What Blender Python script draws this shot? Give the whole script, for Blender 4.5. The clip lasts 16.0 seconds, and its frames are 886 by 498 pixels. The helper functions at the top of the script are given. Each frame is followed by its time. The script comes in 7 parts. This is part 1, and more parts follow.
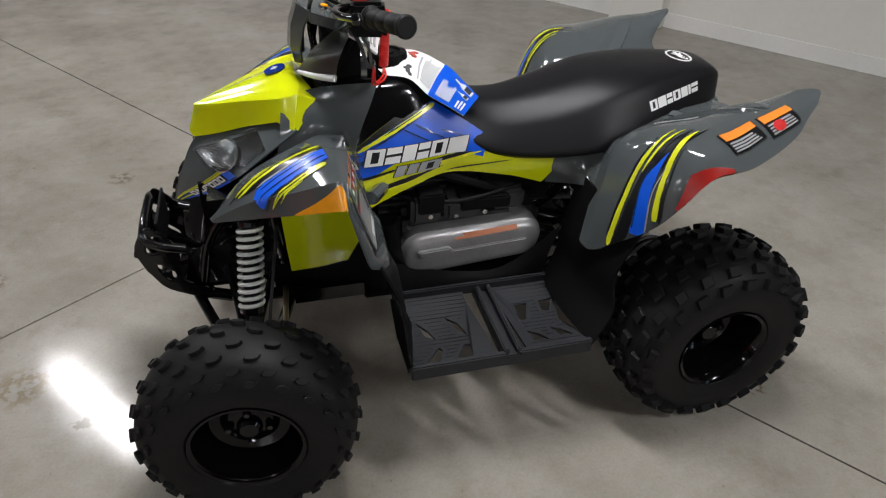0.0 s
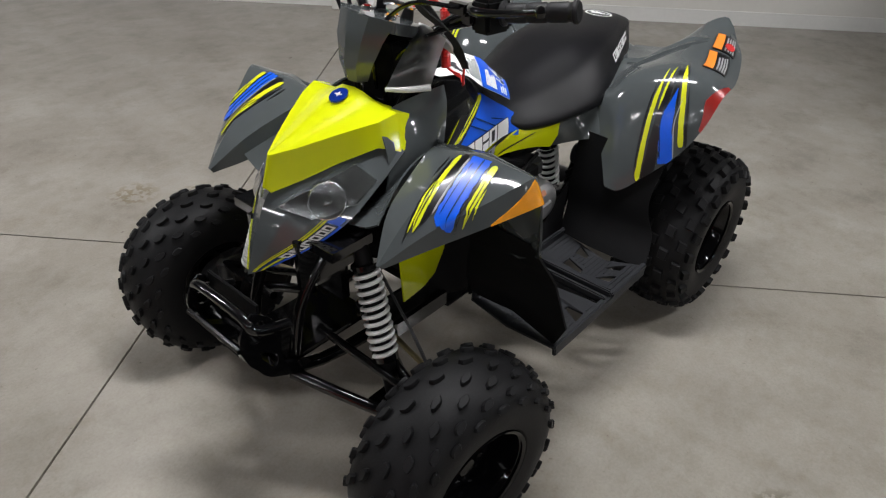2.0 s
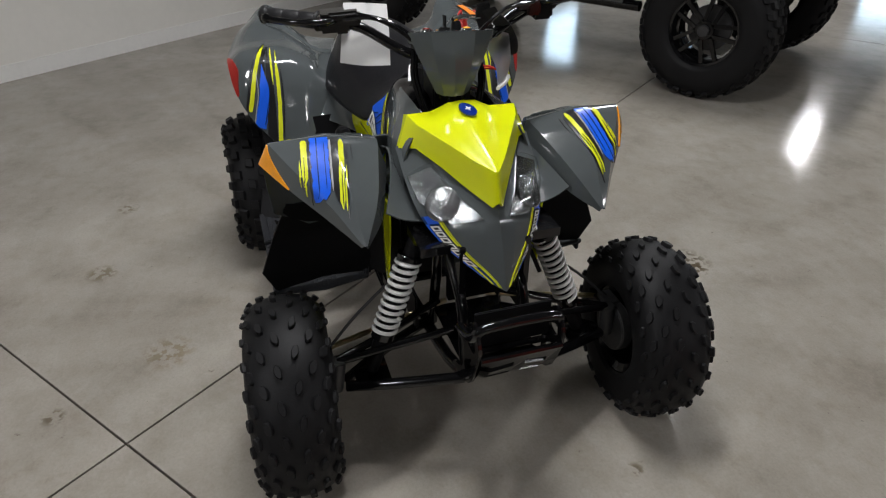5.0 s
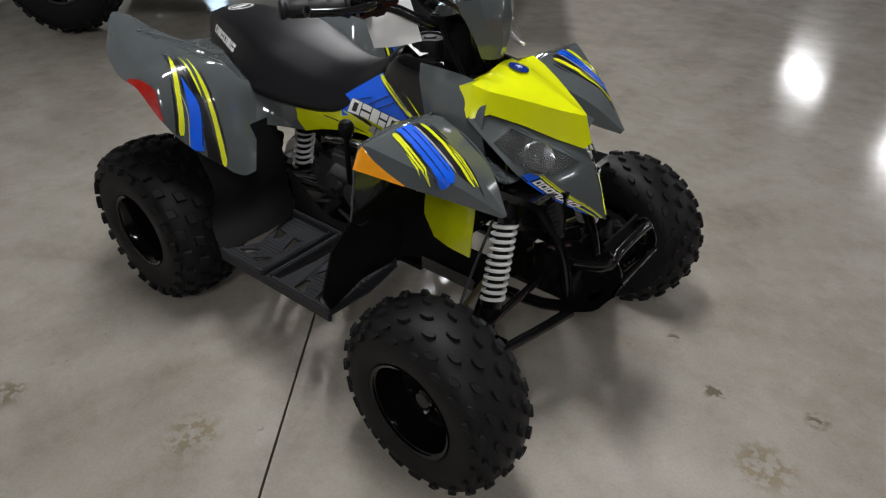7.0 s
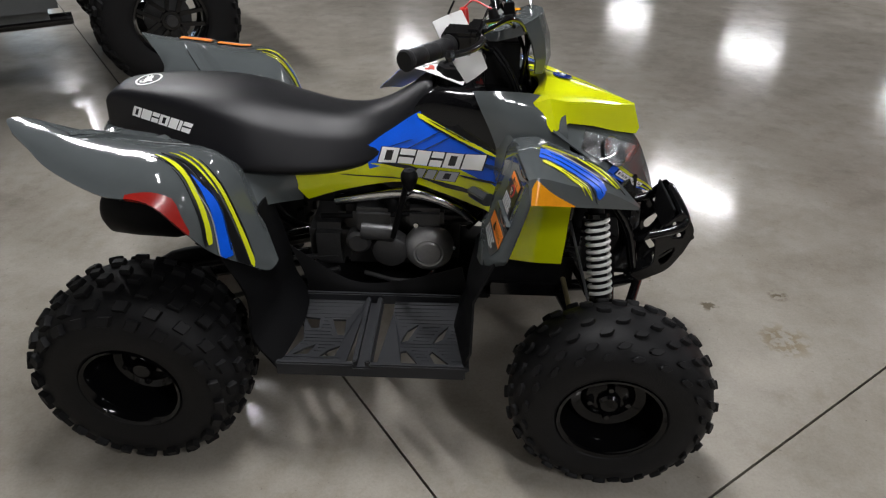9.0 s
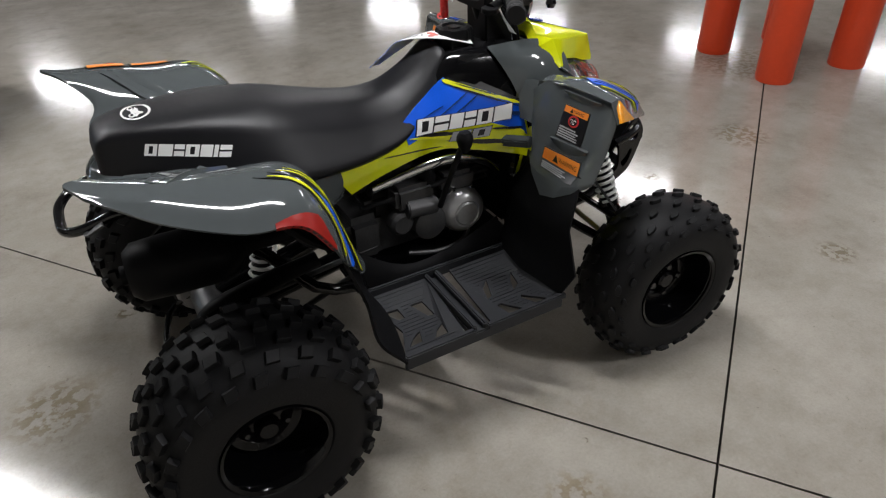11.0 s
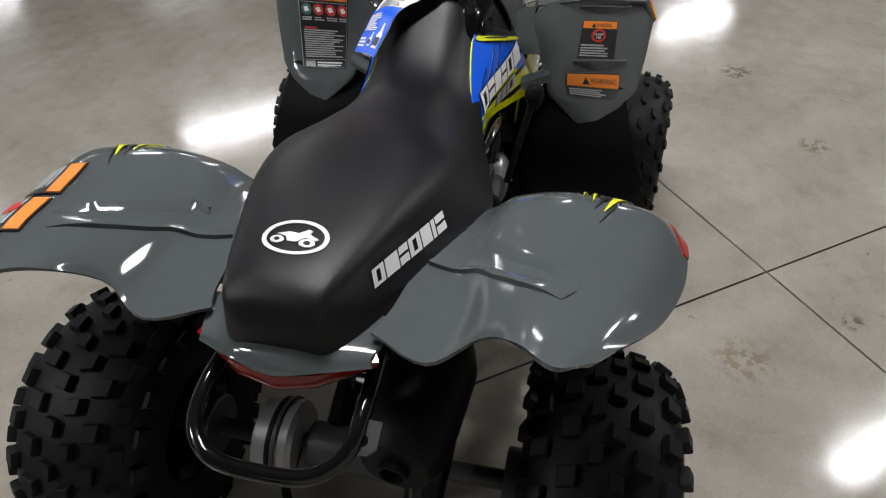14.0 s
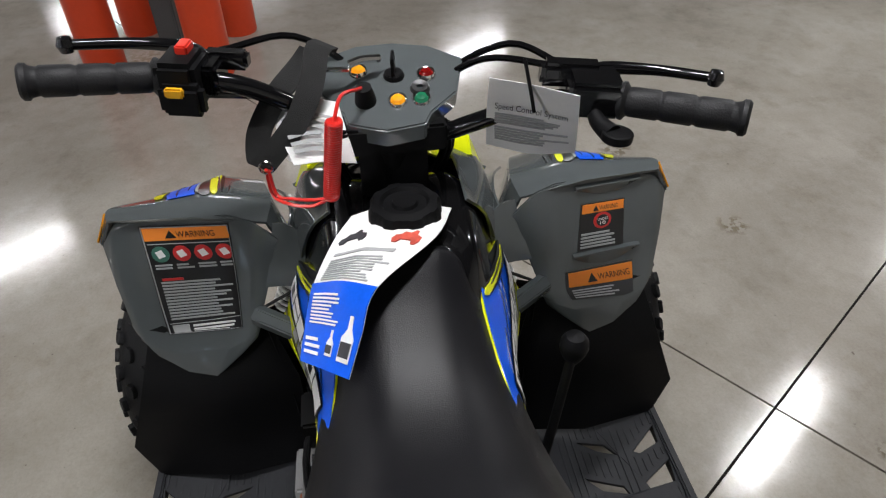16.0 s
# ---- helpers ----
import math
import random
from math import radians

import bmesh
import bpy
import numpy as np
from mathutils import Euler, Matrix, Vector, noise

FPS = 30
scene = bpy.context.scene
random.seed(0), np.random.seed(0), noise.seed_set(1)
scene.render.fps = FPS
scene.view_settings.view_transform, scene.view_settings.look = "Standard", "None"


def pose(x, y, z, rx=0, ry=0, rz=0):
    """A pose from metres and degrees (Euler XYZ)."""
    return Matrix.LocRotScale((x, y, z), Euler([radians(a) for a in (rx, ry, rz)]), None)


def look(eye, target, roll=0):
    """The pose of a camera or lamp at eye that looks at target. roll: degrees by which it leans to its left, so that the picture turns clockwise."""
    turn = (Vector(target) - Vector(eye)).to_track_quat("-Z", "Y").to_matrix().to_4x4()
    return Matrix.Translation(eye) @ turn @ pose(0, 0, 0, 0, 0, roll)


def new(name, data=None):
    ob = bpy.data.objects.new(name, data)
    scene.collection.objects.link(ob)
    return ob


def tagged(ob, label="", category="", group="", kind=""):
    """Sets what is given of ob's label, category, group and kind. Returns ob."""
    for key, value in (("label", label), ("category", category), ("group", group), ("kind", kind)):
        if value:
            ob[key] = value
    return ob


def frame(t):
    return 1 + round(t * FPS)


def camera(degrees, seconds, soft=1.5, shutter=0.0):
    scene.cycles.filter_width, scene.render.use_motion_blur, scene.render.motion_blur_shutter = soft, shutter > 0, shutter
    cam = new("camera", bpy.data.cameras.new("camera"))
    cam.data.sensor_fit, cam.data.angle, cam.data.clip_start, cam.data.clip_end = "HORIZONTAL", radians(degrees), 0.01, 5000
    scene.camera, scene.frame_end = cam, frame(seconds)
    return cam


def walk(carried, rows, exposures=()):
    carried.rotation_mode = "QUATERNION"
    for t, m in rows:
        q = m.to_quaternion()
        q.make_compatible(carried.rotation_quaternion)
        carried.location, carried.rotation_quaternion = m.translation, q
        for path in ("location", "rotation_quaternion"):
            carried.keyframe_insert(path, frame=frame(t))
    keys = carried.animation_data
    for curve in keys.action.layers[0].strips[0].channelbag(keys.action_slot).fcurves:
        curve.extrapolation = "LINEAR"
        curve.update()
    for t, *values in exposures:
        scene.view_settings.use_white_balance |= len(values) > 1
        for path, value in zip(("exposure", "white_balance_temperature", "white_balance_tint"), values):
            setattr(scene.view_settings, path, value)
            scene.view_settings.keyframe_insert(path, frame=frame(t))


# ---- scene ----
cam = camera(67.4, 16.0, 1.2)
PATH = [
    (0, (0.423, 1.382, 1.264), (-0.029, -0.19, 0.114), 2.3),
    (0.5, (0.629, 1.313, 1.289), (-0.115, -0.18, 0.186), 2.2),
    (1, (0.907, 1.258, 1.301), (-0.002, -0.119, 0.171), 2.4),
    (1.5, (1.049, 1.108, 1.236), (-0.022, -0.136, 0.093), 1.8),
    (2, (1.174, 0.928, 1.237), (-0.079, -0.145, 0.106), 1.7),
    (2.5, (1.358, 0.736, 1.229), (-0.101, -0.059, 0.115), 2.1),
    (3, (1.491, 0.578, 1.224), (-0.071, 0.024, 0.104), 1.8),
    (3.5, (1.51, 0.313, 1.202), (-0.097, 0.001, 0.054), 1.8),
    (4, (1.573, 0.085, 1.198), (-0.095, 0.076, 0.094), 1.4),
    (4.2, (1.627, -0.016, 1.212), (-0.046, 0.066, 0.119), 1.2),
    (6.3, (1.437, -1.015, 1.25), (0.221, 0.129, 0.148), 0.4),
    (6.5, (1.374, -1.064, 1.25), (0.213, 0.113, 0.125), 0.5),
    (7, (1.142, -1.185, 1.239), (0.112, 0.11, 0.116), 0.1),
    (7.5, (0.917, -1.316, 1.245), (0.154, 0.17, 0.146), -0.1),
    (8, (0.685, -1.468, 1.27), (0.137, 0.114, 0.176), 0.1),
    (8.5, (0.456, -1.489, 1.239), (0.078, 0.133, 0.132), -0.3),
    (8.7, (0.357, -1.483, 1.254), (0.098, 0.172, 0.16), -0.2),
    (10.8, (-0.55, -1.373, 1.248), (0.16, 0.126, 0.13), -1.2),
    (11, (-0.617, -1.351, 1.234), (0.175, 0.096, 0.102), -1.8),
    (11.5, (-0.829, -1.281, 1.244), (0.12, 0.046, 0.087), -2.0),
    (12, (-0.956, -1.101, 1.226), (0.046, 0.157, 0.037), -2.1),
    (12.5, (-1.042, -0.885, 1.236), (0.143, 0.203, 0.047), -2.3),
    (13, (-1.126, -0.691, 1.244), (0.198, 0.128, -0.011), -2.5),
    (13.5, (-1.151, -0.504, 1.232), (0.245, 0.116, -0.059), -2.2),
    (14, (-1.062, -0.3, 1.228), (0.385, 0.062, -0.105), -2.0),
    (14.5, (-0.936, -0.147, 1.225), (0.554, -0.05, -0.105), -1.7),
    (15, (-0.806, -0.026, 1.239), (0.718, -0.088, -0.055), -1.4),
    (15.5, (-0.637, 0.012, 1.234), (0.904, -0.133, -0.032), -1.2),
    (16, (-0.475, 0.032, 1.239), (1.061, -0.165, -0.027), -1.3),
]
walk(cam, [(t, look(eye, target, roll)) for t, eye, target, roll in PATH], [(0.0, 0.0), (1.5, 0.06), (2.5, 0.13), (3.5, 0.05), (4.2, -0.06), (6.5, -0.12), (8.5, -0.03), (11.0, 0.10), (13.0, 0.13), (14.5, 0.10), (16.0, 0.0)])

# ---- light ----
world = bpy.data.worlds.new("world")
scene.world = world
world.use_nodes = True
world.node_tree.nodes["Background"].inputs[0].default_value = (0.9, 0.95, 1.0, 1)
world.node_tree.nodes["Background"].inputs[1].default_value = 0.003
CEILING = 2.86
FLOOR_TURN = 36.5
TURN = pose(0, 0, 0, 0, 0, FLOOR_TURN)
LIGHT_ROWS = [(u, v) for u in (0.03, 6.0, 11.9) for v in (-6.5, -3.3, -0.05, 3.15, 6.4, 9.7)]
LAMP_WATTS = 51.0
for u, v in LIGHT_ROWS:
    lamp = bpy.data.lights.new("strip_lamp", "AREA")
    lamp.shape, lamp.size, lamp.size_y, lamp.energy = "RECTANGLE", 0.17, 1.18, LAMP_WATTS
    lamp.color = (0.99, 0.985, 1.01)
    new("strip_lamp", lamp).matrix_world = TURN @ pose(u, v, CEILING - 0.13)


# ---- materials ----
def mat(name, color, rough=0.5, metal=0.0, coat=0.0, vary=0.0, scale=6.0, bump=0.0, bump_scale=200.0, spec=0.5, fleck=None):
    """A node material: a base colour that varies at two scales, uneven roughness and a fine relief."""
    m = bpy.data.materials.new(name)
    m.use_nodes = True
    nt = m.node_tree
    b = nt.nodes["Principled BSDF"]
    link = nt.links.new
    b.inputs["Base Color"].default_value = (*color, 1)
    b.inputs["Roughness"].default_value = rough
    b.inputs["Metallic"].default_value = metal
    b.inputs["Coat Weight"].default_value = coat
    b.inputs["Coat Roughness"].default_value = 0.035
    b.inputs["Specular IOR Level"].default_value = spec
    tc = nt.nodes.new("ShaderNodeTexCoord")
    if vary:
        mixes = color
        big, small = nt.nodes.new("ShaderNodeTexNoise"), nt.nodes.new("ShaderNodeTexNoise")
        big.inputs["Scale"].default_value, small.inputs["Scale"].default_value = scale, scale * 14
        big.inputs["Detail"].default_value, small.inputs["Detail"].default_value = 5, 4
        add = nt.nodes.new("ShaderNodeMath")
        add.operation = "MULTIPLY_ADD"
        link(tc.outputs["Object"], big.inputs["Vector"])
        link(tc.outputs["Object"], small.inputs["Vector"])
        link(small.outputs[0], add.inputs[0])
        add.inputs[1].default_value = 0.5
        link(big.outputs[0], add.inputs[2])
        ramp = nt.nodes.new("ShaderNodeValToRGB")
        ramp.color_ramp.elements[0].position, ramp.color_ramp.elements[1].position = 0.45, 1.05
        ramp.color_ramp.elements[0].color = (*[c * (1 - vary) for c in mixes], 1)
        ramp.color_ramp.elements[1].color = (*[min(1, c * (1 + vary)) for c in mixes], 1)
        link(add.outputs[0], ramp.inputs[0])
        link(ramp.outputs[0], b.inputs["Base Color"])
        rr = nt.nodes.new("ShaderNodeMapRange")
        rr.inputs["To Min"].default_value, rr.inputs["To Max"].default_value = rough * 0.8, min(1, rough * 1.25)
        link(big.outputs[0], rr.inputs["Value"])
        link(rr.outputs[0], b.inputs["Roughness"])
    if bump:
        nz = nt.nodes.new("ShaderNodeTexNoise")
        nz.inputs["Scale"].default_value, nz.inputs["Detail"].default_value = bump_scale, 3
        link(tc.outputs["Object"], nz.inputs["Vector"])
        bp = nt.nodes.new("ShaderNodeBump")
        bp.inputs["Strength"].default_value, bp.inputs["Distance"].default_value = bump, 0.002
        link(nz.outputs[0], bp.inputs["Height"])
        link(bp.outputs[0], b.inputs["Normal"])
    return m


GREY = mat("grey_plastic", (0.078, 0.088, 0.090), 0.085, coat=0.3, vary=0.06, scale=3, bump=0.006, bump_scale=40)
GREY_MATT = mat("grey_rough_plastic", (0.075, 0.08, 0.082), 0.5, vary=0.1, bump=0.15, bump_scale=500)
LIME = mat("lime_plastic", (0.70, 0.76, 0.006), 0.13, coat=0.4, vary=0.04, scale=3)
LIME_INK = mat("lime_print", (0.70, 0.74, 0.02), 0.25, coat=0.4, vary=0.1, scale=30)
BLUE_INK = mat("blue_print", (0.003, 0.10, 0.72), 0.30, coat=0.05, vary=0.12, scale=20)
NAVY_INK = mat("navy_print", (0.01, 0.035, 0.12), 0.25, coat=0.4, vary=0.1, scale=20)
BLACK_INK = mat("black_print", (0.008, 0.008, 0.009), 0.28, coat=0.3)
BADGE_BLUE = mat("badge_blue", (0.004, 0.025, 0.22), 0.15, coat=0.6)
WHITE_INK = mat("white_print", (0.82, 0.82, 0.8), 0.4)
GREY_INK = mat("grey_print", (0.35, 0.36, 0.36), 0.4)
ORANGE_INK = mat("orange_print", (0.85, 0.25, 0.03), 0.4)
RED_SIDE = mat("red_reflector_plastic", (0.30, 0.012, 0.008), 0.3, coat=0.2, vary=0.15, scale=60)
STRIP_INK = mat("brown_orange_print", (0.36, 0.12, 0.05), 0.4)
RED_INK = mat("red_print", (0.55, 0.03, 0.03), 0.35)
BLACK = mat("black_plastic", (0.0045, 0.0045, 0.005), 0.5, vary=0.2, spec=0.13, bump=0.12, bump_scale=450)
BLACK_GLOSS = mat("black_gloss_paint", (0.004, 0.004, 0.0045), 0.12, coat=0.25, vary=0.1, spec=0.4)
RIM_PAINT = mat("rim_paint", (0.003, 0.003, 0.0035), 0.10, vary=0.1, spec=0.28)
PEG = mat("footwell_plastic", (0.021, 0.022, 0.025), 0.5, vary=0.2, scale=10, spec=0.25, bump=0.2, bump_scale=400)
RUBBER = mat("tyre_rubber", (0.0058, 0.0058, 0.0064), 0.55, vary=0.4, scale=9, spec=0.22, bump=0.25, bump_scale=260)
VINYL = mat("seat_vinyl", (0.0055, 0.0055, 0.007), 0.38, vary=0.1, scale=5, spec=0.32, bump=0.22, bump_scale=700)
ALLOY = mat("cast_alloy", (0.34, 0.34, 0.34), 0.30, metal=0.55, vary=0.15, scale=12, bump=0.15, bump_scale=300)
DARK_ALLOY = mat("dark_engine_metal", (0.045, 0.045, 0.046), 0.38, metal=0.3, vary=0.3, scale=14, bump=0.3, bump_scale=200)
CHROME = mat("chrome", (0.75, 0.75, 0.75), 0.12, metal=1.0)
SPRING_WHITE = mat("white_spring_paint", (0.78, 0.78, 0.76), 0.35, vary=0.05)
RED_LENS = mat("red_lens", (0.16, 0.004, 0.004), 0.12, coat=0.4, vary=0.1, scale=40)
AMBER_LENS = mat("amber_lens", (0.85, 0.33, 0.01), 0.18, coat=0.6, vary=0.1, scale=60)
PAPER = mat("paper", (0.78, 0.78, 0.77), 0.5, vary=0.04, scale=20)
# unseen far walls: colour set dark so that little light bounces back
FAR_WALL = mat("low_bounce_wall", (0.13, 0.125, 0.12), 0.7, vary=0.1, scale=1)
PAINT_WALL = mat("wall_paint", (0.74, 0.72, 0.67), 0.6, vary=0.04, scale=2, bump=0.1, bump_scale=120)
BASE_WALL = mat("wall_base_paint", (0.78, 0.77, 0.74), 0.5, vary=0.05, scale=3)
# ceiling colour nearly black, to limit bounced light and haze on the floor
CEIL = mat("low_bounce_ceiling", (0.06, 0.06, 0.06), 0.9, vary=0.08, scale=1)
BOLLARD = mat("orange_red_sleeve", (0.62, 0.055, 0.012), 0.35, vary=0.08, scale=4)
GLOW = mat("light_diffuser", (0.9, 0.9, 0.9), 0.5)
GLOW.node_tree.nodes["Principled BSDF"].inputs["Emission Color"].default_value = (1, 0.97, 0.92, 1)
GLOW.node_tree.nodes["Principled BSDF"].inputs["Emission Strength"].default_value = 3.0


def glass(name, color, rough=0.02):
    m = bpy.data.materials.new(name)
    m.use_nodes = True
    b = m.node_tree.nodes["Principled BSDF"]
    b.inputs["Base Color"].default_value = (*color, 1)
    b.inputs["Transmission Weight"].default_value = 1.0
    b.inputs["Roughness"].default_value = rough
    b.inputs["IOR"].default_value = 1.45
    return m


DAYLIGHT = mat("daylight_pane", (0.6, 0.75, 1.0), 0.3)
DAYLIGHT.node_tree.nodes["Principled BSDF"].inputs["Emission Color"].default_value = (0.62, 0.82, 1.0, 1)
DAYLIGHT.node_tree.nodes["Principled BSDF"].inputs["Emission Strength"].default_value = 6.0
SILVER = mat("silvered_reflector", (0.5, 0.51, 0.52), 0.17, metal=1.0, vary=0.3, scale=26, bump=1.0, bump_scale=55)
CLEAR = glass("clear_lens", (0.95, 0.97, 0.97))
FILM = glass("plastic_film", (0.85, 0.85, 0.86), 0.28)


def concrete():
    m = bpy.data.materials.new("polished_concrete")
    m.use_nodes = True
    nt = m.node_tree
    b, link, make = nt.nodes["Principled BSDF"], nt.links.new, nt.nodes.new
    geo = make("ShaderNodeNewGeometry")

    def tex(scale, detail=6, rough=0.55):
        n = make("ShaderNodeTexNoise")
        n.inputs["Scale"].default_value, n.inputs["Detail"].default_value, n.inputs["Roughness"].default_value = scale, detail, rough
        link(geo.outputs["Position"], n.inputs["Vector"])
        return n.outputs[0]

    def ramp(src, stops):
        r = make("ShaderNodeValToRGB")
        while len(r.color_ramp.elements) < len(stops):
            r.color_ramp.elements.new(0.5)
        for e, (p, c) in zip(r.color_ramp.elements, stops):
            e.position, e.color = p, (*c, 1)
        link(src, r.inputs[0])
        return r.outputs[0]

    def mix(kind, fac, a, c):
        n = make("ShaderNodeMix")
        n.data_type, n.blend_type = "RGBA", kind
        n.inputs[0].default_value = fac
        link(a, n.inputs[6])
        link(c, n.inputs[7])
        return n.outputs[2]

    cloud = ramp(tex(1.6, 8, 0.68), [(0.30, (0.275, 0.247, 0.208)), (0.5, (0.345, 0.318, 0.276)), (0.72, (0.430, 0.403, 0.358))])
    mottle = ramp(tex(6, 8, 0.68), [(0.3, (0.74, 0.73, 0.71)), (0.52, (1, 1, 1)), (0.8, (1.0, 1.0, 1.0))])
    speck = ramp(tex(48, 5, 0.62), [(0.25, (0.5, 0.47, 0.44)), (0.32, (1, 1, 1))])
    scuff = ramp(tex(2.7, 9, 0.72), [(0.62, (1, 1, 1)), (0.72, (0.78, 0.76, 0.74))])
    grain = ramp(tex(130, 4, 0.75), [(0.30, (0.90, 0.895, 0.89)), (0.5, (0.99, 0.99, 0.99)), (0.7, (1.06, 1.06, 1.06))])
    patch = ramp(tex(3.4, 9, 0.78), [(0.36, (0.80, 0.765, 0.71)), (0.47, (1, 1, 1)), (0.60, (1.0, 0.99, 0.97)), (0.72, (1.10, 1.09, 1.07))])
    cloud = mix("MULTIPLY", 1.0, mix("MULTIPLY", 0.5, cloud, patch), grain)
    col = mix("MULTIPLY", 0.8, mix("MULTIPLY", 1.0, mix("MULTIPLY", 0.7, cloud, mottle), speck), scuff)
    # brown adhesive marks and dried spots, each with a broken outline
    for x, y, r, shade in ((0.065, 0.945, 0.080, 0.40), (-0.92, 0.12, 0.11, 0.72), (0.32, -1.30, 0.09, 0.75), (1.30, -0.45, 0.06, 0.6), (1.0, -1.05, 0.05, 0.6), (0.2, -1.0, 0.03, 0.5), (-0.45, -0.95, 0.05, 0.65), (1.75, 0.3, 0.12, 0.7), (2.5, 0.9, 0.3, 0.75), (-0.9, -0.9, 0.04, 0.6), (1.11, 0.015, 0.075, 0.78), (0.94, 0.17, 0.03, 0.45), (0.78, 0.30, 0.02, 0.5), (0.03, -0.73, 0.07, 0.76), (0.14, -0.62, 0.008, 0.35), (1.49, -0.85, 0.06, 0.55), (-0.71, 0.43, 0.03, 0.55), (0.11, 0.95, 0.04, 0.6), (1.17, 0.23, 0.03, 0.5), (0.17, -1.18, 0.04, 0.6), (-2.06, 0.77, 0.012, 0.4), (-1.02, -2.12, 0.015, 0.4)):
        d = make("ShaderNodeVectorMath")
        d.operation = "DISTANCE"
        link(geo.outputs["Position"], d.inputs[0])
        d.inputs[1].default_value = (x, y, 0)
        near = make("ShaderNodeMapRange")
        near.inputs["From Min"].default_value, near.inputs["From Max"].default_value = r * 0.55, r * 1.15
        near.inputs["To Min"].default_value, near.inputs["To Max"].default_value = 1.0, 0.0
        link(d.outputs["Value"], near.inputs["Value"])
        broken = make("ShaderNodeMath")
        broken.operation = "MULTIPLY"
        link(near.outputs[0], broken.inputs[0])
        link(ramp(tex(38, 4, 0.5), [(0.47, (0, 0, 0)), (0.54, (1, 1, 1))]), broken.inputs[1])
        stain = make("ShaderNodeMix")
        stain.data_type, stain.blend_type = "RGBA", "MULTIPLY"
        link(broken.outputs[0], stain.inputs[0])
        link(col, stain.inputs[6])
        stain.inputs[7].default_value = (shade, shade * 0.92, shade * 0.78, 1)
        col = stain.outputs[2]
    link(col, b.inputs["Base Color"])
    mr = make("ShaderNodeMapRange")
    mr.inputs["From Min"].default_value, mr.inputs["From Max"].default_value = 0.3, 0.75
    mr.inputs["To Min"].default_value, mr.inputs["To Max"].default_value = 0.075, 0.20
    link(tex(9, 9, 0.78), mr.inputs["Value"])
    link(mr.outputs[0], b.inputs["Roughness"])
    b.inputs["Specular IOR Level"].default_value = 0.33
    bp = make("ShaderNodeBump")
    bp.inputs["Strength"].default_value, bp.inputs["Distance"].default_value = 0.10, 0.004
    link(tex(14, 5), bp.inputs["Height"])
    link(bp.outputs[0], b.inputs["Normal"])
    return m


CONCRETE = concrete()
JOINT = mat("joint_filler", (0.05, 0.045, 0.04), 0.8, vary=0.3)


# ---- building blocks ----
from mathutils.geometry import tessellate_polygon


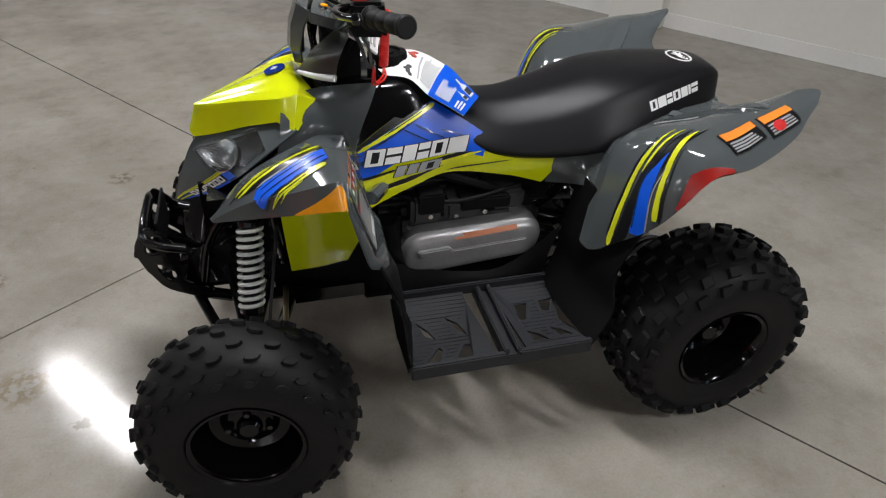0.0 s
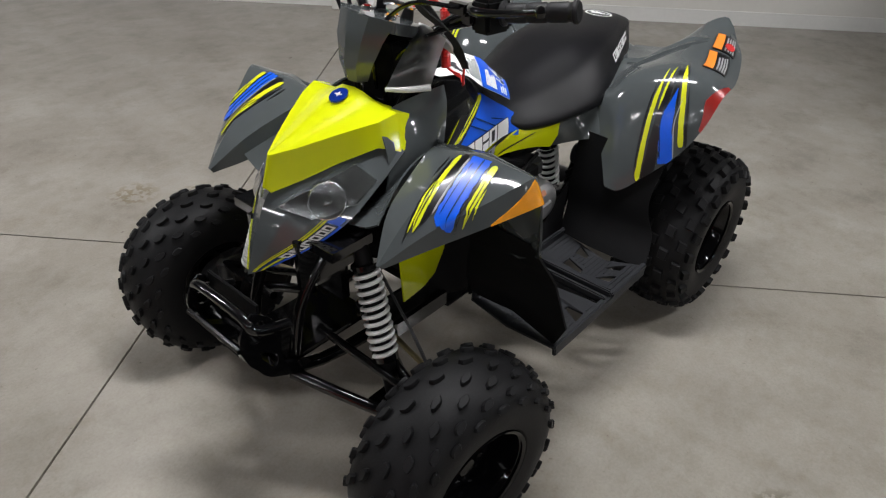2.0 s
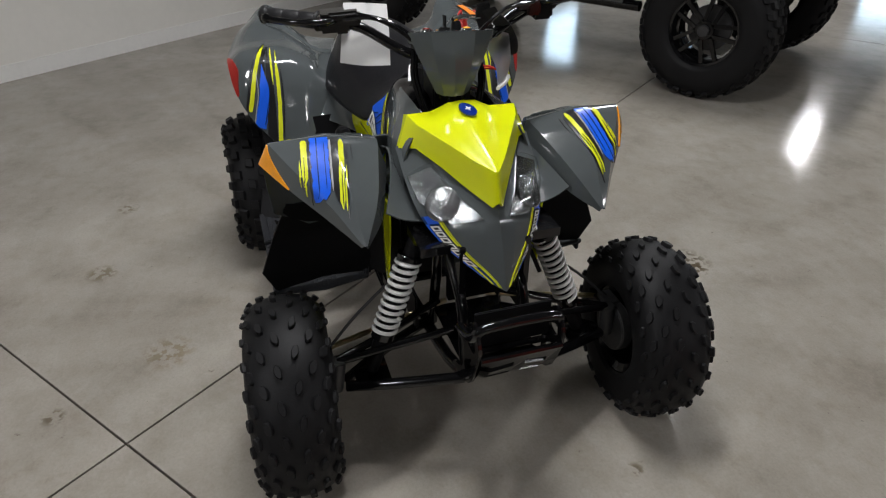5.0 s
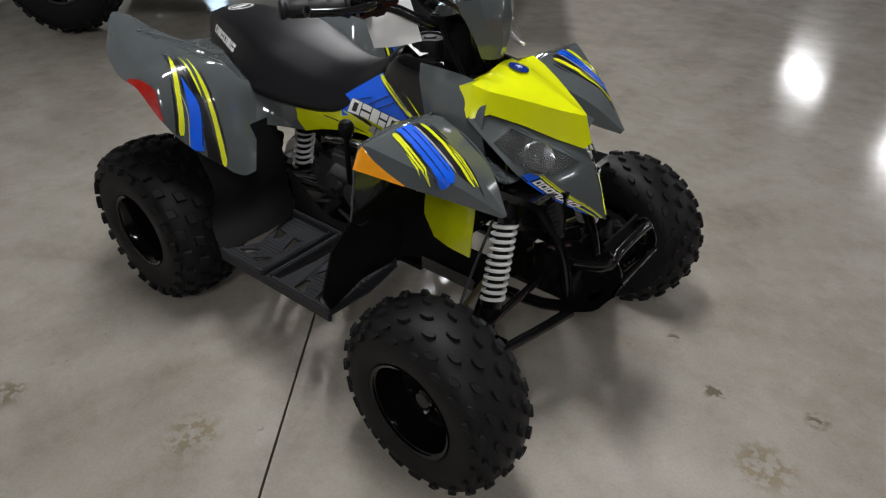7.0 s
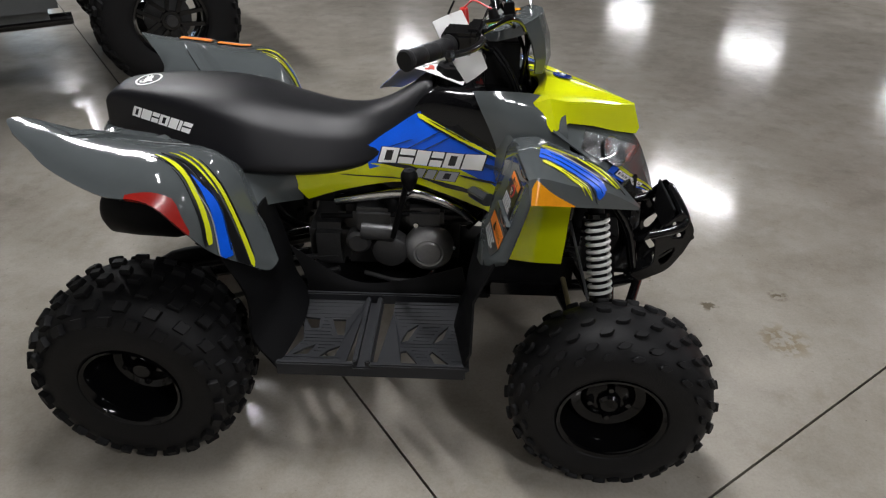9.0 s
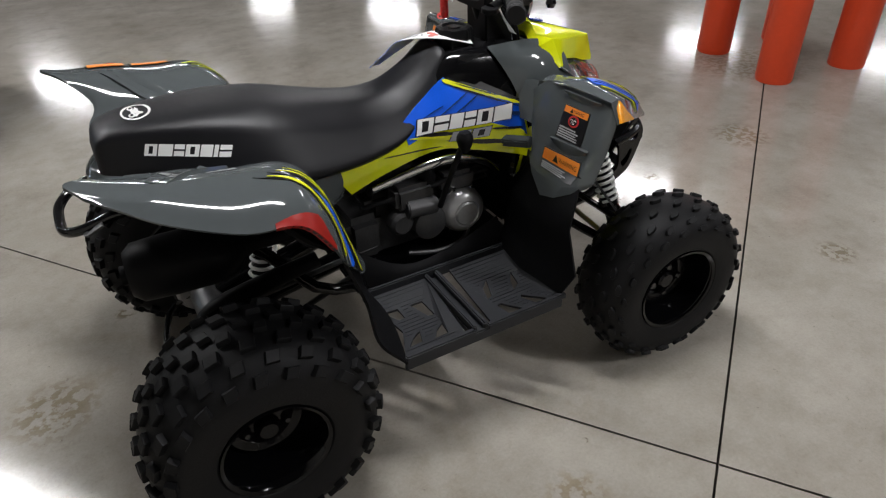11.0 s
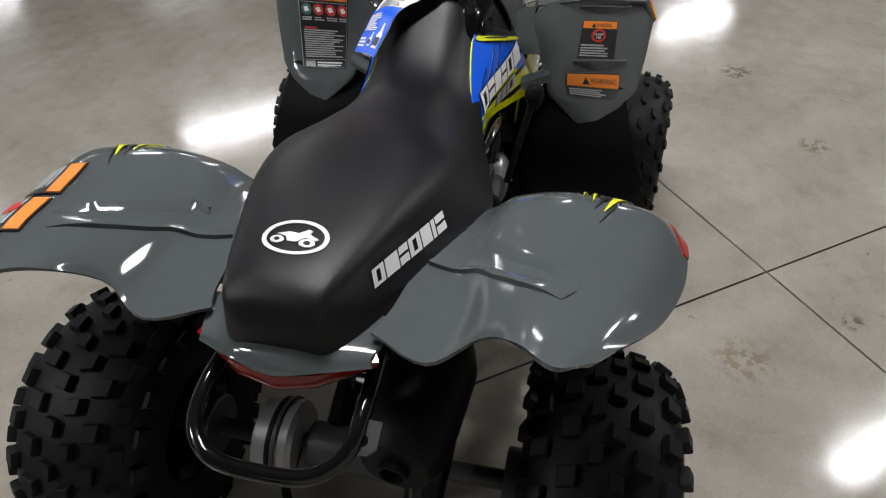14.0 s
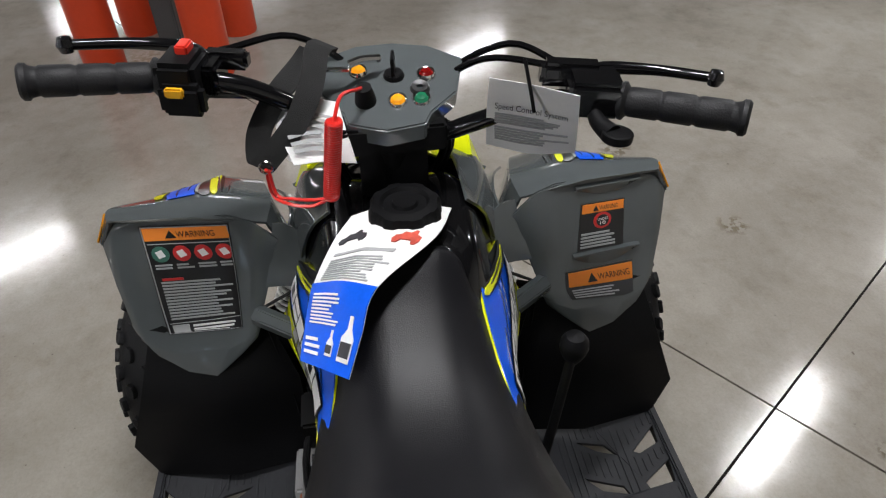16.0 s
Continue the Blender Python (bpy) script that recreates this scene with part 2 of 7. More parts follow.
class Geo:
    """Collects vertices and faces for one mesh."""

    def __init__(self):
        self.v, self.f = [], []

    def add(self, verts, faces, m=None):
        k = len(self.v)
        self.v += [tuple(m @ Vector(p)) if m else tuple(p) for p in verts]
        self.f += [tuple(i + k for i in f) for f in faces]
        return self

    def box(self, c, s, m=None):
        x, y, z = (h / 2 for h in s)
        vs = [(c[0] + a * x, c[1] + b * y, c[2] + d * z) for a in (-1, 1) for b in (-1, 1) for d in (-1, 1)]
        return self.add(vs, [(0, 1, 3, 2), (4, 6, 7, 5), (0, 4, 5, 1), (2, 3, 7, 6), (0, 2, 6, 4), (1, 5, 7, 3)], m)

    def grid(self, rows, loop_u=False, loop_v=False, m=None):
        nu, nv = len(rows), len(rows[0])
        fs = []
        for i in range(nu if loop_u else nu - 1):
            for j in range(nv if loop_v else nv - 1):
                a, b = (i + 1) % nu, (j + 1) % nv
                fs.append((i * nv + j, a * nv + j, a * nv + b, i * nv + b))
        return self.add([p for r in rows for p in r], fs, m)

    def tube(self, pts, r, n=10, loop=False, steps=0, caps=True, m=None):
        """A round bar along points; r is one radius or one for each point."""
        pts = [Vector(p) for p in pts]
        rs = list(r) if isinstance(r, (list, tuple)) else [r] * len(pts)
        if steps:
            k = len(pts) * steps
            arr = np.array([(*p, q) for p, q in zip(pts, rs)])
            arr = [curve_at(arr, i / k if loop else i / (k - 1), loop) for i in range(k)]
            pts, rs = [Vector(a[:3]) for a in arr], [a[3] for a in arr]
        rows, up = [], None
        for i, p in enumerate(pts):
            a, b = (pts[i - 1], pts[(i + 1) % len(pts)]) if loop else (pts[max(i - 1, 0)], pts[min(i + 1, len(pts) - 1)])
            t = (b - a).normalized()
            if up is None:
                up = t.orthogonal().normalized()
            up = (up - t * up.dot(t)).normalized()
            s = t.cross(up)
            rows.append([p + float(rs[i]) * (math.cos(2 * math.pi * j / n) * up + math.sin(2 * math.pi * j / n) * s) for j in range(n)])
        k = len(self.v)
        self.grid(rows, loop, True, m)
        if caps and not loop:
            self.f += [tuple(range(k, k + n)), tuple(range(k + len(rows) * n - n, k + len(rows) * n))]
        return self

    def lathe(self, prof, n=40, m=None, loop=False):
        """Turns (radius, height) pairs round the local z axis."""
        rows = [[(r * math.cos(2 * math.pi * j / n), r * math.sin(2 * math.pi * j / n), h) for j in range(n)] for r, h in prof]
        return self.grid(rows, loop, True, m)

    def disc(self, r, h, m=None, n=28, bevel=0.0):
        b = bevel or h * 0.1
        return self.lathe([(0.0001, 0), (r - b, 0), (r, b), (r, h - b), (r - b, h), (0.0001, h)], n, m)

    def prism(self, poly, h, m=None):
        k = len(poly)
        vs = [(x, y, 0) for x, y in poly] + [(x, y, h) for x, y in poly]
        return self.add(vs, [tuple(range(k))[::-1], tuple(range(k, 2 * k))] + [(i, (i + 1) % k, k + (i + 1) % k, k + i) for i in range(k)], m)

    def pierced(self, outer, holes, z0, z1, warp=None):
        """A flat plate with holes; warp moves its points."""
        loops = [outer] + holes
        flat = [p for lp in loops for p in lp]
        tris = tessellate_polygon([[Vector((x, y, 0)) for x, y in lp] for lp in loops])
        n = len(flat)
        vs = [(x, y, z) for z in (z0, z1) for x, y in flat]
        fs = [tuple(t) for t in tris] + [tuple(i + n for i in t[::-1]) for t in tris]
        k = 0
        for lp in loops:
            q = len(lp)
            fs += [(k + i, k + (i + 1) % q, n + k + (i + 1) % q, n + k + i) for i in range(q)]
            k += q
        return self.add([warp(*p) for p in vs] if warp else vs, fs)


def curve_at(arr, t, loop=False):
    """A Catmull-Rom curve through the rows of arr, t from 0 to 1."""
    n = len(arr)
    x = t * (n if loop else n - 1)
    i = int(math.floor(x)) if loop else min(int(x), n - 2)
    f = x - i
    if loop:
        p0, p1, p2, p3 = (arr[(i + k) % n] for k in (-1, 0, 1, 2))
    else:
        p1, p2 = arr[i], arr[i + 1]
        p0 = arr[i - 1] if i else 2 * p1 - p2
        p3 = arr[i + 2] if i + 2 < n else 2 * p2 - p1
    return 0.5 * (2 * p1 + (p2 - p0) * f + (2 * p0 - 5 * p1 + 4 * p2 - p3) * f * f + (3 * p1 - p0 - 3 * p2 + p3) * f ** 3)


def weights(n, t, straight=False):
    """The share of each of n points in the curve, or in the straight run, at t."""
    x = t * (n - 1)
    i = min(int(x), n - 2)
    f = x - i
    if straight:
        w = np.zeros(n)
        w[i], w[i + 1] = 1 - f, f
        return w
    w = np.zeros(n + 2)
    w[i:i + 4] = (-f + 2 * f * f - f ** 3) / 2, (2 - 5 * f * f + 3 * f ** 3) / 2, (f + 4 * f * f - 3 * f ** 3) / 2, (f ** 3 - f * f) / 2
    w[1] += 2 * w[0]
    w[2] -= w[0]
    w[n] += 2 * w[n + 1]
    w[n - 1] -= w[n + 1]
    return w[1:n + 1]


class Panel:
    """A smooth moulded panel through a small net of design points; side -1 mirrors it."""

    def __init__(self, net, side=1, creased=False):
        self.net = np.array(net, float) * (1, side, 1)
        self.creased, self.hard = creased, creased == "both"
        self.side = side

    def at(self, u, v):
        u, v = min(max(u, 0), 1), min(max(v, 0), 1)
        return np.tensordot(weights(len(self.net), u, self.hard), np.tensordot(weights(self.net.shape[1], v, bool(self.creased)), self.net, (0, 1)), (0, 0))

    def normal(self, u, v):
        e = 0.004
        du = self.at(min(u + e, 1), v) - self.at(max(u - e, 0), v)
        dv = self.at(u, min(v + e, 1)) - self.at(u, max(v - e, 0))
        n = np.cross(dv, du) * self.side
        return n / max(np.linalg.norm(n), 1e-9)

    def find(self, p):
        """The u, v of the panel nearest to a point."""
        p = np.array(p, float)
        best, u, v, d = None, 0.5, 0.5, 0.5
        for _ in range(6):
            spots = [(min(max(u + d * i / 6, 0), 1), min(max(v + d * j / 6, 0), 1)) for i in range(-6, 7) for j in range(-6, 7)]
            u, v = min(spots, key=lambda q: float(np.sum((self.at(*q) - p) ** 2)))
            d *= 0.35
        return u, v

    def shell(self, g, nu, nv, thick, flip=1, u=(0, 1), v=(0, 1), lift=0.0, bow=None):
        """Adds a solid sheet to g. u, v: the stretch of the panel, v as numbers or as functions of the run along u."""
        top, bot = [], []
        for i in range(nu + 1):
            s = i / nu
            uu = u[0] + (u[1] - u[0]) * s
            v0, v1 = (q(s) if callable(q) else q for q in v)
            a, b = [], []
            for j in range(nv + 1):
                vv = v0 + (v1 - v0) * j / nv
                p, n = self.at(uu, vv), self.normal(uu, vv) * flip
                a.append(p + n * lift)
                b.append(p + n * (lift - thick))
            top.append(a)
            bot.append(b)
        ring = [r + r2[::-1] for r, r2 in zip(top, bot)]
        k, w = len(g.v), 2 * (nv + 1)
        g.grid(ring, False, True)
        for base in (k, k + nu * w):
            for j in range(nv):
                g.f.append((base + j, base + j + 1, base + w - 2 - j, base + w - 1 - j))
        return g


PLACES = {}


def settle(ob, parent=None, m=None, label=""):
    """Puts ob at the pose m of the world, as a part of its parent."""
    m = m if m is not None else Matrix.Identity(4)
    ob.matrix_world = m
    PLACES[ob.name] = m.copy()
    if parent is not None:
        ob.parent = parent
        ob.matrix_parent_inverse = PLACES[parent.name].inverted()
    return tagged(ob, label)


def finish(name, g, material, parent=None, label="", m=None, bevel=0.0, smooth=True, angle=38, weld=True):
    """Turns a Geo into ONE mesh object, a part of its parent."""
    me = bpy.data.meshes.new(name)
    me.from_pydata(g.v, [], g.f)
    bm = bmesh.new()
    bm.from_mesh(me)
    if weld:
        bmesh.ops.remove_doubles(bm, verts=bm.verts, dist=0.00005)
    bmesh.ops.recalc_face_normals(bm, faces=bm.faces)
    if bevel:
        edges = [e for e in bm.edges if len(e.link_faces) == 2 and e.calc_face_angle(0) > radians(30)]
        bmesh.ops.bevel(bm, geom=edges, offset=bevel, segments=2, affect="EDGES", clamp_overlap=True)
    bm.to_mesh(me)
    bm.free()
    if smooth:
        me.polygons.foreach_set("use_smooth", [True] * len(me.polygons))
        me.set_sharp_from_angle(angle=radians(angle))
    me.materials.append(material)
    ob = new(name, me)
    return settle(ob, parent, m, label)


def share(ob, name, parent, m):
    """Another part on the same mesh."""
    return settle(new(name, ob.data), parent, m)


def thing(name, label, category, group="", m=None, kind=""):
    e = new(name)
    e.empty_display_size = 0.05
    settle(e, None, m)
    return tagged(e, label, category, group, kind)


def aim(p, q, spin=(0, 0, 1)):
    """A pose at p whose z axis points to q."""
    p, q = Vector(p), Vector(q)
    z = (q - p).normalized()
    x = Vector(spin).cross(z)
    x = x.normalized() if x.length > 1e-4 else z.orthogonal().normalized()
    y = z.cross(x)
    return Matrix(((x.x, y.x, z.x, p.x), (x.y, y.y, z.y, p.y), (x.z, y.z, z.z, p.z), (0, 0, 0, 1)))


class Label:
    """A printed label laid on a panel between four corners: a runs to the right, b down."""

    def __init__(self, panel, tl, tr, bl, br, flip=1):
        self.p, self.flip = panel, flip
        self.c = [np.array(panel.find(q)) for q in (tl, tr, bl, br)]

    def uv(self, a, b):
        tl, tr, bl, br = self.c
        return (tl * (1 - a) + tr * a) * (1 - b) + (bl * (1 - a) + br * a) * b

    def at(self, a, b, lift):
        u, v = self.uv(a, b)
        return self.p.at(u, v) + self.p.normal(u, v) * self.flip * lift

    def patch(self, name, material, parent, a0, b0, a1, b1, lift=0.0015, n=6, label=""):
        top = [[self.at(a0 + (a1 - a0) * i / n, b0 + (b1 - b0) * j / n, lift) for j in range(n + 1)] for i in range(n + 1)]
        low = [[self.at(a0 + (a1 - a0) * i / n, b0 + (b1 - b0) * j / n, lift - 0.0012) for j in range(n + 1)] for i in range(n + 1)]
        ring = [r + q[::-1] for r, q in zip(top, low)]
        g = Geo().grid(ring, False, True)
        w = 2 * (n + 1)
        for base in (0, n * w):
            g.f += [(base + j, base + j + 1, base + w - 2 - j, base + w - 1 - j) for j in range(n)]
        return finish(name, g, material, parent, label)

    def shape(self, name, material, parent, poly, lift=0.003, label=""):
        """A plain outline in a, b."""
        k = len(poly)
        vs = [self.at(a, b, lift) for a, b in poly] + [self.at(a, b, lift - 0.0012) for a, b in poly]
        g = Geo().add(vs, [tuple(range(k)), tuple(range(2 * k - 1, k - 1, -1))] + [(i, (i + 1) % k, k + (i + 1) % k, k + i) for i in range(k)])
        return finish(name, g, material, parent, label, smooth=False)

    def words(self, text, material, parent, a, b, width, height, lift=0.003, name="printed_word"):
        """Letters of the built-in font, between a and a + width."""
        cu = bpy.data.curves.new("words", "FONT")
        cu.body = text
        tmp = bpy.data.objects.new("words", cu)
        scene.collection.objects.link(tmp)
        me = bpy.data.meshes.new_from_object(tmp.evaluated_get(bpy.context.evaluated_depsgraph_get()))
        bpy.data.objects.remove(tmp)
        bpy.data.curves.remove(cu)
        xs, ys = [v.co.x for v in me.vertices], [v.co.y for v in me.vertices]
        x0, x1, y0, y1 = min(xs), max(xs), min(ys), max(ys)
        for v in me.vertices:
            v.co = self.at(a + width * (v.co.x - x0) / (x1 - x0), b + height * (1 - (v.co.y - y0) / (y1 - y0)), lift)
        me.materials.clear()
        me.materials.append(material)
        return settle(new(name, me), parent)


def flat(tl, tr, bl, br):
    """A flat four-cornered panel for cards and signs."""
    tl, tr, bl, br = (np.array(q, float) for q in (tl, tr, bl, br))
    return Panel([[tl, (tl + bl) / 2, bl], [(tl + tr) / 2, (tl + tr + bl + br) / 4, (bl + br) / 2], [tr, (tr + br) / 2, br]])


# ---- the hall ----
J_U, J_V = -0.21, -0.865          # where the two saw cuts cross, along the slab grid
SLAB, CUT = 5.2, 0.006
WALL_U = -3.2


def wall_box(g, u0, u1, v0, v1, z0, z1):
    return g.box(((u0 + u1) / 2, (v0 + v1) / 2, (z0 + z1) / 2), (u1 - u0, v1 - v0, z1 - z0))


def hall():
    floor = settle(new("floor"))
    tagged(floor, "polished grey-brown concrete floor with dark saw-cut joints", "floor", kind="structure")
    u0, u1, v0, v1 = WALL_U, 21.5, -13.0, 18.0
    finish("joint_bed", wall_box(Geo(), u0, u1, v0, v1, -0.16, -0.05), JOINT, floor, "dark joint filler", m=TURN, smooth=False)
    us = [u0] + [J_U + SLAB * a for a in range(0, 5)] + [u1]
    vs = [v0] + [J_V + SLAB * b for b in range(-2, 4)] + [v1]
    for a, b in zip(us, us[1:]):
        for c, d in zip(vs, vs[1:]):
            finish("slab", wall_box(Geo(), a + CUT / 2, b - CUT / 2, c + CUT / 2, d - CUT / 2, -0.05, 0), CONCRETE, floor, m=TURN, smooth=False)
    # the near wall has a pilaster and a glazed opening further along
    g = Geo()
    wall_box(g, u0 - 0.2, u0, v0, 7.1, 0, CEILING)
    wall_box(g, u0 - 0.2, u0, 8.3, v1, 0, CEILING)
    wall_box(g, u0 - 0.2, u0, 7.1, 8.3, 0, 0.9)
    wall_box(g, u0 - 0.2, u0, 7.1, 8.3, 2.2, CEILING)
    wall = tagged(finish("wall_west", g, PAINT_WALL, m=TURN, smooth=False), "off-white painted wall with a pilaster", "wall", kind="structure")
    finish("pilaster", wall_box(Geo(), u0 - 0.01, u0 + 0.1, -1.09, -0.735, 0, CEILING), PAINT_WALL, wall, m=TURN, bevel=0.006)
    g = Geo()
    wall_box(g, u0, u0 + 0.012, v0, -1.09, 0, 0.09)
    wall_box(g, u0, u0 + 0.012, -0.735, v1, 0, 0.09)
    tagged(finish("baseboard", g, BASE_WALL, m=TURN, smooth=False), "pale painted strip along the wall", "baseboard", kind="structure")
    # far walls, out of view, kept dark to deepen the shade under the bike
    g = Geo()
    wall_box(g, u0, -0.5, v1, v1 + 0.2, 0, CEILING)
    wall_box(g, 0.7, u1, v1, v1 + 0.2, 0, CEILING)
    wall_box(g, -0.5, 0.7, v1, v1 + 0.2, 2.5, CEILING)
    wall_box(g, -0.5, 0.7, v1, v1 + 0.2, 0, 0.2)
    tagged(finish("wall_north", g, FAR_WALL, m=TURN, smooth=False), "unseen hall wall with a tall window, darkened to cut bounced light", "wall", kind="structure")
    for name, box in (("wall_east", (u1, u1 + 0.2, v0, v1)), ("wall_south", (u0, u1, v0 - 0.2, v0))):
        tagged(finish(name, wall_box(Geo(), *box, 0, CEILING), FAR_WALL, m=TURN, smooth=False), "unseen hall wall, darkened to cut bounced light", "wall", kind="structure")
    # unseen ceiling, darkened so that the strip lights give most of the light
    tagged(finish("ceiling", wall_box(Geo(), u0 - 0.2, u1 + 0.2, v0 - 0.2, v1 + 0.2, CEILING, CEILING + 0.2), CEIL, m=TURN, smooth=False), "unseen hall ceiling, nearly black to cut bounced light", "ceiling", kind="structure")
    for name, pane, bars in (("window_1", (u0 - 0.12, u0 - 0.10, 7.1, 8.3, 0.9, 2.2), ((u0 - 0.15, u0 - 0.02, 7.1, 7.16, 0.9, 2.2), (u0 - 0.15, u0 - 0.02, 8.24, 8.3, 0.9, 2.2))), ("window_2", (-0.5, 0.7, v1 + 0.10, v1 + 0.12, 0.2, 2.5), ((-0.5, -0.43, v1 + 0.02, v1 + 0.15, 0.2, 2.5), (0.63, 0.7, v1 + 0.02, v1 + 0.15, 0.2, 2.5)))):
        w = tagged(settle(new(name), None, TURN), "daylit window in the hall wall", "window", kind="structure")
        finish("pane", wall_box(Geo(), *pane), DAYLIGHT, w, "pane bright with daylight", m=TURN, smooth=False)
        for b in bars:
            finish("window_frame", wall_box(Geo(), *b), BLACK, w, m=TURN, bevel=0.004)
    lit = None
    for u, v in LIGHT_ROWS:
        at = TURN @ pose(u, v, CEILING)
        e = thing("ceiling_light", "white ceiling strip light, lit", "ceiling light", "hall ceiling lights", at)
        if lit is None:
            lit = finish("housing", Geo().box((0, 0, -0.045), (0.28, 1.36, 0.1)), BASE_WALL, e, m=at, bevel=0.01), finish("diffuser", Geo().box((0, 0, -0.105), (0.19, 1.20, 0.02)), GLOW, e, "lit white diffuser", m=at)
        else:
            share(lit[0], "housing", e, at)
            share(lit[1], "diffuser", e, at)


def bollards():
    spots = ((2.41, 0.66), (2.90, 0.60), (2.52, 1.14), (2.98, 1.08))
    for x, y in spots:
        e = thing("bollard", "orange-red plastic-sleeved bollard standing on the floor", "bollard", "bollards", pose(x, y, 0))
        g = Geo().lathe([(0.0001, 1.02), (0.05, 1.015), (0.08, 0.99), (0.088, 0.95), (0.088, 0.012), (0.084, 0.0), (0.0001, 0)], 36)
        finish("sleeve", g, BOLLARD, e, m=pose(x, y, 0))
    e = thing("steel_post", "grey painted steel post between the bollards", "post", "", pose(2.8, 0.9, 0))
    finish("post", Geo().box((0, 0, 0.9), (0.10, 0.10, 1.8)), GREY_MATT, e, m=pose(2.8, 0.9, 0), bevel=0.008)


# ---- wheels ----
def tyre_profile(R, w, rim):
    half = [(rim, 0.84), (rim + 0.008, 0.93), (rim + 0.028, 0.985), (rim + 0.5 * (R - rim), 1.0), (R - 0.036, 0.92), (R - 0.020, 0.78), (R - 0.010, 0.56), (R - 0.005, 0.28), (R - 0.003, 0.0)]
    return [(r, h * w) for r, h in half] + [(r, -h * w) for r, h in half[-2::-1]]


def knob(g, prof, theta, s, ds, dth, height, skew=0.0, round_ends=False):
    """A rubber block on the tread, s along the half profile from -1 to 1."""
    def on(ss, lift):
        a = np.array(prof)
        t = (1 - ss) / 2
        p = curve_at(a, t)
        d = curve_at(a, min(t + 0.01, 1)) - curve_at(a, max(t - 0.01, 0))
        n = np.array([-d[1], d[0]])
        n = n / np.linalg.norm(n)
        if n[0] < 0 and abs(ss) < 0.6:
            n = -n
        return p + n * lift
    ring = ((-1, -1), (1, -1), (1, 1), (-1, 1)) if not round_ends else ((-1, -0.55), (-0.5, -1), (0.5, -1), (1, -0.55), (1, 0.55), (0.5, 1), (-0.5, 1), (-1, 0.55))
    vs, n = [], len(ring)
    for lift, k in ((-0.004, 1.0), (height * 0.8, 0.92), (height, 0.80)):
        for a, b in ring:
            r, h = on(s + a * ds * k, lift)
            th = theta + b * dth * k + skew * a * dth
            vs.append((r * math.cos(th), r * math.sin(th), h))
    fs = [tuple(range(2 * n, 3 * n))] + [(q * n + i, q * n + (i + 1) % n, (q + 1) * n + (i + 1) % n, (q + 1) * n + i) for q in (0, 1) for i in range(n)]
    g.add(vs, fs)


def wheel_meshes(R, w, rim, rear):
    prof = tyre_profile(R, w, rim)
    g, knobs = Geo().lathe(prof, 72), []
    n = 22 if rear else 20
    if rear:
        rows = [(0.52, 0.050, 0.068, 0.012, 0), (0.36, 0.055, 0.064, 0.012, 0.5), (0.19, 0.050, 0.064, 0.011, 0), (0.055, 0.042, 0.056, 0.011, 0.5)]
    else:
        rows = [(0.53, 0.042, 0.062, 0.007, 0), (0.39, 0.042, 0.062, 0.0085, 0.5), (0.24, 0.040, 0.062, 0.0085, 0.0), (0.09, 0.038, 0.060, 0.0085, 0.5)]
    for s, ds, dth, hgt, off in rows:
        for side in (-1, 1):
            one = Geo()
            knob(one, prof, 0.0, s * side, ds, dth, hgt, 0.16 * side if rear else 0.35 * side, not rear)
            knobs.append((one, n, off + (0.5 if side > 0 else 0.0)))
    r = rim
    rimg = Geo().lathe([(r - 0.004, 0.91 * w), (r + 0.003, 0.94 * w), (r + 0.004, 0.89 * w), (r - 0.004, 0.82 * w), (r - 0.010, 0.55 * w), (r - 0.016, 0.2 * w), (r - 0.012, -0.7 * w), (r + 0.006, -0.8 * w), (r - 0.004, -0.83 * w), (r - 0.02, -0.7 * w), (r - 0.024, 0.12 * w), (r - 0.03, 0.16 * w), (0.058, 0.10 * w), (0.05, 0.2 * w), (0.034, 0.24 * w), (0.0001, 0.24 * w)], 48)
    hub = Geo().lathe([(0.0001, 0.42 * w), (0.018, 0.42 * w), (0.024, 0.36 * w), (0.026, 0.22 * w), (0.0001, 0.2 * w)], 24)
    nut = Geo().lathe([(0.0001, 0.016), (0.006, 0.016), (0.009, 0.012), (0.009, 0), (0.0001, 0)], 6)
    return g, rimg, hub, nut, knobs


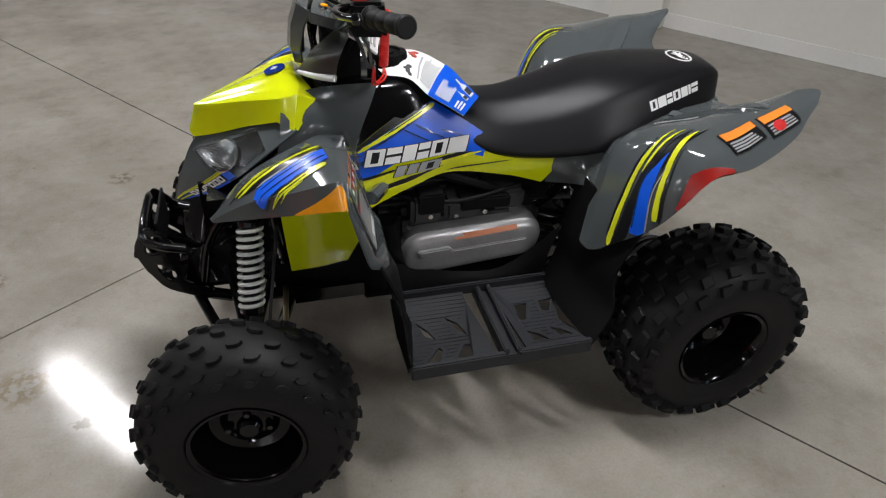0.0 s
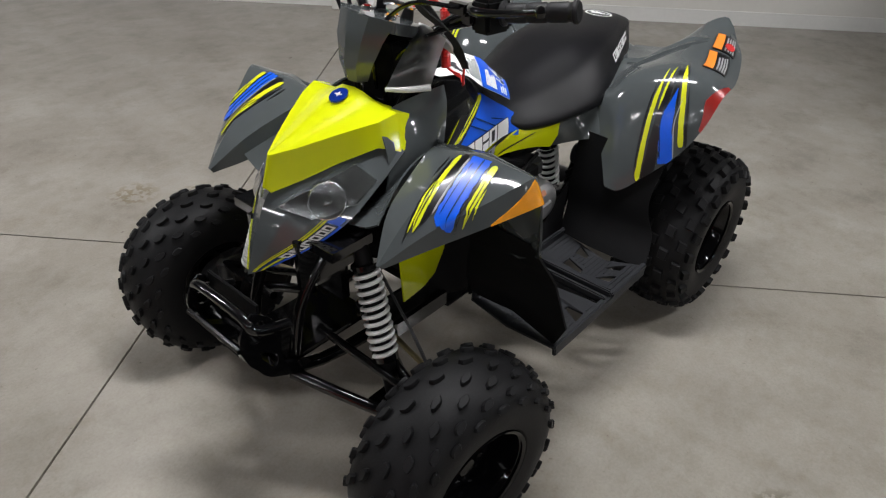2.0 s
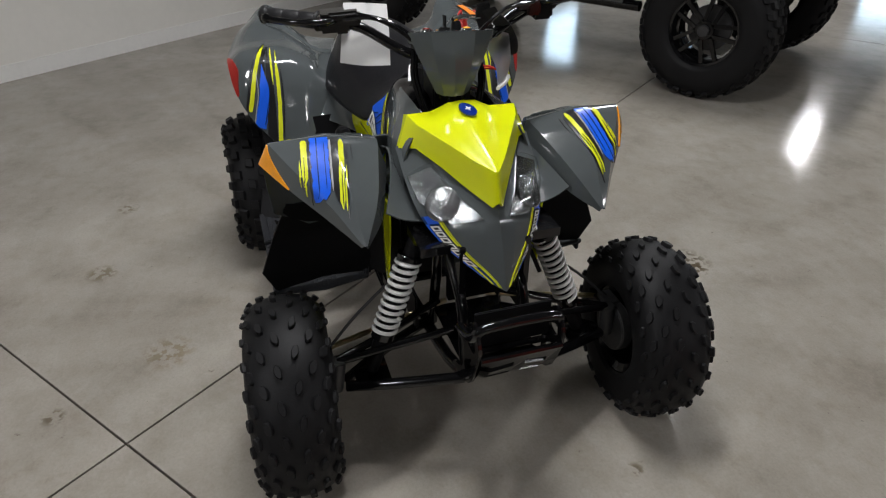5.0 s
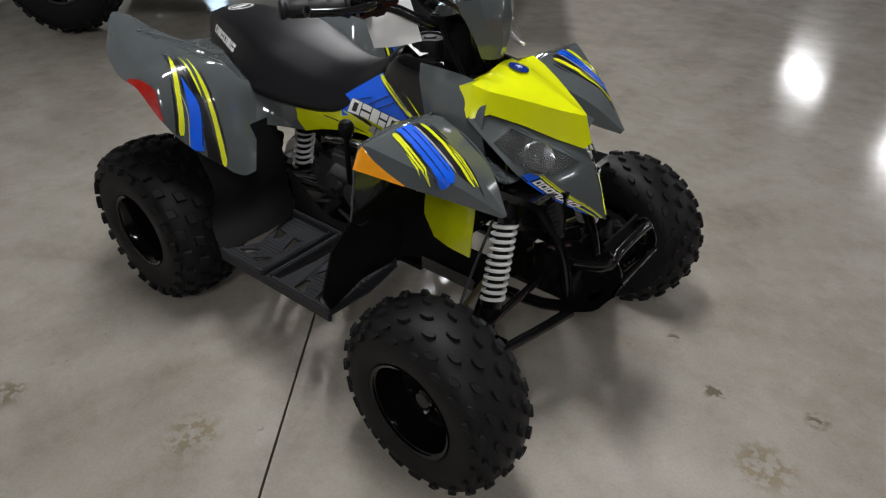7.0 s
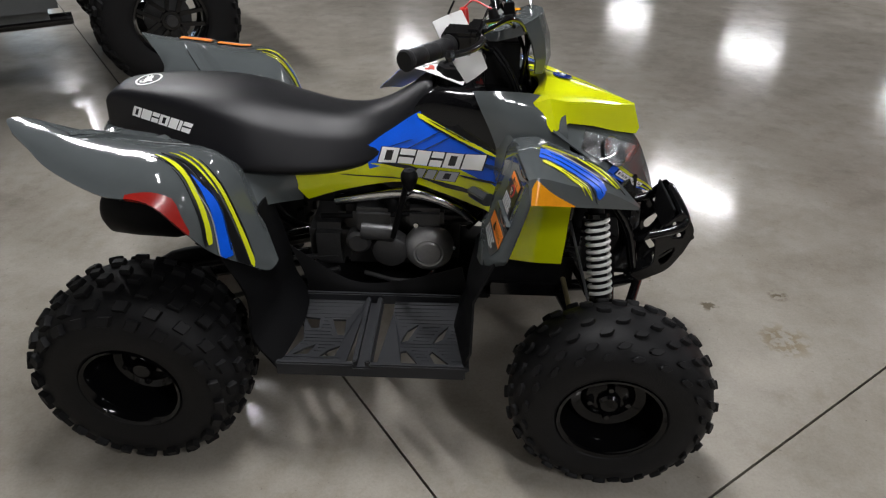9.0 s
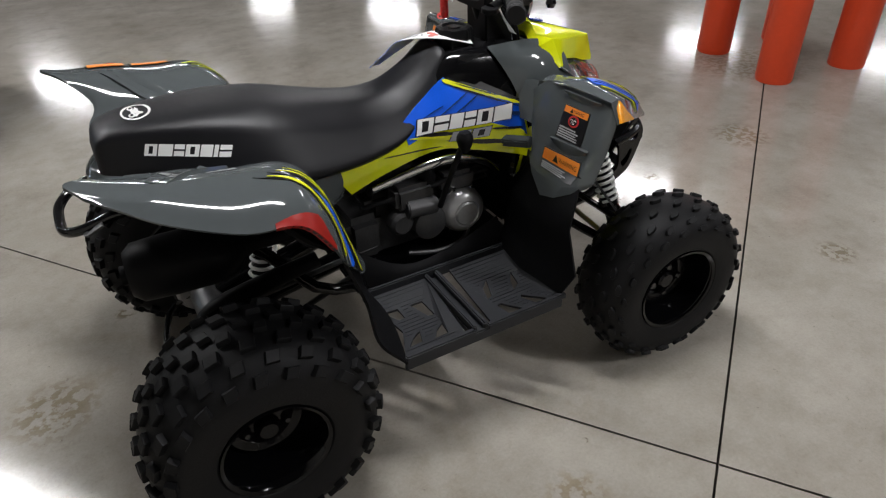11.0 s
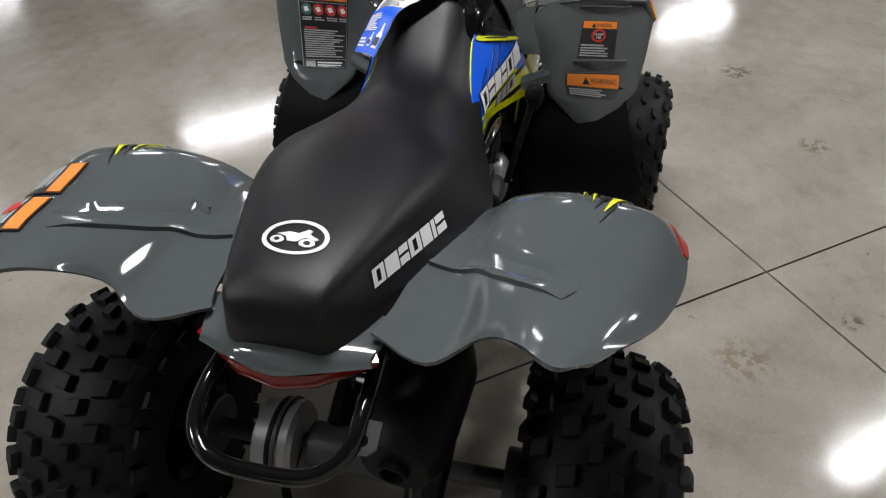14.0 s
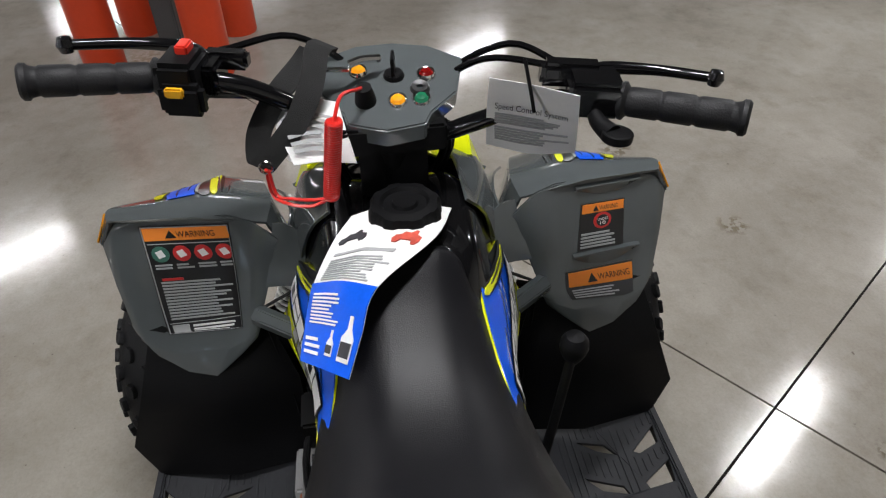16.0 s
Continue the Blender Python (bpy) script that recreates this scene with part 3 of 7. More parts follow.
def build_wheels(bike):
    kinds = {}
    for key, R, w, rim, rear in (("front", 0.218, 0.085, 0.1085, False), ("rear", 0.229, 0.110, 0.104, True)):
        kinds[key] = (wheel_meshes(R, w, rim, rear), w)
    made = {}
    for key, x, y, z, steer, label in (("front", 0.5355, 0.4245, 0.207, -6.0, "front wheel with knobbly black tyre and black rim"), ("front", 0.513, -0.4245, 0.207, -3.8, ""), ("rear", -0.506, 0.385, 0.231, 0, "rear wheel with chunky-lugged black tyre"), ("rear", -0.506, -0.385, 0.231, 0, "")):
        (tg, rg, hg, ng, kg), w = kinds[key]
        side = 1 if y > 0 else -1
        m = pose(x, y, z, 0, 0, steer) @ pose(0, 0, 0, -90 * side, 0, 0)
        if key not in made:
            t = finish("tyre", tg, RUBBER, bike, "knobbly black rubber tyre", m=m, weld=False, angle=30)
            r = finish("rim", rg, RIM_PAINT, t, "glossy black steel rim", m=m)
            h = finish("hub", hg, RIM_PAINT, t, m=m)
            nut = finish("lug_nut", ng, BLACK_GLOSS, t, "black lug nut", m=m @ pose(0.04, 0, 0.2 * w), angle=20)
            kn = []
            for one, n, off in kg:
                kn.append((finish("tread_block", one, RUBBER, t, m=m @ pose(0, 0, 0, 0, 0, 360 * off / n), angle=30), n, off))
            made[key] = (t, r, h, nut, kn)
            first = True
        else:
            src = made[key]
            t = share(src[0], "tyre", bike, m)
            r, h = share(src[1], "rim", t, m), share(src[2], "hub", t, m)
            nut = share(src[3], "lug_nut", t, m @ pose(0.04, 0, 0.2 * w))
            for ob, n, off in src[4]:
                share(ob, "tread_block", t, m @ pose(0, 0, 0, 0, 0, 360 * off / n))
        for ob, n, off in made[key][4]:
            for k in range(1, n):
                share(ob, "tread_block", t, m @ pose(0, 0, 0, 0, 0, 360 * (k + off) / n))
        for k in (1, 2, 3):
            share(nut, "lug_nut", t, m @ pose(0, 0, 0, 0, 0, 90 * k) @ pose(0.04, 0, 0.2 * w))


# ---- bodywork ----
def fender_front(side):
    return Panel([
        [(0.552, 0.248, 0.566), (0.556, 0.250, 0.574), (0.558, 0.254, 0.576), (0.556, 0.258, 0.575), (0.553, 0.261, 0.570)],
        [(0.490, 0.205, 0.590), (0.489, 0.212, 0.634), (0.486, 0.262, 0.648), (0.480, 0.306, 0.632), (0.472, 0.318, 0.604)],
        [(0.410, 0.178, 0.616), (0.407, 0.190, 0.670), (0.404, 0.270, 0.690), (0.402, 0.356, 0.672), (0.402, 0.372, 0.636)],
        [(0.345, 0.160, 0.636), (0.338, 0.176, 0.692), (0.336, 0.280, 0.712), (0.335, 0.394, 0.706), (0.330, 0.416, 0.662)],
        [(0.300, 0.160, 0.630), (0.292, 0.180, 0.688), (0.296, 0.280, 0.705), (0.310, 0.394, 0.702), (0.314, 0.416, 0.660)]], side, True)


def fender_front_back(side):
    """The boxy rear face with its chevron foot: rows from the crest down, six columns outwards."""
    def plane(y, z, out=0.0):
        return (0.316 + 0.145 * (y - 0.356) + 0.327 * (z - 0.687) - out, y, z)
    rows = [((0.165, 0.664), (0.200, 0.694), (0.232, 0.702), (0.357, 0.700), (0.390, 0.694), (0.412, 0.664)),
            ((0.172, 0.655), (0.205, 0.684), (0.232, 0.692), (0.357, 0.690), (0.394, 0.682), (0.414, 0.655)),
            ((0.190, 0.600), (0.216, 0.606), (0.238, 0.608), (0.358, 0.606), (0.396, 0.602), (0.412, 0.596)),
            ((0.212, 0.540), (0.228, 0.538), (0.246, 0.534), (0.358, 0.530), (0.388, 0.532), (0.406, 0.540)),
            ((0.214, 0.530), (0.232, 0.524), (0.262, 0.510), (0.345, 0.504), (0.382, 0.518), (0.406, 0.530)),
            ((0.220, 0.516), (0.246, 0.496), (0.290, 0.460), (0.324, 0.456), (0.370, 0.490), (0.402, 0.520))]
    outs = ((0.0, 0.006, 0.006, 0.006, 0.006, 0.006), (0.0, 0.008, 0.004, 0.004, 0.008, 0.002), (0.0, 0.008, 0.0, 0.0, 0.008, -0.004), (-0.004, 0.004, 0.0, 0.0, 0.004, -0.008), (0.0, 0.012, 0.014, 0.014, 0.012, -0.008), (0.0, 0.008, 0.010, 0.010, 0.008, -0.006))
    return Panel([[plane(y, z, o) for (y, z), o in zip(r, q)] for r, q in zip(rows, outs)], side, "both")


def cheek(side):
    """Grey web from the fender's rear face in to the flank."""
    return Panel([
        [(0.296, 0.172, 0.684), (0.290, 0.150, 0.682), (0.272, 0.124, 0.672)],
        [(0.280, 0.180, 0.640), (0.270, 0.160, 0.636), (0.258, 0.134, 0.628)],
        [(0.262, 0.196, 0.596), (0.262, 0.172, 0.596), (0.256, 0.142, 0.597)]], side)


def hood_net():
    """A flat top that narrows to a point, steep faces down to the nose, a small wing at each rear corner."""
    half = [
        [(0.352, 0, 0.750), (0.350, 0.030, 0.752), (0.334, 0.070, 0.742), (0.334, 0.116, 0.742), (0.374, 0.143, 0.690)],
        [(0.366, 0, 0.772), (0.368, 0.030, 0.770), (0.360, 0.064, 0.752), (0.368, 0.118, 0.754), (0.384, 0.142, 0.690)],
        [(0.405, 0, 0.763), (0.405, 0.030, 0.758), (0.402, 0.060, 0.748), (0.404, 0.108, 0.744), (0.414, 0.114, 0.698)],
        [(0.470, 0, 0.741), (0.470, 0.022, 0.737), (0.470, 0.044, 0.731), (0.470, 0.070, 0.729), (0.474, 0.078, 0.678)],
        [(0.535, 0, 0.718), (0.535, 0.010, 0.715), (0.535, 0.020, 0.712), (0.535, 0.031, 0.711), (0.532, 0.042, 0.652)],
        [(0.574, 0, 0.703), (0.574, 0.001, 0.703), (0.574, 0.002, 0.702), (0.573, 0.004, 0.702), (0.566, 0.022, 0.640)],
        [(0.594, 0, 0.645), (0.594, 0.001, 0.645), (0.593, 0.003, 0.644), (0.592, 0.005, 0.643), (0.586, 0.011, 0.634)]]
    return Panel([[(x, -y, z) for x, y, z in r[:0:-1]] + r for r in half], creased="both")


def nose_net():
    half = [
        [(0.36, 0, 0.735), (0.365, 0.06, 0.728), (0.372, 0.11, 0.715), (0.38, 0.147, 0.690)],
        [(0.48, 0, 0.690), (0.472, 0.05, 0.677), (0.461, 0.102, 0.660), (0.447, 0.144, 0.640)],
        [(0.578, 0, 0.634), (0.560, 0.045, 0.621), (0.535, 0.090, 0.606), (0.505, 0.130, 0.590)],
        [(0.622, 0, 0.562), (0.606, 0.033, 0.557), (0.585, 0.066, 0.551), (0.560, 0.094, 0.545)],
        [(0.653, 0, 0.481), (0.646, 0.010, 0.485), (0.637, 0.020, 0.490), (0.626, 0.030, 0.496)]]
    return Panel([[(x, -y, z) for x, y, z in r[:0:-1]] + r for r in half], creased=True)


def tank_side(side):
    return Panel([
        [(-0.223, 0.128, 0.590), (-0.21, 0.132, 0.560), (-0.19, 0.130, 0.530), (-0.172, 0.124, 0.503)],
        [(-0.09, 0.118, 0.598), (-0.09, 0.125, 0.577), (-0.085, 0.127, 0.555), (-0.08, 0.124, 0.532)],
        [(0.02, 0.092, 0.664), (0.03, 0.112, 0.628), (0.04, 0.121, 0.591), (0.05, 0.123, 0.553)],
        [(0.11, 0.086, 0.712), (0.12, 0.117, 0.659), (0.13, 0.137, 0.600), (0.14, 0.147, 0.540)],
        [(0.195, 0.118, 0.676), (0.205, 0.140, 0.632), (0.215, 0.157, 0.580), (0.225, 0.175, 0.520)],
        [(0.268, 0.142, 0.634), (0.272, 0.155, 0.598), (0.275, 0.170, 0.552), (0.275, 0.190, 0.502)]], side)


def shroud(side):
    """Grey flank between the hood and the tank."""
    return Panel([
        [(0.205, 0.088, 0.757), (0.222, 0.112, 0.725), (0.250, 0.132, 0.670), (0.275, 0.148, 0.600)],
        [(0.270, 0.088, 0.757), (0.280, 0.122, 0.728), (0.300, 0.146, 0.670), (0.315, 0.155, 0.590)],
        [(0.335, 0.085, 0.752), (0.340, 0.125, 0.730), (0.350, 0.148, 0.670), (0.365, 0.152, 0.590)],
        [(0.400, 0.080, 0.735), (0.405, 0.118, 0.715), (0.415, 0.142, 0.660), (0.435, 0.146, 0.590)]], side)


def side_cover(side):
    """Grey web under the seat, from the side panel back to the rear fender."""
    return Panel([
        [(-0.185, 0.124, 0.590), (-0.180, 0.126, 0.540), (-0.188, 0.110, 0.494)],
        [(-0.240, 0.140, 0.602), (-0.230, 0.152, 0.555), (-0.228, 0.160, 0.512)],
        [(-0.300, 0.158, 0.618), (-0.285, 0.190, 0.575), (-0.272, 0.228, 0.534)],
        [(-0.340, 0.160, 0.630), (-0.315, 0.215, 0.600), (-0.285, 0.260, 0.550)]], side)


def yellow_lower(side):
    return Panel([
        [(0.432, 0.178, 0.585), (0.429, 0.178, 0.525), (0.425, 0.181, 0.450), (0.420, 0.183, 0.378)],
        [(0.375, 0.180, 0.590), (0.372, 0.178, 0.520), (0.362, 0.176, 0.450), (0.354, 0.173, 0.374)],
        [(0.330, 0.172, 0.585), (0.320, 0.168, 0.510), (0.315, 0.165, 0.440), (0.322, 0.162, 0.371)],
        [(0.270, 0.158, 0.560), (0.262, 0.155, 0.490), (0.256, 0.152, 0.440), (0.293, 0.152, 0.368)]], side)


def fender_rear(side):
    return Panel([
        [(-0.216, 0.268, 0.428), (-0.217, 0.275, 0.426), (-0.219, 0.283, 0.424), (-0.225, 0.296, 0.421), (-0.232, 0.310, 0.428), (-0.238, 0.322, 0.438)],
        [(-0.262, 0.210, 0.530), (-0.259, 0.232, 0.535), (-0.258, 0.257, 0.540), (-0.267, 0.315, 0.546), (-0.283, 0.372, 0.540), (-0.294, 0.402, 0.528)],
        [(-0.300, 0.165, 0.600), (-0.296, 0.200, 0.620), (-0.293, 0.237, 0.635), (-0.302, 0.312, 0.648), (-0.319, 0.402, 0.634), (-0.328, 0.436, 0.598)],
        [(-0.346, 0.150, 0.624), (-0.345, 0.188, 0.642), (-0.345, 0.225, 0.676), (-0.352, 0.300, 0.700), (-0.366, 0.400, 0.696), (-0.380, 0.446, 0.664)],
        [(-0.450, 0.125, 0.652), (-0.450, 0.178, 0.662), (-0.450, 0.222, 0.688), (-0.455, 0.295, 0.714), (-0.460, 0.392, 0.708), (-0.468, 0.440, 0.676)],
        [(-0.550, 0.112, 0.661), (-0.550, 0.190, 0.670), (-0.550, 0.226, 0.700), (-0.560, 0.285, 0.730), (-0.565, 0.360, 0.733), (-0.570, 0.405, 0.708)],
        [(-0.585, 0.105, 0.664), (-0.604, 0.182, 0.668), (-0.598, 0.228, 0.704), (-0.622, 0.270, 0.740), (-0.638, 0.328, 0.747), (-0.630, 0.362, 0.732)],
        [(-0.602, 0.098, 0.664), (-0.634, 0.168, 0.666), (-0.612, 0.224, 0.694), (-0.655, 0.265, 0.747), (-0.690, 0.302, 0.764), (-0.668, 0.335, 0.750)]], side)


def line(*pts):
    """A run of values along a stretch, straight between (place, value) pairs."""
    return lambda s: float(np.interp(s, [p[0] for p in pts], [p[1] for p in pts]))


def decal(name, panel, material, parent, u, v, label="", lift=0.0016, nu=14, nv=2, flip=1):
    return finish(name, panel.shell(Geo(), nu, nv, 0.0012, flip, u, v, lift), material, parent, label)


class Drape:
    """Lays points given in the world on a panel; reach weighs x, y and z in the search."""

    def __init__(self, panel, flip=1, reach=(1, 1, 1), n=72):
        self.p, self.flip, self.reach, self.n = panel, flip, np.array(reach, float), n
        self.grid = np.array([[panel.at(i / n, j / n) for j in range(n + 1)] for i in range(n + 1)])

    def uv(self, q):
        d = (self.grid - np.array(q, float)) * self.reach
        i, j = np.unravel_index(np.argmin(np.sum(d * d, 2)), d.shape[:2])
        i0, j0 = min(max(i, 1), self.n - 1), min(max(j, 1), self.n - 1)
        a = (self.grid[i0 + 1, j0] - self.grid[i0 - 1, j0]) / 2 * self.reach
        b = (self.grid[i0, j0 + 1] - self.grid[i0, j0 - 1]) / 2 * self.reach
        m = np.stack([a, b], 1)
        k = np.linalg.lstsq(m, -d[i, j], rcond=None)[0]
        k = np.clip(k, -0.6, 0.6)
        return min(max((i + k[0]) / self.n, 0), 1), min(max((j + k[1]) / self.n, 0), 1)

    def on(self, q, lift):
        u, v = self.uv(q)
        return self.p.at(u, v) + self.p.normal(u, v) * self.flip * lift


def ribbon(name, dr, material, parent, pts, wide, lift, seed=0, taper=(0.05, 0.2), label="", n=24):
    """A printed stroke along points, with slightly ragged sides; wide: full width at both ends."""
    rnd = random.Random(seed)
    ph = [rnd.uniform(0, 6.28) for _ in range(4)]
    arr, rings = np.array(pts, float), []
    m = 9 if max(wide) > 0.02 else 3
    lift += 0.0010
    for i in range(n + 1):
        s = i / n
        c, t = curve_at(arr, s), curve_at(arr, min(s + 0.01, 1)) - curve_at(arr, max(s - 0.01, 0))
        u, v = dr.uv(c)
        nrm = dr.p.normal(u, v) * dr.flip
        side = np.cross(nrm, t)
        side /= max(np.linalg.norm(side), 1e-9)
        w = 0.5 * (wide[0] + (wide[1] - wide[0]) * s) * max(min(1.0, (s + 0.02) / taper[0], (1.02 - s) / taper[1]), 0.04)
        lo = w * (1 + 0.05 * math.sin(31 * s + ph[0]) + 0.04 * math.sin(57 * s + ph[1]))
        hi = w * (1 + 0.05 * math.sin(27 * s + ph[2]) + 0.04 * math.sin(63 * s + ph[3]))
        row = [dr.p.at(*dr.uv(c + side * (-lo + (lo + hi) * k / (m - 1)))) for k in range(m)]
        rings.append([q + nrm * lift for q in row] + [q + nrm * (lift - 0.0012) for q in row[::-1]])
    g = Geo().grid(rings, False, True)
    for base in (0, n * 2 * m):
        g.f += [(base + k, base + k + 1, base + 2 * m - 2 - k, base + 2 * m - 1 - k) for k in range(m - 1)]
    return finish(name, g, material, parent, label)


def front_stripes(panel, parent, side):
    """Blue, black and lime strokes from the crest to the outer edge."""
    dr = Drape(panel, 1, (1, 1, 0.25))
    def stroke(name, material, off, wide, s0, s1, lift, seed, taper=(0.05, 0.12), label="", fan=0.0):
        pts = []
        for s in np.linspace(s0, s1, 5):
            pts.append((0.342 + 0.133 * s, (0.298 + 0.017 * s + off * (1 - fan * s)) * side, 0.712 - 0.090 * s))
        ribbon(name, dr, material, parent, pts, (wide, wide * 0.92), lift, seed, taper, label)
    stroke("blue_stripe", BLUE_INK, 0.0, 0.037, -0.04, 0.92, 0.0018, 1, (0.02, 0.03), "blue printed stripe")
    stroke("navy_seam", NAVY_INK, 0.005, 0.0022, -0.03, 0.88, 0.0030, 2)
    stroke("navy_seam", NAVY_INK, -0.010, 0.0014, 0.1, 0.85, 0.0028, 3)
    stroke("pale_line", GREY_INK, -0.0215, 0.004, 0.05, 0.9, 0.0018, 4)
    stroke("black_stripe", BLACK_INK, -0.031, 0.016, -0.02, 1.06, 0.0014, 5, (0.06, 0.15), "black printed stripe")
    stroke("lime_stripe", LIME_INK, -0.044, 0.0105, 0.02, 1.16, 0.0018, 6, (0.08, 0.10), "lime printed stripe", 0.12)
    stroke("black_splinter", BLACK_INK, -0.0455, 0.0016, 0.55, 1.15, 0.0030, 7, (0.3, 0.1), "", 0.12)
    stroke("lime_splinter", LIME_INK, -0.0530, 0.0030, 0.55, 1.2, 0.0018, 8, (0.3, 0.1), "", 0.12)
    stroke("black_stripe", BLACK_INK, -0.0560, 0.0050, 0.12, 1.30, 0.0012, 9, (0.2, 0.2), "", 0.12)
    stroke("black_splinter", BLACK_INK, -0.0640, 0.0022, 0.10, 0.45, 0.0012, 10, (0.3, 0.5))
    stroke("black_splinter", BLACK_INK, 0.0215, 0.0034, 0.0, 0.85, 0.0014, 11, (0.1, 0.4))
    stroke("lime_stripe", LIME_INK, 0.0310, 0.0125, -0.02, 0.74, 0.0018, 12, (0.05, 0.25))
    stroke("black_splinter", BLACK_INK, 0.0315, 0.0016, 0.25, 0.7, 0.0030, 13, (0.4, 0.2))
    stroke("lime_splinter", LIME_INK, 0.0405, 0.0030, 0.30, 0.62, 0.0018, 14, (0.4, 0.3))


def rear_stripes(panel, parent, side):
    """Strokes that climb the front of the rear fender and fade on its crest."""
    dr = Drape(panel, 1)
    lime = ((-0.248, 0.334, 0.455), (-0.258, 0.330, 0.500), (-0.273, 0.323, 0.563), (-0.291, 0.319, 0.620), (-0.314, 0.317, 0.664), (-0.362, 0.313, 0.704))
    blue = ((-0.280, 0.384, 0.508), (-0.285, 0.372, 0.555), (-0.293, 0.360, 0.600), (-0.307, 0.358, 0.640), (-0.330, 0.356, 0.678))
    outer = ((-0.300, 0.404, 0.552), (-0.305, 0.392, 0.600), (-0.316, 0.381, 0.646), (-0.345, 0.362, 0.690), (-0.396, 0.340, 0.711))
    def stroke(name, material, line, off, wide, lift, seed, part=(0.0, 1.0), taper=(0.03, 0.2), label=""):
        arr = np.array(line)
        pts = []
        for s in np.linspace(part[0], part[1], 7):
            x, y, z = curve_at(arr, s)
            pts.append((x - off * 0.35, (y + off) * side, z))
        ribbon(name, dr, material, parent, pts, wide, lift, seed, taper, label)
    stroke("black_stripe", BLACK_INK, lime, 0.022, (0.030, 0.014), 0.0012, 21, (0.0, 1.0), (0.03, 0.3), "black printed stripe")
    stroke("lime_stripe", LIME_INK, lime, 0.0, (0.013, 0.008), 0.0018, 22, (0.0, 1.0), (0.03, 0.25), "lime printed stripe")
    stroke("black_splinter", BLACK_INK, lime, -0.010, (0.005, 0.003), 0.0012, 23, (0.10, 0.9), (0.3, 0.3))
    stroke("lime_splinter", LIME_INK, lime, 0.013, (0.005, 0.005), 0.0020, 24, (0.62, 1.04), (0.3, 0.3))
    stroke("black_splinter", BLACK_INK, lime, 0.034, (0.008, 0.006), 0.0014, 25, (0.72, 1.06), (0.2, 0.3))
    stroke("blue_stripe", BLUE_INK, blue, 0.0, (0.034, 0.022), 0.0016, 26, (0.0, 1.0), (0.02, 0.4), "blue printed stripe")
    stroke("navy_seam", NAVY_INK, blue, -0.013, (0.003, 0.002), 0.0028, 27, (0.05, 0.8))
    stroke("pale_line", GREY_INK, blue, 0.017, (0.003, 0.002), 0.0020, 28, (0.0, 0.9))
    stroke("lime_stripe", LIME_INK, outer, 0.0, (0.013, 0.010), 0.0018, 29, (0.0, 1.0), (0.03, 0.2))
    stroke("black_stripe", BLACK_INK, outer, 0.011, (0.007, 0.004), 0.0012, 30, (0.0, 0.8), (0.1, 0.5))
    stroke("black_splinter", BLACK_INK, outer, -0.012, (0.005, 0.007), 0.0014, 31, (0.45, 1.0), (0.3, 0.3))
    stroke("black_splinter", BLACK_INK, outer, 0.006, (0.003, 0.002), 0.0012, 32, (0.8, 1.12), (0.3, 0.3))


def marks(dr, parent, material, tl, tr, bl, br, shares, kinds, lift, name="lettering", slant=0.0, bar=0.30, grow=0.0, label=""):
    """A row of plain rings and slabs where the maker's name stands, one object each."""
    tl, tr, bl, br = (np.array(q, float) for q in (tl, tr, bl, br))
    total, at = sum(shares), 0.0
    def spot(a, b):
        a += slant * (0.5 - b)
        return dr.on((tl * (1 - a) + tr * a) * (1 - b) + (bl * (1 - a) + br * a) * b, lift)
    for k, (share_, kind) in enumerate(zip(shares, kinds)):
        a0, a1 = at + 0.05 / total - grow, at + share_ / total - 0.05 / total + grow
        b0, b1 = -grow * 2.5, 1 + grow * 2.5
        at += share_ / total
        w, h = min(bar * share_ / total, 0.42 * (a1 - a0)), bar * 0.62
        cells = [(a0, b0, a1, b1)]
        if kind == "ring":
            cells = [(a0, b0, a0 + w, b1), (a1 - w, b0, a1, b1), (a0 + w, b0, a1 - w, b0 + h), (a0 + w, b1 - h, a1 - w, b1)]
        elif kind == "split":
            cells = [(a0, b0, a1, 0.40), (a0, 0.56, a1, b1)]
        g = Geo()
        for x0, y0, x1, y1 in cells:
            rows = [[spot(x0 + (x1 - x0) * i / 2, y0 + (y1 - y0) * j / 2) for j in range(3)] for i in range(3)]
            g.grid(rows)
        finish(name, g, material, parent, label if k == 0 else "", smooth=False)


def seat_rows():
    # x, crown height, shoulder y, shoulder z, lower edge y, lower edge z
    rows = np.array([
        (-0.640, 0.690, 0.040, 0.688, 0.050, 0.655),
        (-0.628, 0.722, 0.055, 0.715, 0.066, 0.645),
        (-0.59, 0.738, 0.066, 0.728, 0.088, 0.640),
        (-0.50, 0.742, 0.088, 0.730, 0.124, 0.632),
        (-0.40, 0.740, 0.110, 0.724, 0.160, 0.618),
        (-0.30, 0.730, 0.122, 0.704, 0.182, 0.600),
        (-0.20, 0.705, 0.112, 0.674, 0.165, 0.588),
        (-0.10, 0.686, 0.092, 0.656, 0.138, 0.585),
        (-0.02, 0.692, 0.078, 0.664, 0.118, 0.600),
        (0.05, 0.725, 0.066, 0.704, 0.098, 0.650),
        (0.10, 0.762, 0.054, 0.750, 0.076, 0.712),
        (0.115, 0.762, 0.045, 0.756, 0.060, 0.735)])
    return rows


def seat_profile(row):
    x, c, sy, sz, ly, lz = row
    return np.array([(0, c), (sy * 0.55, c - 0.15 * (c - sz)), (sy, sz), (sy + 0.45 * (ly - sy), sz - 0.30 * (sz - lz)), (ly, lz + 0.2 * (sz - lz)), (ly, lz), (ly * 0.9, lz - 0.012)])


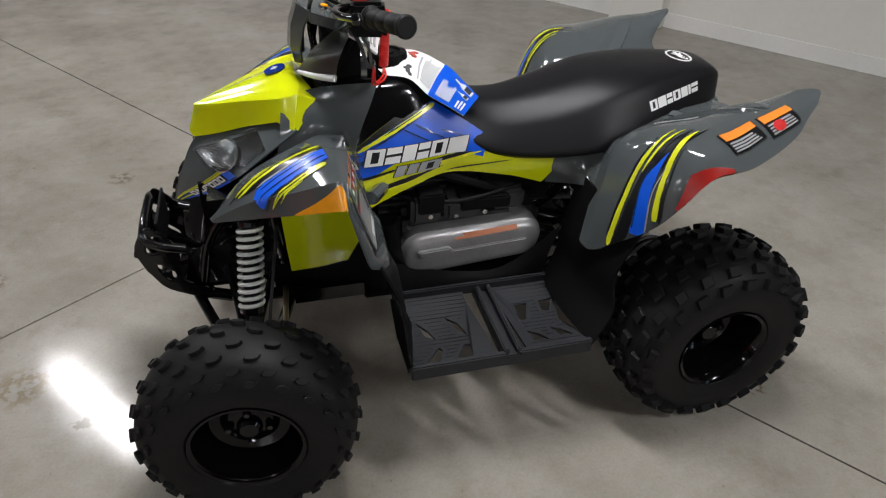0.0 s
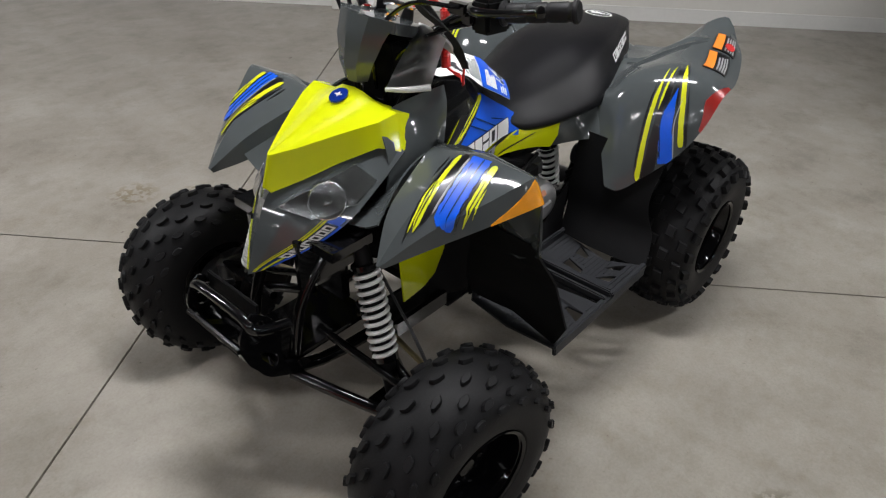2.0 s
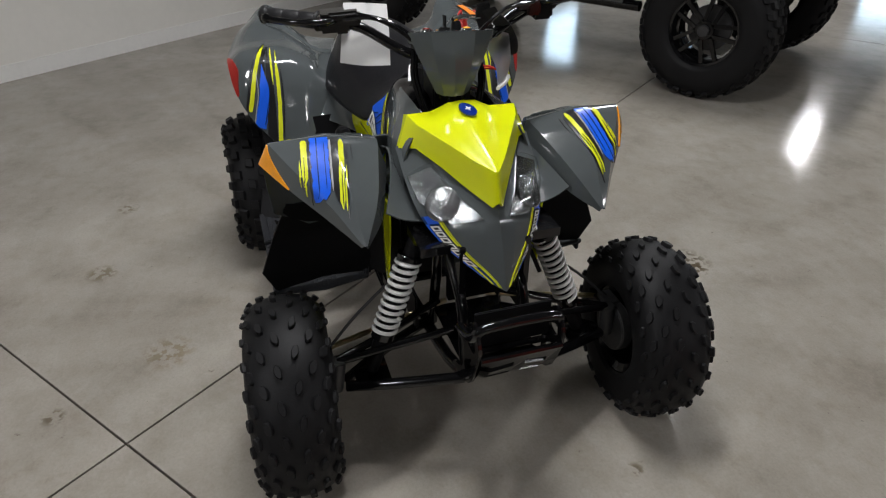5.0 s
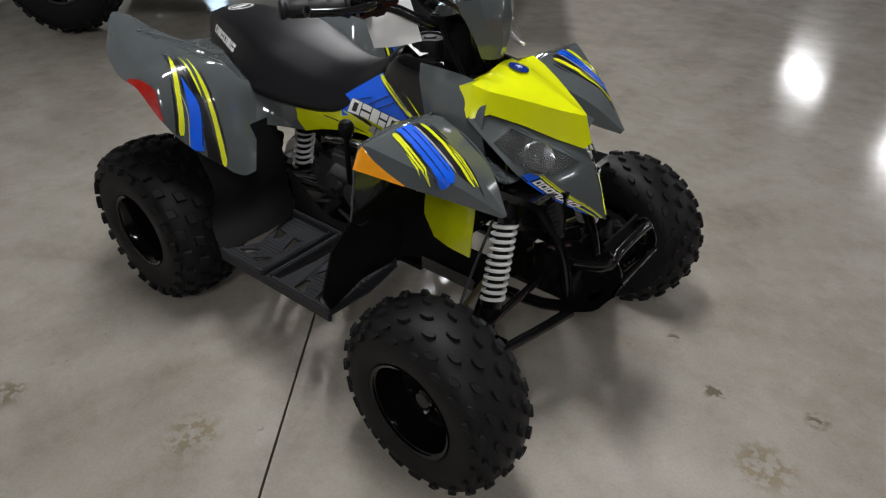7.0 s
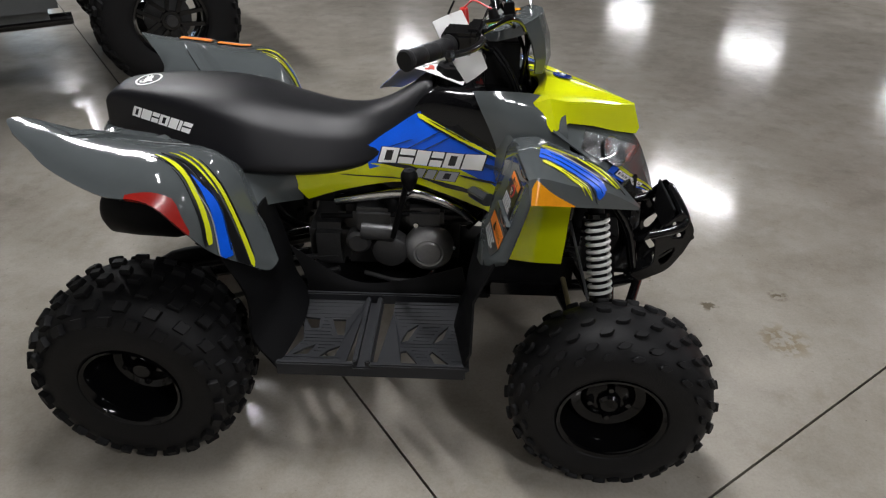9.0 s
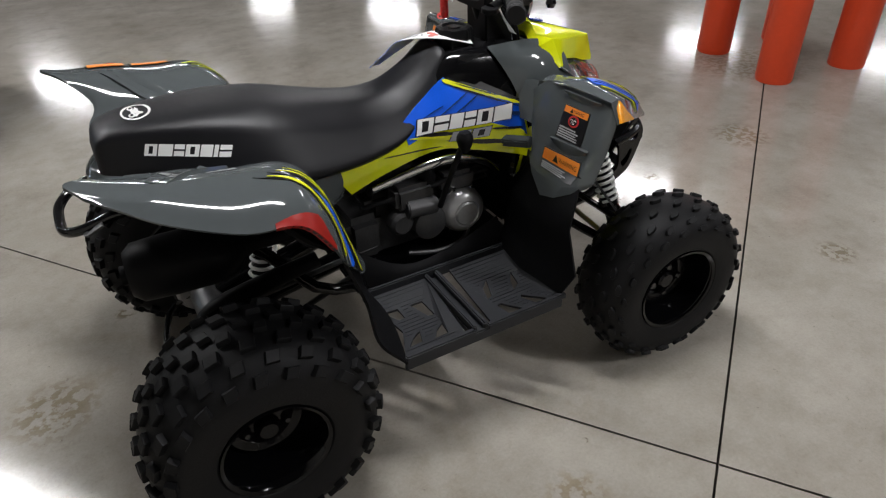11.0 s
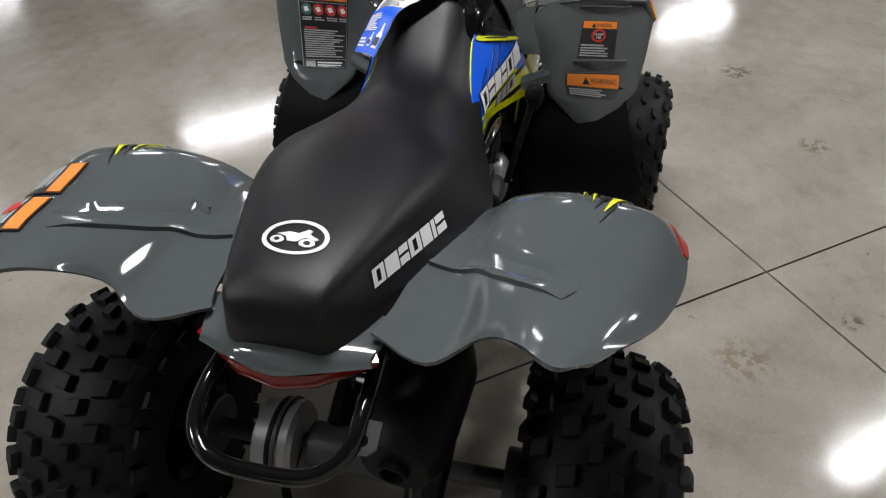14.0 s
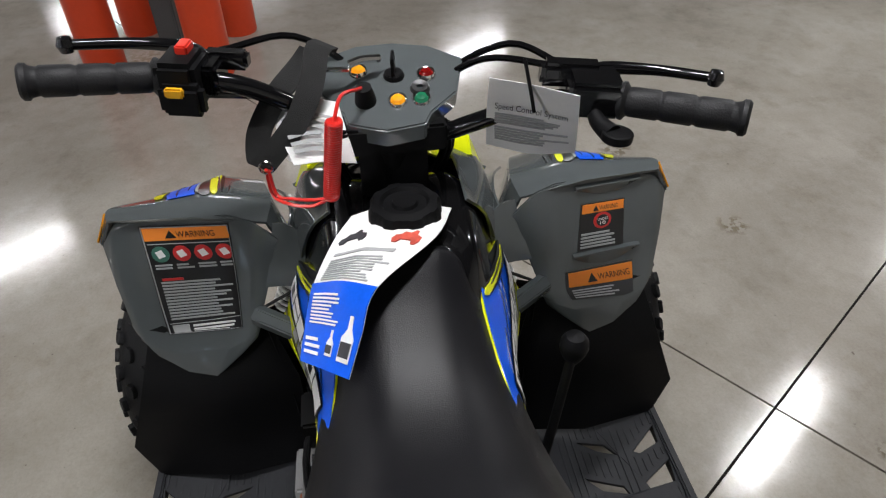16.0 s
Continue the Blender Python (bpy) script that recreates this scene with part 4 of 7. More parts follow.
def seat_panel(side):
    return Panel([[(r[0], y, z) for y, z in seat_profile(r)] for r in seat_rows()], side)


def seat_loops():
    rows, out, n = seat_rows(), [], 44
    for i in range(n + 1):
        row = curve_at(rows, i / n)
        pts = [curve_at(seat_profile(row), k / 18) for k in range(19)]
        out.append([(row[0], y, z) for y, z in pts] + [(row[0], -y, z) for y, z in pts[:0:-1]])
    return out


def build_body(bike):
    for side in (1, -1):
        fl = side
        p = fender_front(side)
        f = finish("front_fender", p.shell(Geo(), 30, 24, 0.004, 1), GREY, bike, "glossy grey front fender with blue and lime stripes", angle=26)
        front_stripes(p, f, side)
        b = fender_front_back(side)
        finish("fender_back", b.shell(Geo(), 5, 5, 0.004, 1), GREY, f, "grey rear face of the fender", bevel=0.003, angle=50)
        nk = Panel([[(0.500, 0.200, 0.606), (0.500, 0.165, 0.585), (0.495, 0.115, 0.570)], [(0.420, 0.170, 0.645), (0.420, 0.150, 0.625), (0.425, 0.125, 0.600)], [(0.340, 0.154, 0.668), (0.345, 0.145, 0.650), (0.350, 0.130, 0.630)], [(0.296, 0.158, 0.660), (0.300, 0.148, 0.640), (0.305, 0.135, 0.620)]], side)
        finish("neck", nk.shell(Geo(), 10, 6, 0.004, 1), GREY, f)
        finish("cheek", cheek(side).shell(Geo(), 8, 8, 0.004, 1), GREY, f)
        # amber reflector on the outer corner
        g = p.shell(Geo(), 10, 4, 0.006, 1, (0.50, 0.90), (line((0, 0.985), (0.78, 0.76), (1, 0.84)), 1.0), 0.0022)
        finish("amber_reflector", g, AMBER_LENS, f, "amber side reflector")
        # strut from the fender to the flank, and the black flap below
        g = Geo().tube([(0.245, 0.215 * side, 0.560), (0.215, 0.165 * side, 0.552), (0.195, 0.130 * side, 0.548)], 0.016, 6)
        finish("fender_strut", g, GREY, f, bevel=0.002)
        fp = Panel([[(0.270, 0.21, 0.54), (0.262, 0.29, 0.535), (0.270, 0.375, 0.54)], [(0.222, 0.17, 0.44), (0.205, 0.29, 0.43), (0.215, 0.41, 0.43)], [(0.212, 0.17, 0.33), (0.195, 0.29, 0.33), (0.212, 0.448, 0.33)], [(0.19, 0.17, 0.275), (0.175, 0.29, 0.272), (0.20, 0.42, 0.265)]], side, "both")
        finish("leg_guard", fp.shell(Geo(), 12, 12, 0.005, 1), BLACK, bike, "black plastic leg guard")
        ig = Panel([[(0.262, 0.21, 0.52), (0.275, 0.165, 0.52), (0.30, 0.125, 0.50)], [(0.222, 0.19, 0.42), (0.255, 0.155, 0.40), (0.30, 0.125, 0.38)], [(0.208, 0.18, 0.29), (0.250, 0.150, 0.285), (0.31, 0.125, 0.28)]], side)
        finish("inner_guard", ig.shell(Geo(), 8, 8, 0.005, 1), BLACK, bike)
        y = yellow_lower(side)
        finish("side_scoop", y.shell(Geo(), 16, 16, 0.004, 1), LIME, bike, "lime plastic side scoop")
        s = shroud(side)
        finish("shroud", s.shell(Geo(), 16, 14, 0.004, -1), GREY, bike, "glossy grey flank panel")
        t = tank_side(side)
        ts = finish("side_panel", t.shell(Geo(), 36, 14, 0.004, -1), LIME, bike, "lime side panel with blue printed graphic")
        decal("blue_graphic", t, BLUE_INK, ts, (0.30, 0.98), (line((0, 0), (0.38, 0.0), (0.45, 0.12), (0.75, 0.13), (1, 0.07)), line((0, 0.55), (0.18, 0.62), (0.45, 0.60), (1, 0.66))), "blue printed field", nu=24, nv=8, flip=-1)
        decal("black_edge", t, BLACK_INK, ts, (0.57, 1.0), (0.0, line((0, 0.12), (0.5, 0.14), (1, 0.07))), "", 0.0012, 16, 2, -1)
        dr = Drape(t, -1, (1, 0.15, 1))
        def dash(name, material, x0, z0, x1, z1, wide, lift, seed, taper=(0.12, 0.2), label=""):
            ribbon(name, dr, material, ts, [(x0 + (x1 - x0) * q, 0.13 * side, z0 + (z1 - z0) * q) for q in (0, 0.33, 0.66, 1)], wide, lift, seed, taper, label)
        # upper edge: black, lime and black again
        dash("black_edge", BLACK_INK, 0.095, 0.706, 0.268, 0.634, (0.004, 0.008), 0.0026, 1)
        dash("lime_line", LIME_INK, 0.085, 0.702, 0.262, 0.628, (0.010, 0.007), 0.0028, 2, (0.05, 0.1), "lime printed line")
        dash("black_splinter", BLACK_INK, 0.110, 0.693, 0.205, 0.654, (0.002, 0.003), 0.0036, 3)
        dash("black_line", BLACK_INK, 0.100, 0.690, 0.265, 0.618, (0.002, 0.003), 0.0032, 4)
        # dark slashes across the blue
        dash("navy_slash", NAVY_INK, 0.060, 0.630, 0.135, 0.672, (0.002, 0.004), 0.0024, 5)
        dash("navy_slash", NAVY_INK, 0.100, 0.632, 0.160, 0.664, (0.003, 0.003), 0.0024, 6)
        dash("navy_slash", NAVY_INK, 0.020, 0.632, 0.075, 0.652, (0.001, 0.003), 0.0024, 7)
        dash("navy_slash", NAVY_INK, 0.180, 0.622, 0.268, 0.604, (0.004, 0.010), 0.0024, 8)
        # lime and black below the lettering
        dash("splash", LIME_INK, -0.020, 0.596, 0.262, 0.560, (0.016, 0.024), 0.0018, 9, (0.3, 0.05), "lime printed splash")
        dash("splash", BLACK_INK, 0.000, 0.598, 0.110, 0.586, (0.006, 0.012), 0.0022, 10, (0.3, 0.4))
        dash("splash", BLACK_INK, 0.070, 0.574, 0.268, 0.540, (0.006, 0.018), 0.0022, 11, (0.4, 0.05))
        dash("splash", LIME_INK, 0.010, 0.590, 0.095, 0.582, (0.002, 0.004), 0.0026, 12)
        dash("splash", LIME_INK, 0.150, 0.554, 0.266, 0.536, (0.003, 0.006), 0.0030, 13, (0.3, 0.05))
        dash("splash", BLACK_INK, 0.180, 0.586, 0.262, 0.574, (0.004, 0.006), 0.0026, 14)
        dash("splash", BLACK_INK, -0.090, 0.571, 0.060, 0.561, (0.002, 0.003), 0.0022, 15)
        # rings and slabs with a dark outline, a fainter short row below
        for material, grow, lift in ((BLACK_INK, 0.012, 0.0040), (WHITE_INK, 0.0, 0.0052)):
            name = "lettering" if not grow else "lettering_shadow"
            x0, x1 = (0.246, 0.012) if side > 0 else (0.000, 0.236)
            kinds = ("ring", "split", "slab", "split", "ring", "slab")
            if grow:
                kinds = ("slab",) * 6
            marks(dr, ts, material, (x0, 0.13 * side, 0.632), (x1, 0.13 * side, 0.632), (x0, 0.13 * side, 0.600), (x1, 0.13 * side, 0.600), (1.15, 1.0, 0.9, 0.8, 1.1, 1.3), kinds, lift, name, 0.045, 0.27, grow, "white printed shapes with a dark outline" if not grow else "")
            x0, x1 = (0.185, 0.075) if side > 0 else (0.080, 0.178)
            marks(dr, ts, GREY_INK if not grow else BLACK_INK, (x0, 0.13 * side, 0.592), (x1, 0.13 * side, 0.592), (x0, 0.13 * side, 0.571), (x1, 0.13 * side, 0.571), (0.5, 0.5, 1.0), ("slab", "slab", "ring") if not grow else ("slab",) * 3, lift - 0.0006, name, 0.10, 0.30, grow * 1.6)
        w = side_cover(side)
        finish("side_cover", w.shell(Geo(), 14, 10, 0.004, 1), GREY, bike, "grey side cover under the seat")
        r = fender_rear(side)
        rf = finish("rear_fender", r.shell(Geo(), 44, 25, 0.005, 1), GREY, bike, "glossy grey rear fender with blue and lime stripes", angle=24)
        rear_stripes(r, rf, side)
        # raised tongue beside the seat, with a groove round it
        fore = [(-0.425, 0.165), (-0.434, 0.195), (-0.463, 0.232), (-0.496, 0.268), (-0.530, 0.300), (-0.557, 0.320)]
        aft = [(-0.468, 0.130), (-0.490, 0.172), (-0.511, 0.206), (-0.536, 0.245), (-0.562, 0.278), (-0.588, 0.306)]
        for pts, lead in ((fore, 1), (aft, -1)):
            arr, rows = np.array(pts), []
            up = Vector((-0.10, -0.12 * side, 1)).normalized()
            for k in range(33):
                s = k / 32
                (x, y), (x2, y2), (x1, y1) = (curve_at(arr, min(max(s + d, 0.0), 1.0)) for d in (0.0, 0.01, -0.01))
                run = Vector((x2 - x1, (y2 - y1) * side, 0)).normalized()
                across = run.cross(up).normalized() * side * lead
                c = Vector(r.at(*r.find((x, y * side, 0.70))))
                h = 0.0065 * min(1.0, 4 * (1.03 - s))
                rows.append([c + across * 0.002 - up * 0.002, c + across * 0.0005 + up * h, c - across * 0.002 + up * h, c - across * 0.020 - up * 0.002])
            finish("moulded_step", Geo().grid(rows), GREY, rf, angle=25)
        # red reflector on the outer edge
        g = r.shell(Geo(), 10, 3, 0.010, 1, (0.27, 0.50), (line((0, 0.97), (0.35, 0.86), (1, 0.97)), 1.0), 0.002)
        finish("red_reflector", g, RED_SIDE, rf, "red side reflector")
    h = hood_net()
    hood = finish("hood", h.shell(Geo(), 12, 16, 0.005, -1), LIME, bike, "glossy lime plastic hood", bevel=0.0025, angle=30)
    n = -h.normal(0.33, 0.502)
    c = Vector(h.at(0.33, 0.5))
    m = aim(c, c + Vector(n))
    finish("hood_badge", Geo().disc(0.021, 0.004, m @ Matrix.Diagonal((0.8, 1.1, 1, 1))), BADGE_BLUE, hood, "round dark blue badge with a white mark")
    finish("badge_mark", Geo().prism([(0.008 * (1.0 if k % 2 == 0 else 0.35) * math.cos(k * math.pi / 4), 0.008 * (1.0 if k % 2 == 0 else 0.35) * math.sin(k * math.pi / 4)) for k in range(8)], 0.002, m @ pose(0, 0, 0.004)), WHITE_INK, hood, smooth=False)
    nn = nose_net()
    nose = finish("nose", nn.shell(Geo(), 30, 36, 0.004, -1), GREY, bike, "glossy grey nose cone with printed edge bands")
    for side in (1, -1):
        mid = lambda k: 0.5 + side * k
        def from_edge(u, dist):
            e, c = nn.at(u, mid(0.5)), nn.at(u, 0.5)
            return mid(0.5 - 0.5 * min(dist / np.linalg.norm(e - c), 0.98))
        def strip(name, material, u0, u1, d0, d1, lift, label="", closing=1.0):
            run = lambda d: (lambda q: from_edge(u0 + (u1 - u0) * q, d * (1 + (closing - 1) * q)))
            decal(name, nn, material, nose, (u0, u1), (run(d0), run(d1)), label, lift, 20, 2, -1)
        strip("edge_band", NAVY_INK, 0.50, 0.99, 0.0, 0.030, 0.0014, "dark blue printed band")
        strip("edge_line", BLUE_INK, 0.56, 0.97, 0.0005, 0.007, 0.0022, "blue printed line")
        strip("blue_corner", BLUE_INK, 0.50, 0.56, 0.006, 0.030, 0.0022)
        strip("edge_line", LIME_INK, 0.49, 0.99, 0.0310, 0.0355, 0.0016, "lime printed line", 0.9)
        strip("edge_line", LIME_INK, 0.52, 0.99, 0.0375, 0.0395, 0.0016, "", 0.9)
        strip("edge_line", LIME_INK, 0.86, 0.99, 0.012, 0.018, 0.0022)
        for k in range(7):
            uu, wide = 0.575 + 0.046 * k + (0.0 if k < 6 else -0.018), 0.040 if k != 5 else 0.020
            for material, grow, lift in ((BLACK_INK, 0.004, 0.0026), (WHITE_INK, 0.0, 0.0036)):
                cells = [(0.0, 1.0, 0.0, 1.0)] if grow or k == 5 else [(0.0, 0.28, 0.0, 1.0), (0.72, 1.0, 0.0, 1.0), (0.28, 0.72, 0.0, 0.24), (0.28, 0.72, 0.76, 1.0)]
                g = Geo()
                for p0, p1, q0, q1 in cells:
                    lo, hi = 0.008 - grow * 0.5 + 0.019 * q0, 0.008 + grow * 0.5 + 0.019 * q1
                    ua, ub = uu + wide * p0 - grow * 0.8, uu + wide * p1 + grow * 0.8
                    g.grid([[nn.at(u, from_edge(u, d)) - nn.normal(u, from_edge(u, d)) * lift for d in (lo, (lo + hi) / 2, hi)] for u in (ua, (ua + ub) / 2, ub)])
                finish("lettering" if not grow else "lettering_shadow", g, material, nose, "white printed shape" if k == 0 and not grow else "", smooth=False)
        # headlight: dark recess, bright bowl, clear cover
        low = line((0, mid(0.30)), (0.5, mid(0.22)), (1, mid(0.10)))
        high = line((0, mid(0.47)), (0.5, mid(0.46)), (1, mid(0.32)))
        lamp = finish("headlight", nn.shell(Geo(), 12, 12, 0.003, -1, (0.22, 0.57), (low, high), 0.0025), SILVER, bike, "headlight with bright reflector and clear cover")
        cen = Vector(nn.at(0.44, mid(0.32)))
        out = -Vector(nn.normal(0.44, mid(0.32)))
        finish("bulb_bowl", Geo().lathe([(0.036, 0.0040), (0.034, 0.0052), (0.031, 0.0046), (0.020, 0.0022), (0.009, 0.0014), (0.007, 0.0050), (0.0001, 0.0060)], 24, aim(cen + out * 0.002, cen + out)), SILVER, lamp)
        finish("cover", nn.shell(Geo(), 14, 14, 0.002, -1, (0.21, 0.58), (lambda q: low(q) - side * 0.012, lambda q: high(q) + side * 0.006), 0.011), CLEAR, lamp, "clear plastic cover").visible_shadow = False
    # seat
    loops = seat_loops()
    g = Geo().grid(loops, False, True)
    k = len(loops[0])
    g.f += [tuple(range(k)), tuple(range((len(loops) - 1) * k, len(loops) * k))]
    seat = finish("seat", g, VINYL, bike, "black vinyl seat with white printed marks", angle=60)
    # tank top between seat and steering column
    ribs = ((0.05, 0.095, 0.660, 0.055, 0.700, 0.705), (0.12, 0.108, 0.680, 0.075, 0.745, 0.748), (0.20, 0.122, 0.660, 0.085, 0.748, 0.752), (0.27, 0.138, 0.625, 0.088, 0.745, 0.750), (0.33, 0.130, 0.620, 0.080, 0.712, 0.720))
    tp = Panel([[(x, -y, z), (x, -q, h), (x, 0, c), (x, q, h), (x, y, z)] for x, y, z, q, h, c in ribs])
    tank = finish("tank_cover", tp.shell(Geo(), 16, 20, 0.004, -1), BLACK_GLOSS, bike, "glossy black tank cover")
    rows = [[(0.166 + q * r * math.cos(a), -0.006 + q * r * math.sin(a), 0.750 + h) for a in np.linspace(0, 2 * math.pi, 65)[:-1] for q in (1 + (0.07 if math.sin(8 * a) > 0 else 0) * (r > 0.03),)] for r, h in ((0.0001, 0.040), (0.014, 0.040), (0.016, 0.036), (0.026, 0.036), (0.029, 0.041), (0.038, 0.039), (0.041, 0.033), (0.043, -0.010), (0.0001, -0.010))]
    finish("fuel_cap", Geo().grid(rows, False, True), BLACK, bike, "ribbed black fuel cap")
    # tail
    tl = Panel([[(-0.56, -0.125, 0.645), (-0.57, -0.06, 0.66), (-0.57, 0, 0.662), (-0.57, 0.06, 0.66), (-0.56, 0.125, 0.645)], [(-0.62, -0.105, 0.648), (-0.635, -0.05, 0.658), (-0.645, 0, 0.66), (-0.635, 0.05, 0.658), (-0.62, 0.105, 0.648)], [(-0.632, -0.106, 0.638), (-0.655, -0.050, 0.644), (-0.665, 0, 0.640), (-0.655, 0.050, 0.644), (-0.632, 0.106, 0.638)]])
    tail = finish("tail_panel", tl.shell(Geo(), 14, 16, 0.004, 1), GREY, bike, "grey tail panel")
    tq = Panel([[(-0.624, -0.112, 0.642), (-0.656, -0.050, 0.641), (-0.664, 0, 0.637), (-0.656, 0.050, 0.641), (-0.624, 0.112, 0.642)], [(-0.622, -0.108, 0.628), (-0.658, -0.048, 0.622), (-0.667, 0, 0.618), (-0.658, 0.048, 0.622), (-0.622, 0.108, 0.628)], [(-0.612, -0.096, 0.612), (-0.642, -0.042, 0.600), (-0.650, 0, 0.597), (-0.642, 0.042, 0.600), (-0.612, 0.096, 0.612)]], 1, True)
    finish("tail_light", tq.shell(Geo(), 6, 16, 0.02, 1), RED_LENS, bike, "red tail light")
    pts = [(-0.56, 0.092, 0.588), (-0.64, 0.098, 0.590), (-0.700, 0.094, 0.574), (-0.732, 0.060, 0.562), (-0.738, 0, 0.560), (-0.732, -0.060, 0.562), (-0.700, -0.094, 0.574), (-0.64, -0.098, 0.590), (-0.56, -0.092, 0.588)]
    finish("grab_bar", Geo().tube(pts, 0.010, 12, steps=4), BLACK_GLOSS, bike, "black tubular grab bar")
    return seat


# ---- running gear ----
def rounded(pts, k=3):
    """The same outline with eased corners."""
    arr = np.array(pts, float)
    return [tuple(curve_at(arr, i / (k * len(pts)), True)) for i in range(k * len(pts))]


def coil(g, a, b, r, wire, turns, m=None):
    a, b = Vector(a), Vector(b)
    f = aim(a, b)
    ln = (b - a).length
    n = int(turns * 18)
    pts = [f @ Vector((r * math.cos(2 * math.pi * turns * i / n), r * math.sin(2 * math.pi * turns * i / n), ln * i / n)) for i in range(n + 1)]
    return g.tube(pts, wire, 6)


def shock(bike, top, bottom, up, down, r, turns, name="shock_absorber"):
    """up and down: where its eyes are."""
    body = Geo().tube([up, top, bottom, down], [r * 0.5, r * 0.72, r * 0.72, r * 0.62], 14)
    b = finish(name, body, BLACK, bike, "coil-over shock absorber with white spring")
    t, o = Vector(top), Vector(bottom)
    finish("spring", coil(Geo(), o, t, r, 0.0046, turns), SPRING_WHITE, b, "white coil spring", weld=False)
    d = (t - o).normalized()
    finish("collar", Geo().disc(r * 1.15, 0.012, aim(t - d * 0.004, t + d), 24), BLACK_GLOSS, b)
    finish("spring_seat", Geo().disc(r * 1.05, 0.02, aim(o - d * 0.016, o + d), 24), BLACK_GLOSS, b)


def build_gear(bike):
    for s in (1, -1):
        shock(bike, (0.494, 0.153 * s, 0.492), (0.512, 0.218 * s, 0.326), (0.488, 0.128 * s, 0.556), (0.522, 0.252 * s, 0.236), 0.0245, 11)
        arm = Geo()
        arm.tube([(0.635, 0.075 * s, 0.262), (0.585, 0.20 * s, 0.236), (0.535, 0.31 * s, 0.212)], 0.0125, 10, steps=3)
        arm.tube([(0.415, 0.075 * s, 0.262), (0.46, 0.20 * s, 0.236), (0.515, 0.31 * s, 0.212)], 0.0125, 10, steps=3)
        arm.prism([(0.47, 0.215), (0.575, 0.215), (0.545, 0.29), (0.505, 0.29)], 0.008, Matrix.Translation((0, 0, 0.222)) @ Matrix.Diagonal((1, s, 1, 1)))
        finish("lower_arm", arm, BLACK_GLOSS, bike, "glossy black tubular control arm", angle=50)
        up = Geo().tube([(0.56, 0.075 * s, 0.335), (0.54, 0.20 * s, 0.305), (0.525, 0.325 * s, 0.278)], 0.009, 10, steps=3)
        up.tube([(0.45, 0.075 * s, 0.335), (0.49, 0.20 * s, 0.305), (0.520, 0.325 * s, 0.278)], 0.009, 10, steps=3)
        finish("upper_arm", up, BLACK_GLOSS, bike)
        finish("tie_rod", Geo().tube([(0.43, 0.05 * s, 0.315), (0.455, 0.335 * s, 0.262)], 0.0065, 8), BRASS, bike, "plated tie rod")
        kn = Geo().tube([(0.528, 0.325 * s, 0.285), (0.522, 0.335 * s, 0.20)], 0.018, 12).box((0.475, 0.338 * s, 0.255), (0.09, 0.02, 0.026))
        kn.disc(0.062, 0.03, aim((0.52, 0.345 * s, 0.212), (0.52 - 0.05 * s * 0, 0.40 * s, 0.212)), 28)
        finish("steering_knuckle", kn, DARK_ALLOY, bike, bevel=0.003)
        cal = Geo().box((0.49, 0.35 * s, 0.265), (0.05, 0.035, 0.035)).tube([(0.49, 0.345 * s, 0.28), (0.47, 0.26 * s, 0.36), (0.44, 0.12 * s, 0.46)], 0.004, 6, steps=3)
        finish("brake_caliper", cal, DARK_ALLOY, bike, bevel=0.003)
    # front frame
    fr = Geo()
    for s in (1, -1):
        fr.tube([(0.66, 0.07 * s, 0.29), (0.55, 0.085 * s, 0.255), (0.30, 0.10 * s, 0.25), (0.0, 0.13 * s, 0.25), (-0.25, 0.12 * s, 0.265), (-0.36, 0.10 * s, 0.38), (-0.52, 0.085 * s, 0.575), (-0.60, 0.08 * s, 0.60)], 0.0145, 10, steps=3)
        fr.tube([(0.62, 0.07 * s, 0.30), (0.585, 0.068 * s, 0.42), (0.50, 0.075 * s, 0.53), (0.40, 0.06 * s, 0.62), (0.30, 0.03 * s, 0.70)], 0.0125, 10, steps=3)
        fr.tube([(0.42, 0.08 * s, 0.255), (0.44, 0.075 * s, 0.42), (0.45, 0.07 * s, 0.57)], 0.0125, 10, steps=3)
        fr.tube([(0.30, 0.04 * s, 0.66), (0.05, 0.085 * s, 0.60), (-0.2, 0.10 * s, 0.58), (-0.45, 0.09 * s, 0.60)], 0.0125, 10, steps=3)
        fr.box((0.52, 0.07 * s, 0.50), (0.14, 0.012, 0.11))
        fr.box((0.34, 0.155 * s, 0.285), (0.16, 0.012, 0.035), pose(0, 0, 0))
    fr.box((0.54, 0, 0.29), (0.24, 0.15, 0.012)).box((0.52, 0, 0.545), (0.10, 0.30, 0.02)).box((0.47, 0, 0.45), (0.02, 0.12, 0.2))
    finish("frame", fr, BLACK_GLOSS, bike, "glossy black tubular frame", angle=45)
    # bumper: upright ring, side plates and a slotted skid below
    hoop = [(0.640, -0.090, 0.405), (0.690, -0.093, 0.422), (0.716, -0.088, 0.438), (0.718, -0.066, 0.455), (0.718, 0.066, 0.455), (0.716, 0.088, 0.438), (0.690, 0.093, 0.422), (0.640, 0.090, 0.405)]
    bump = Geo().tube(hoop, 0.011, 10, steps=4).tube([(0.742, -0.084, 0.398), (0.742, 0.084, 0.398)], 0.007, 8)
    b = finish("bumper", bump, BLACK_GLOSS, bike, "glossy black tubular bumper with slotted plate")
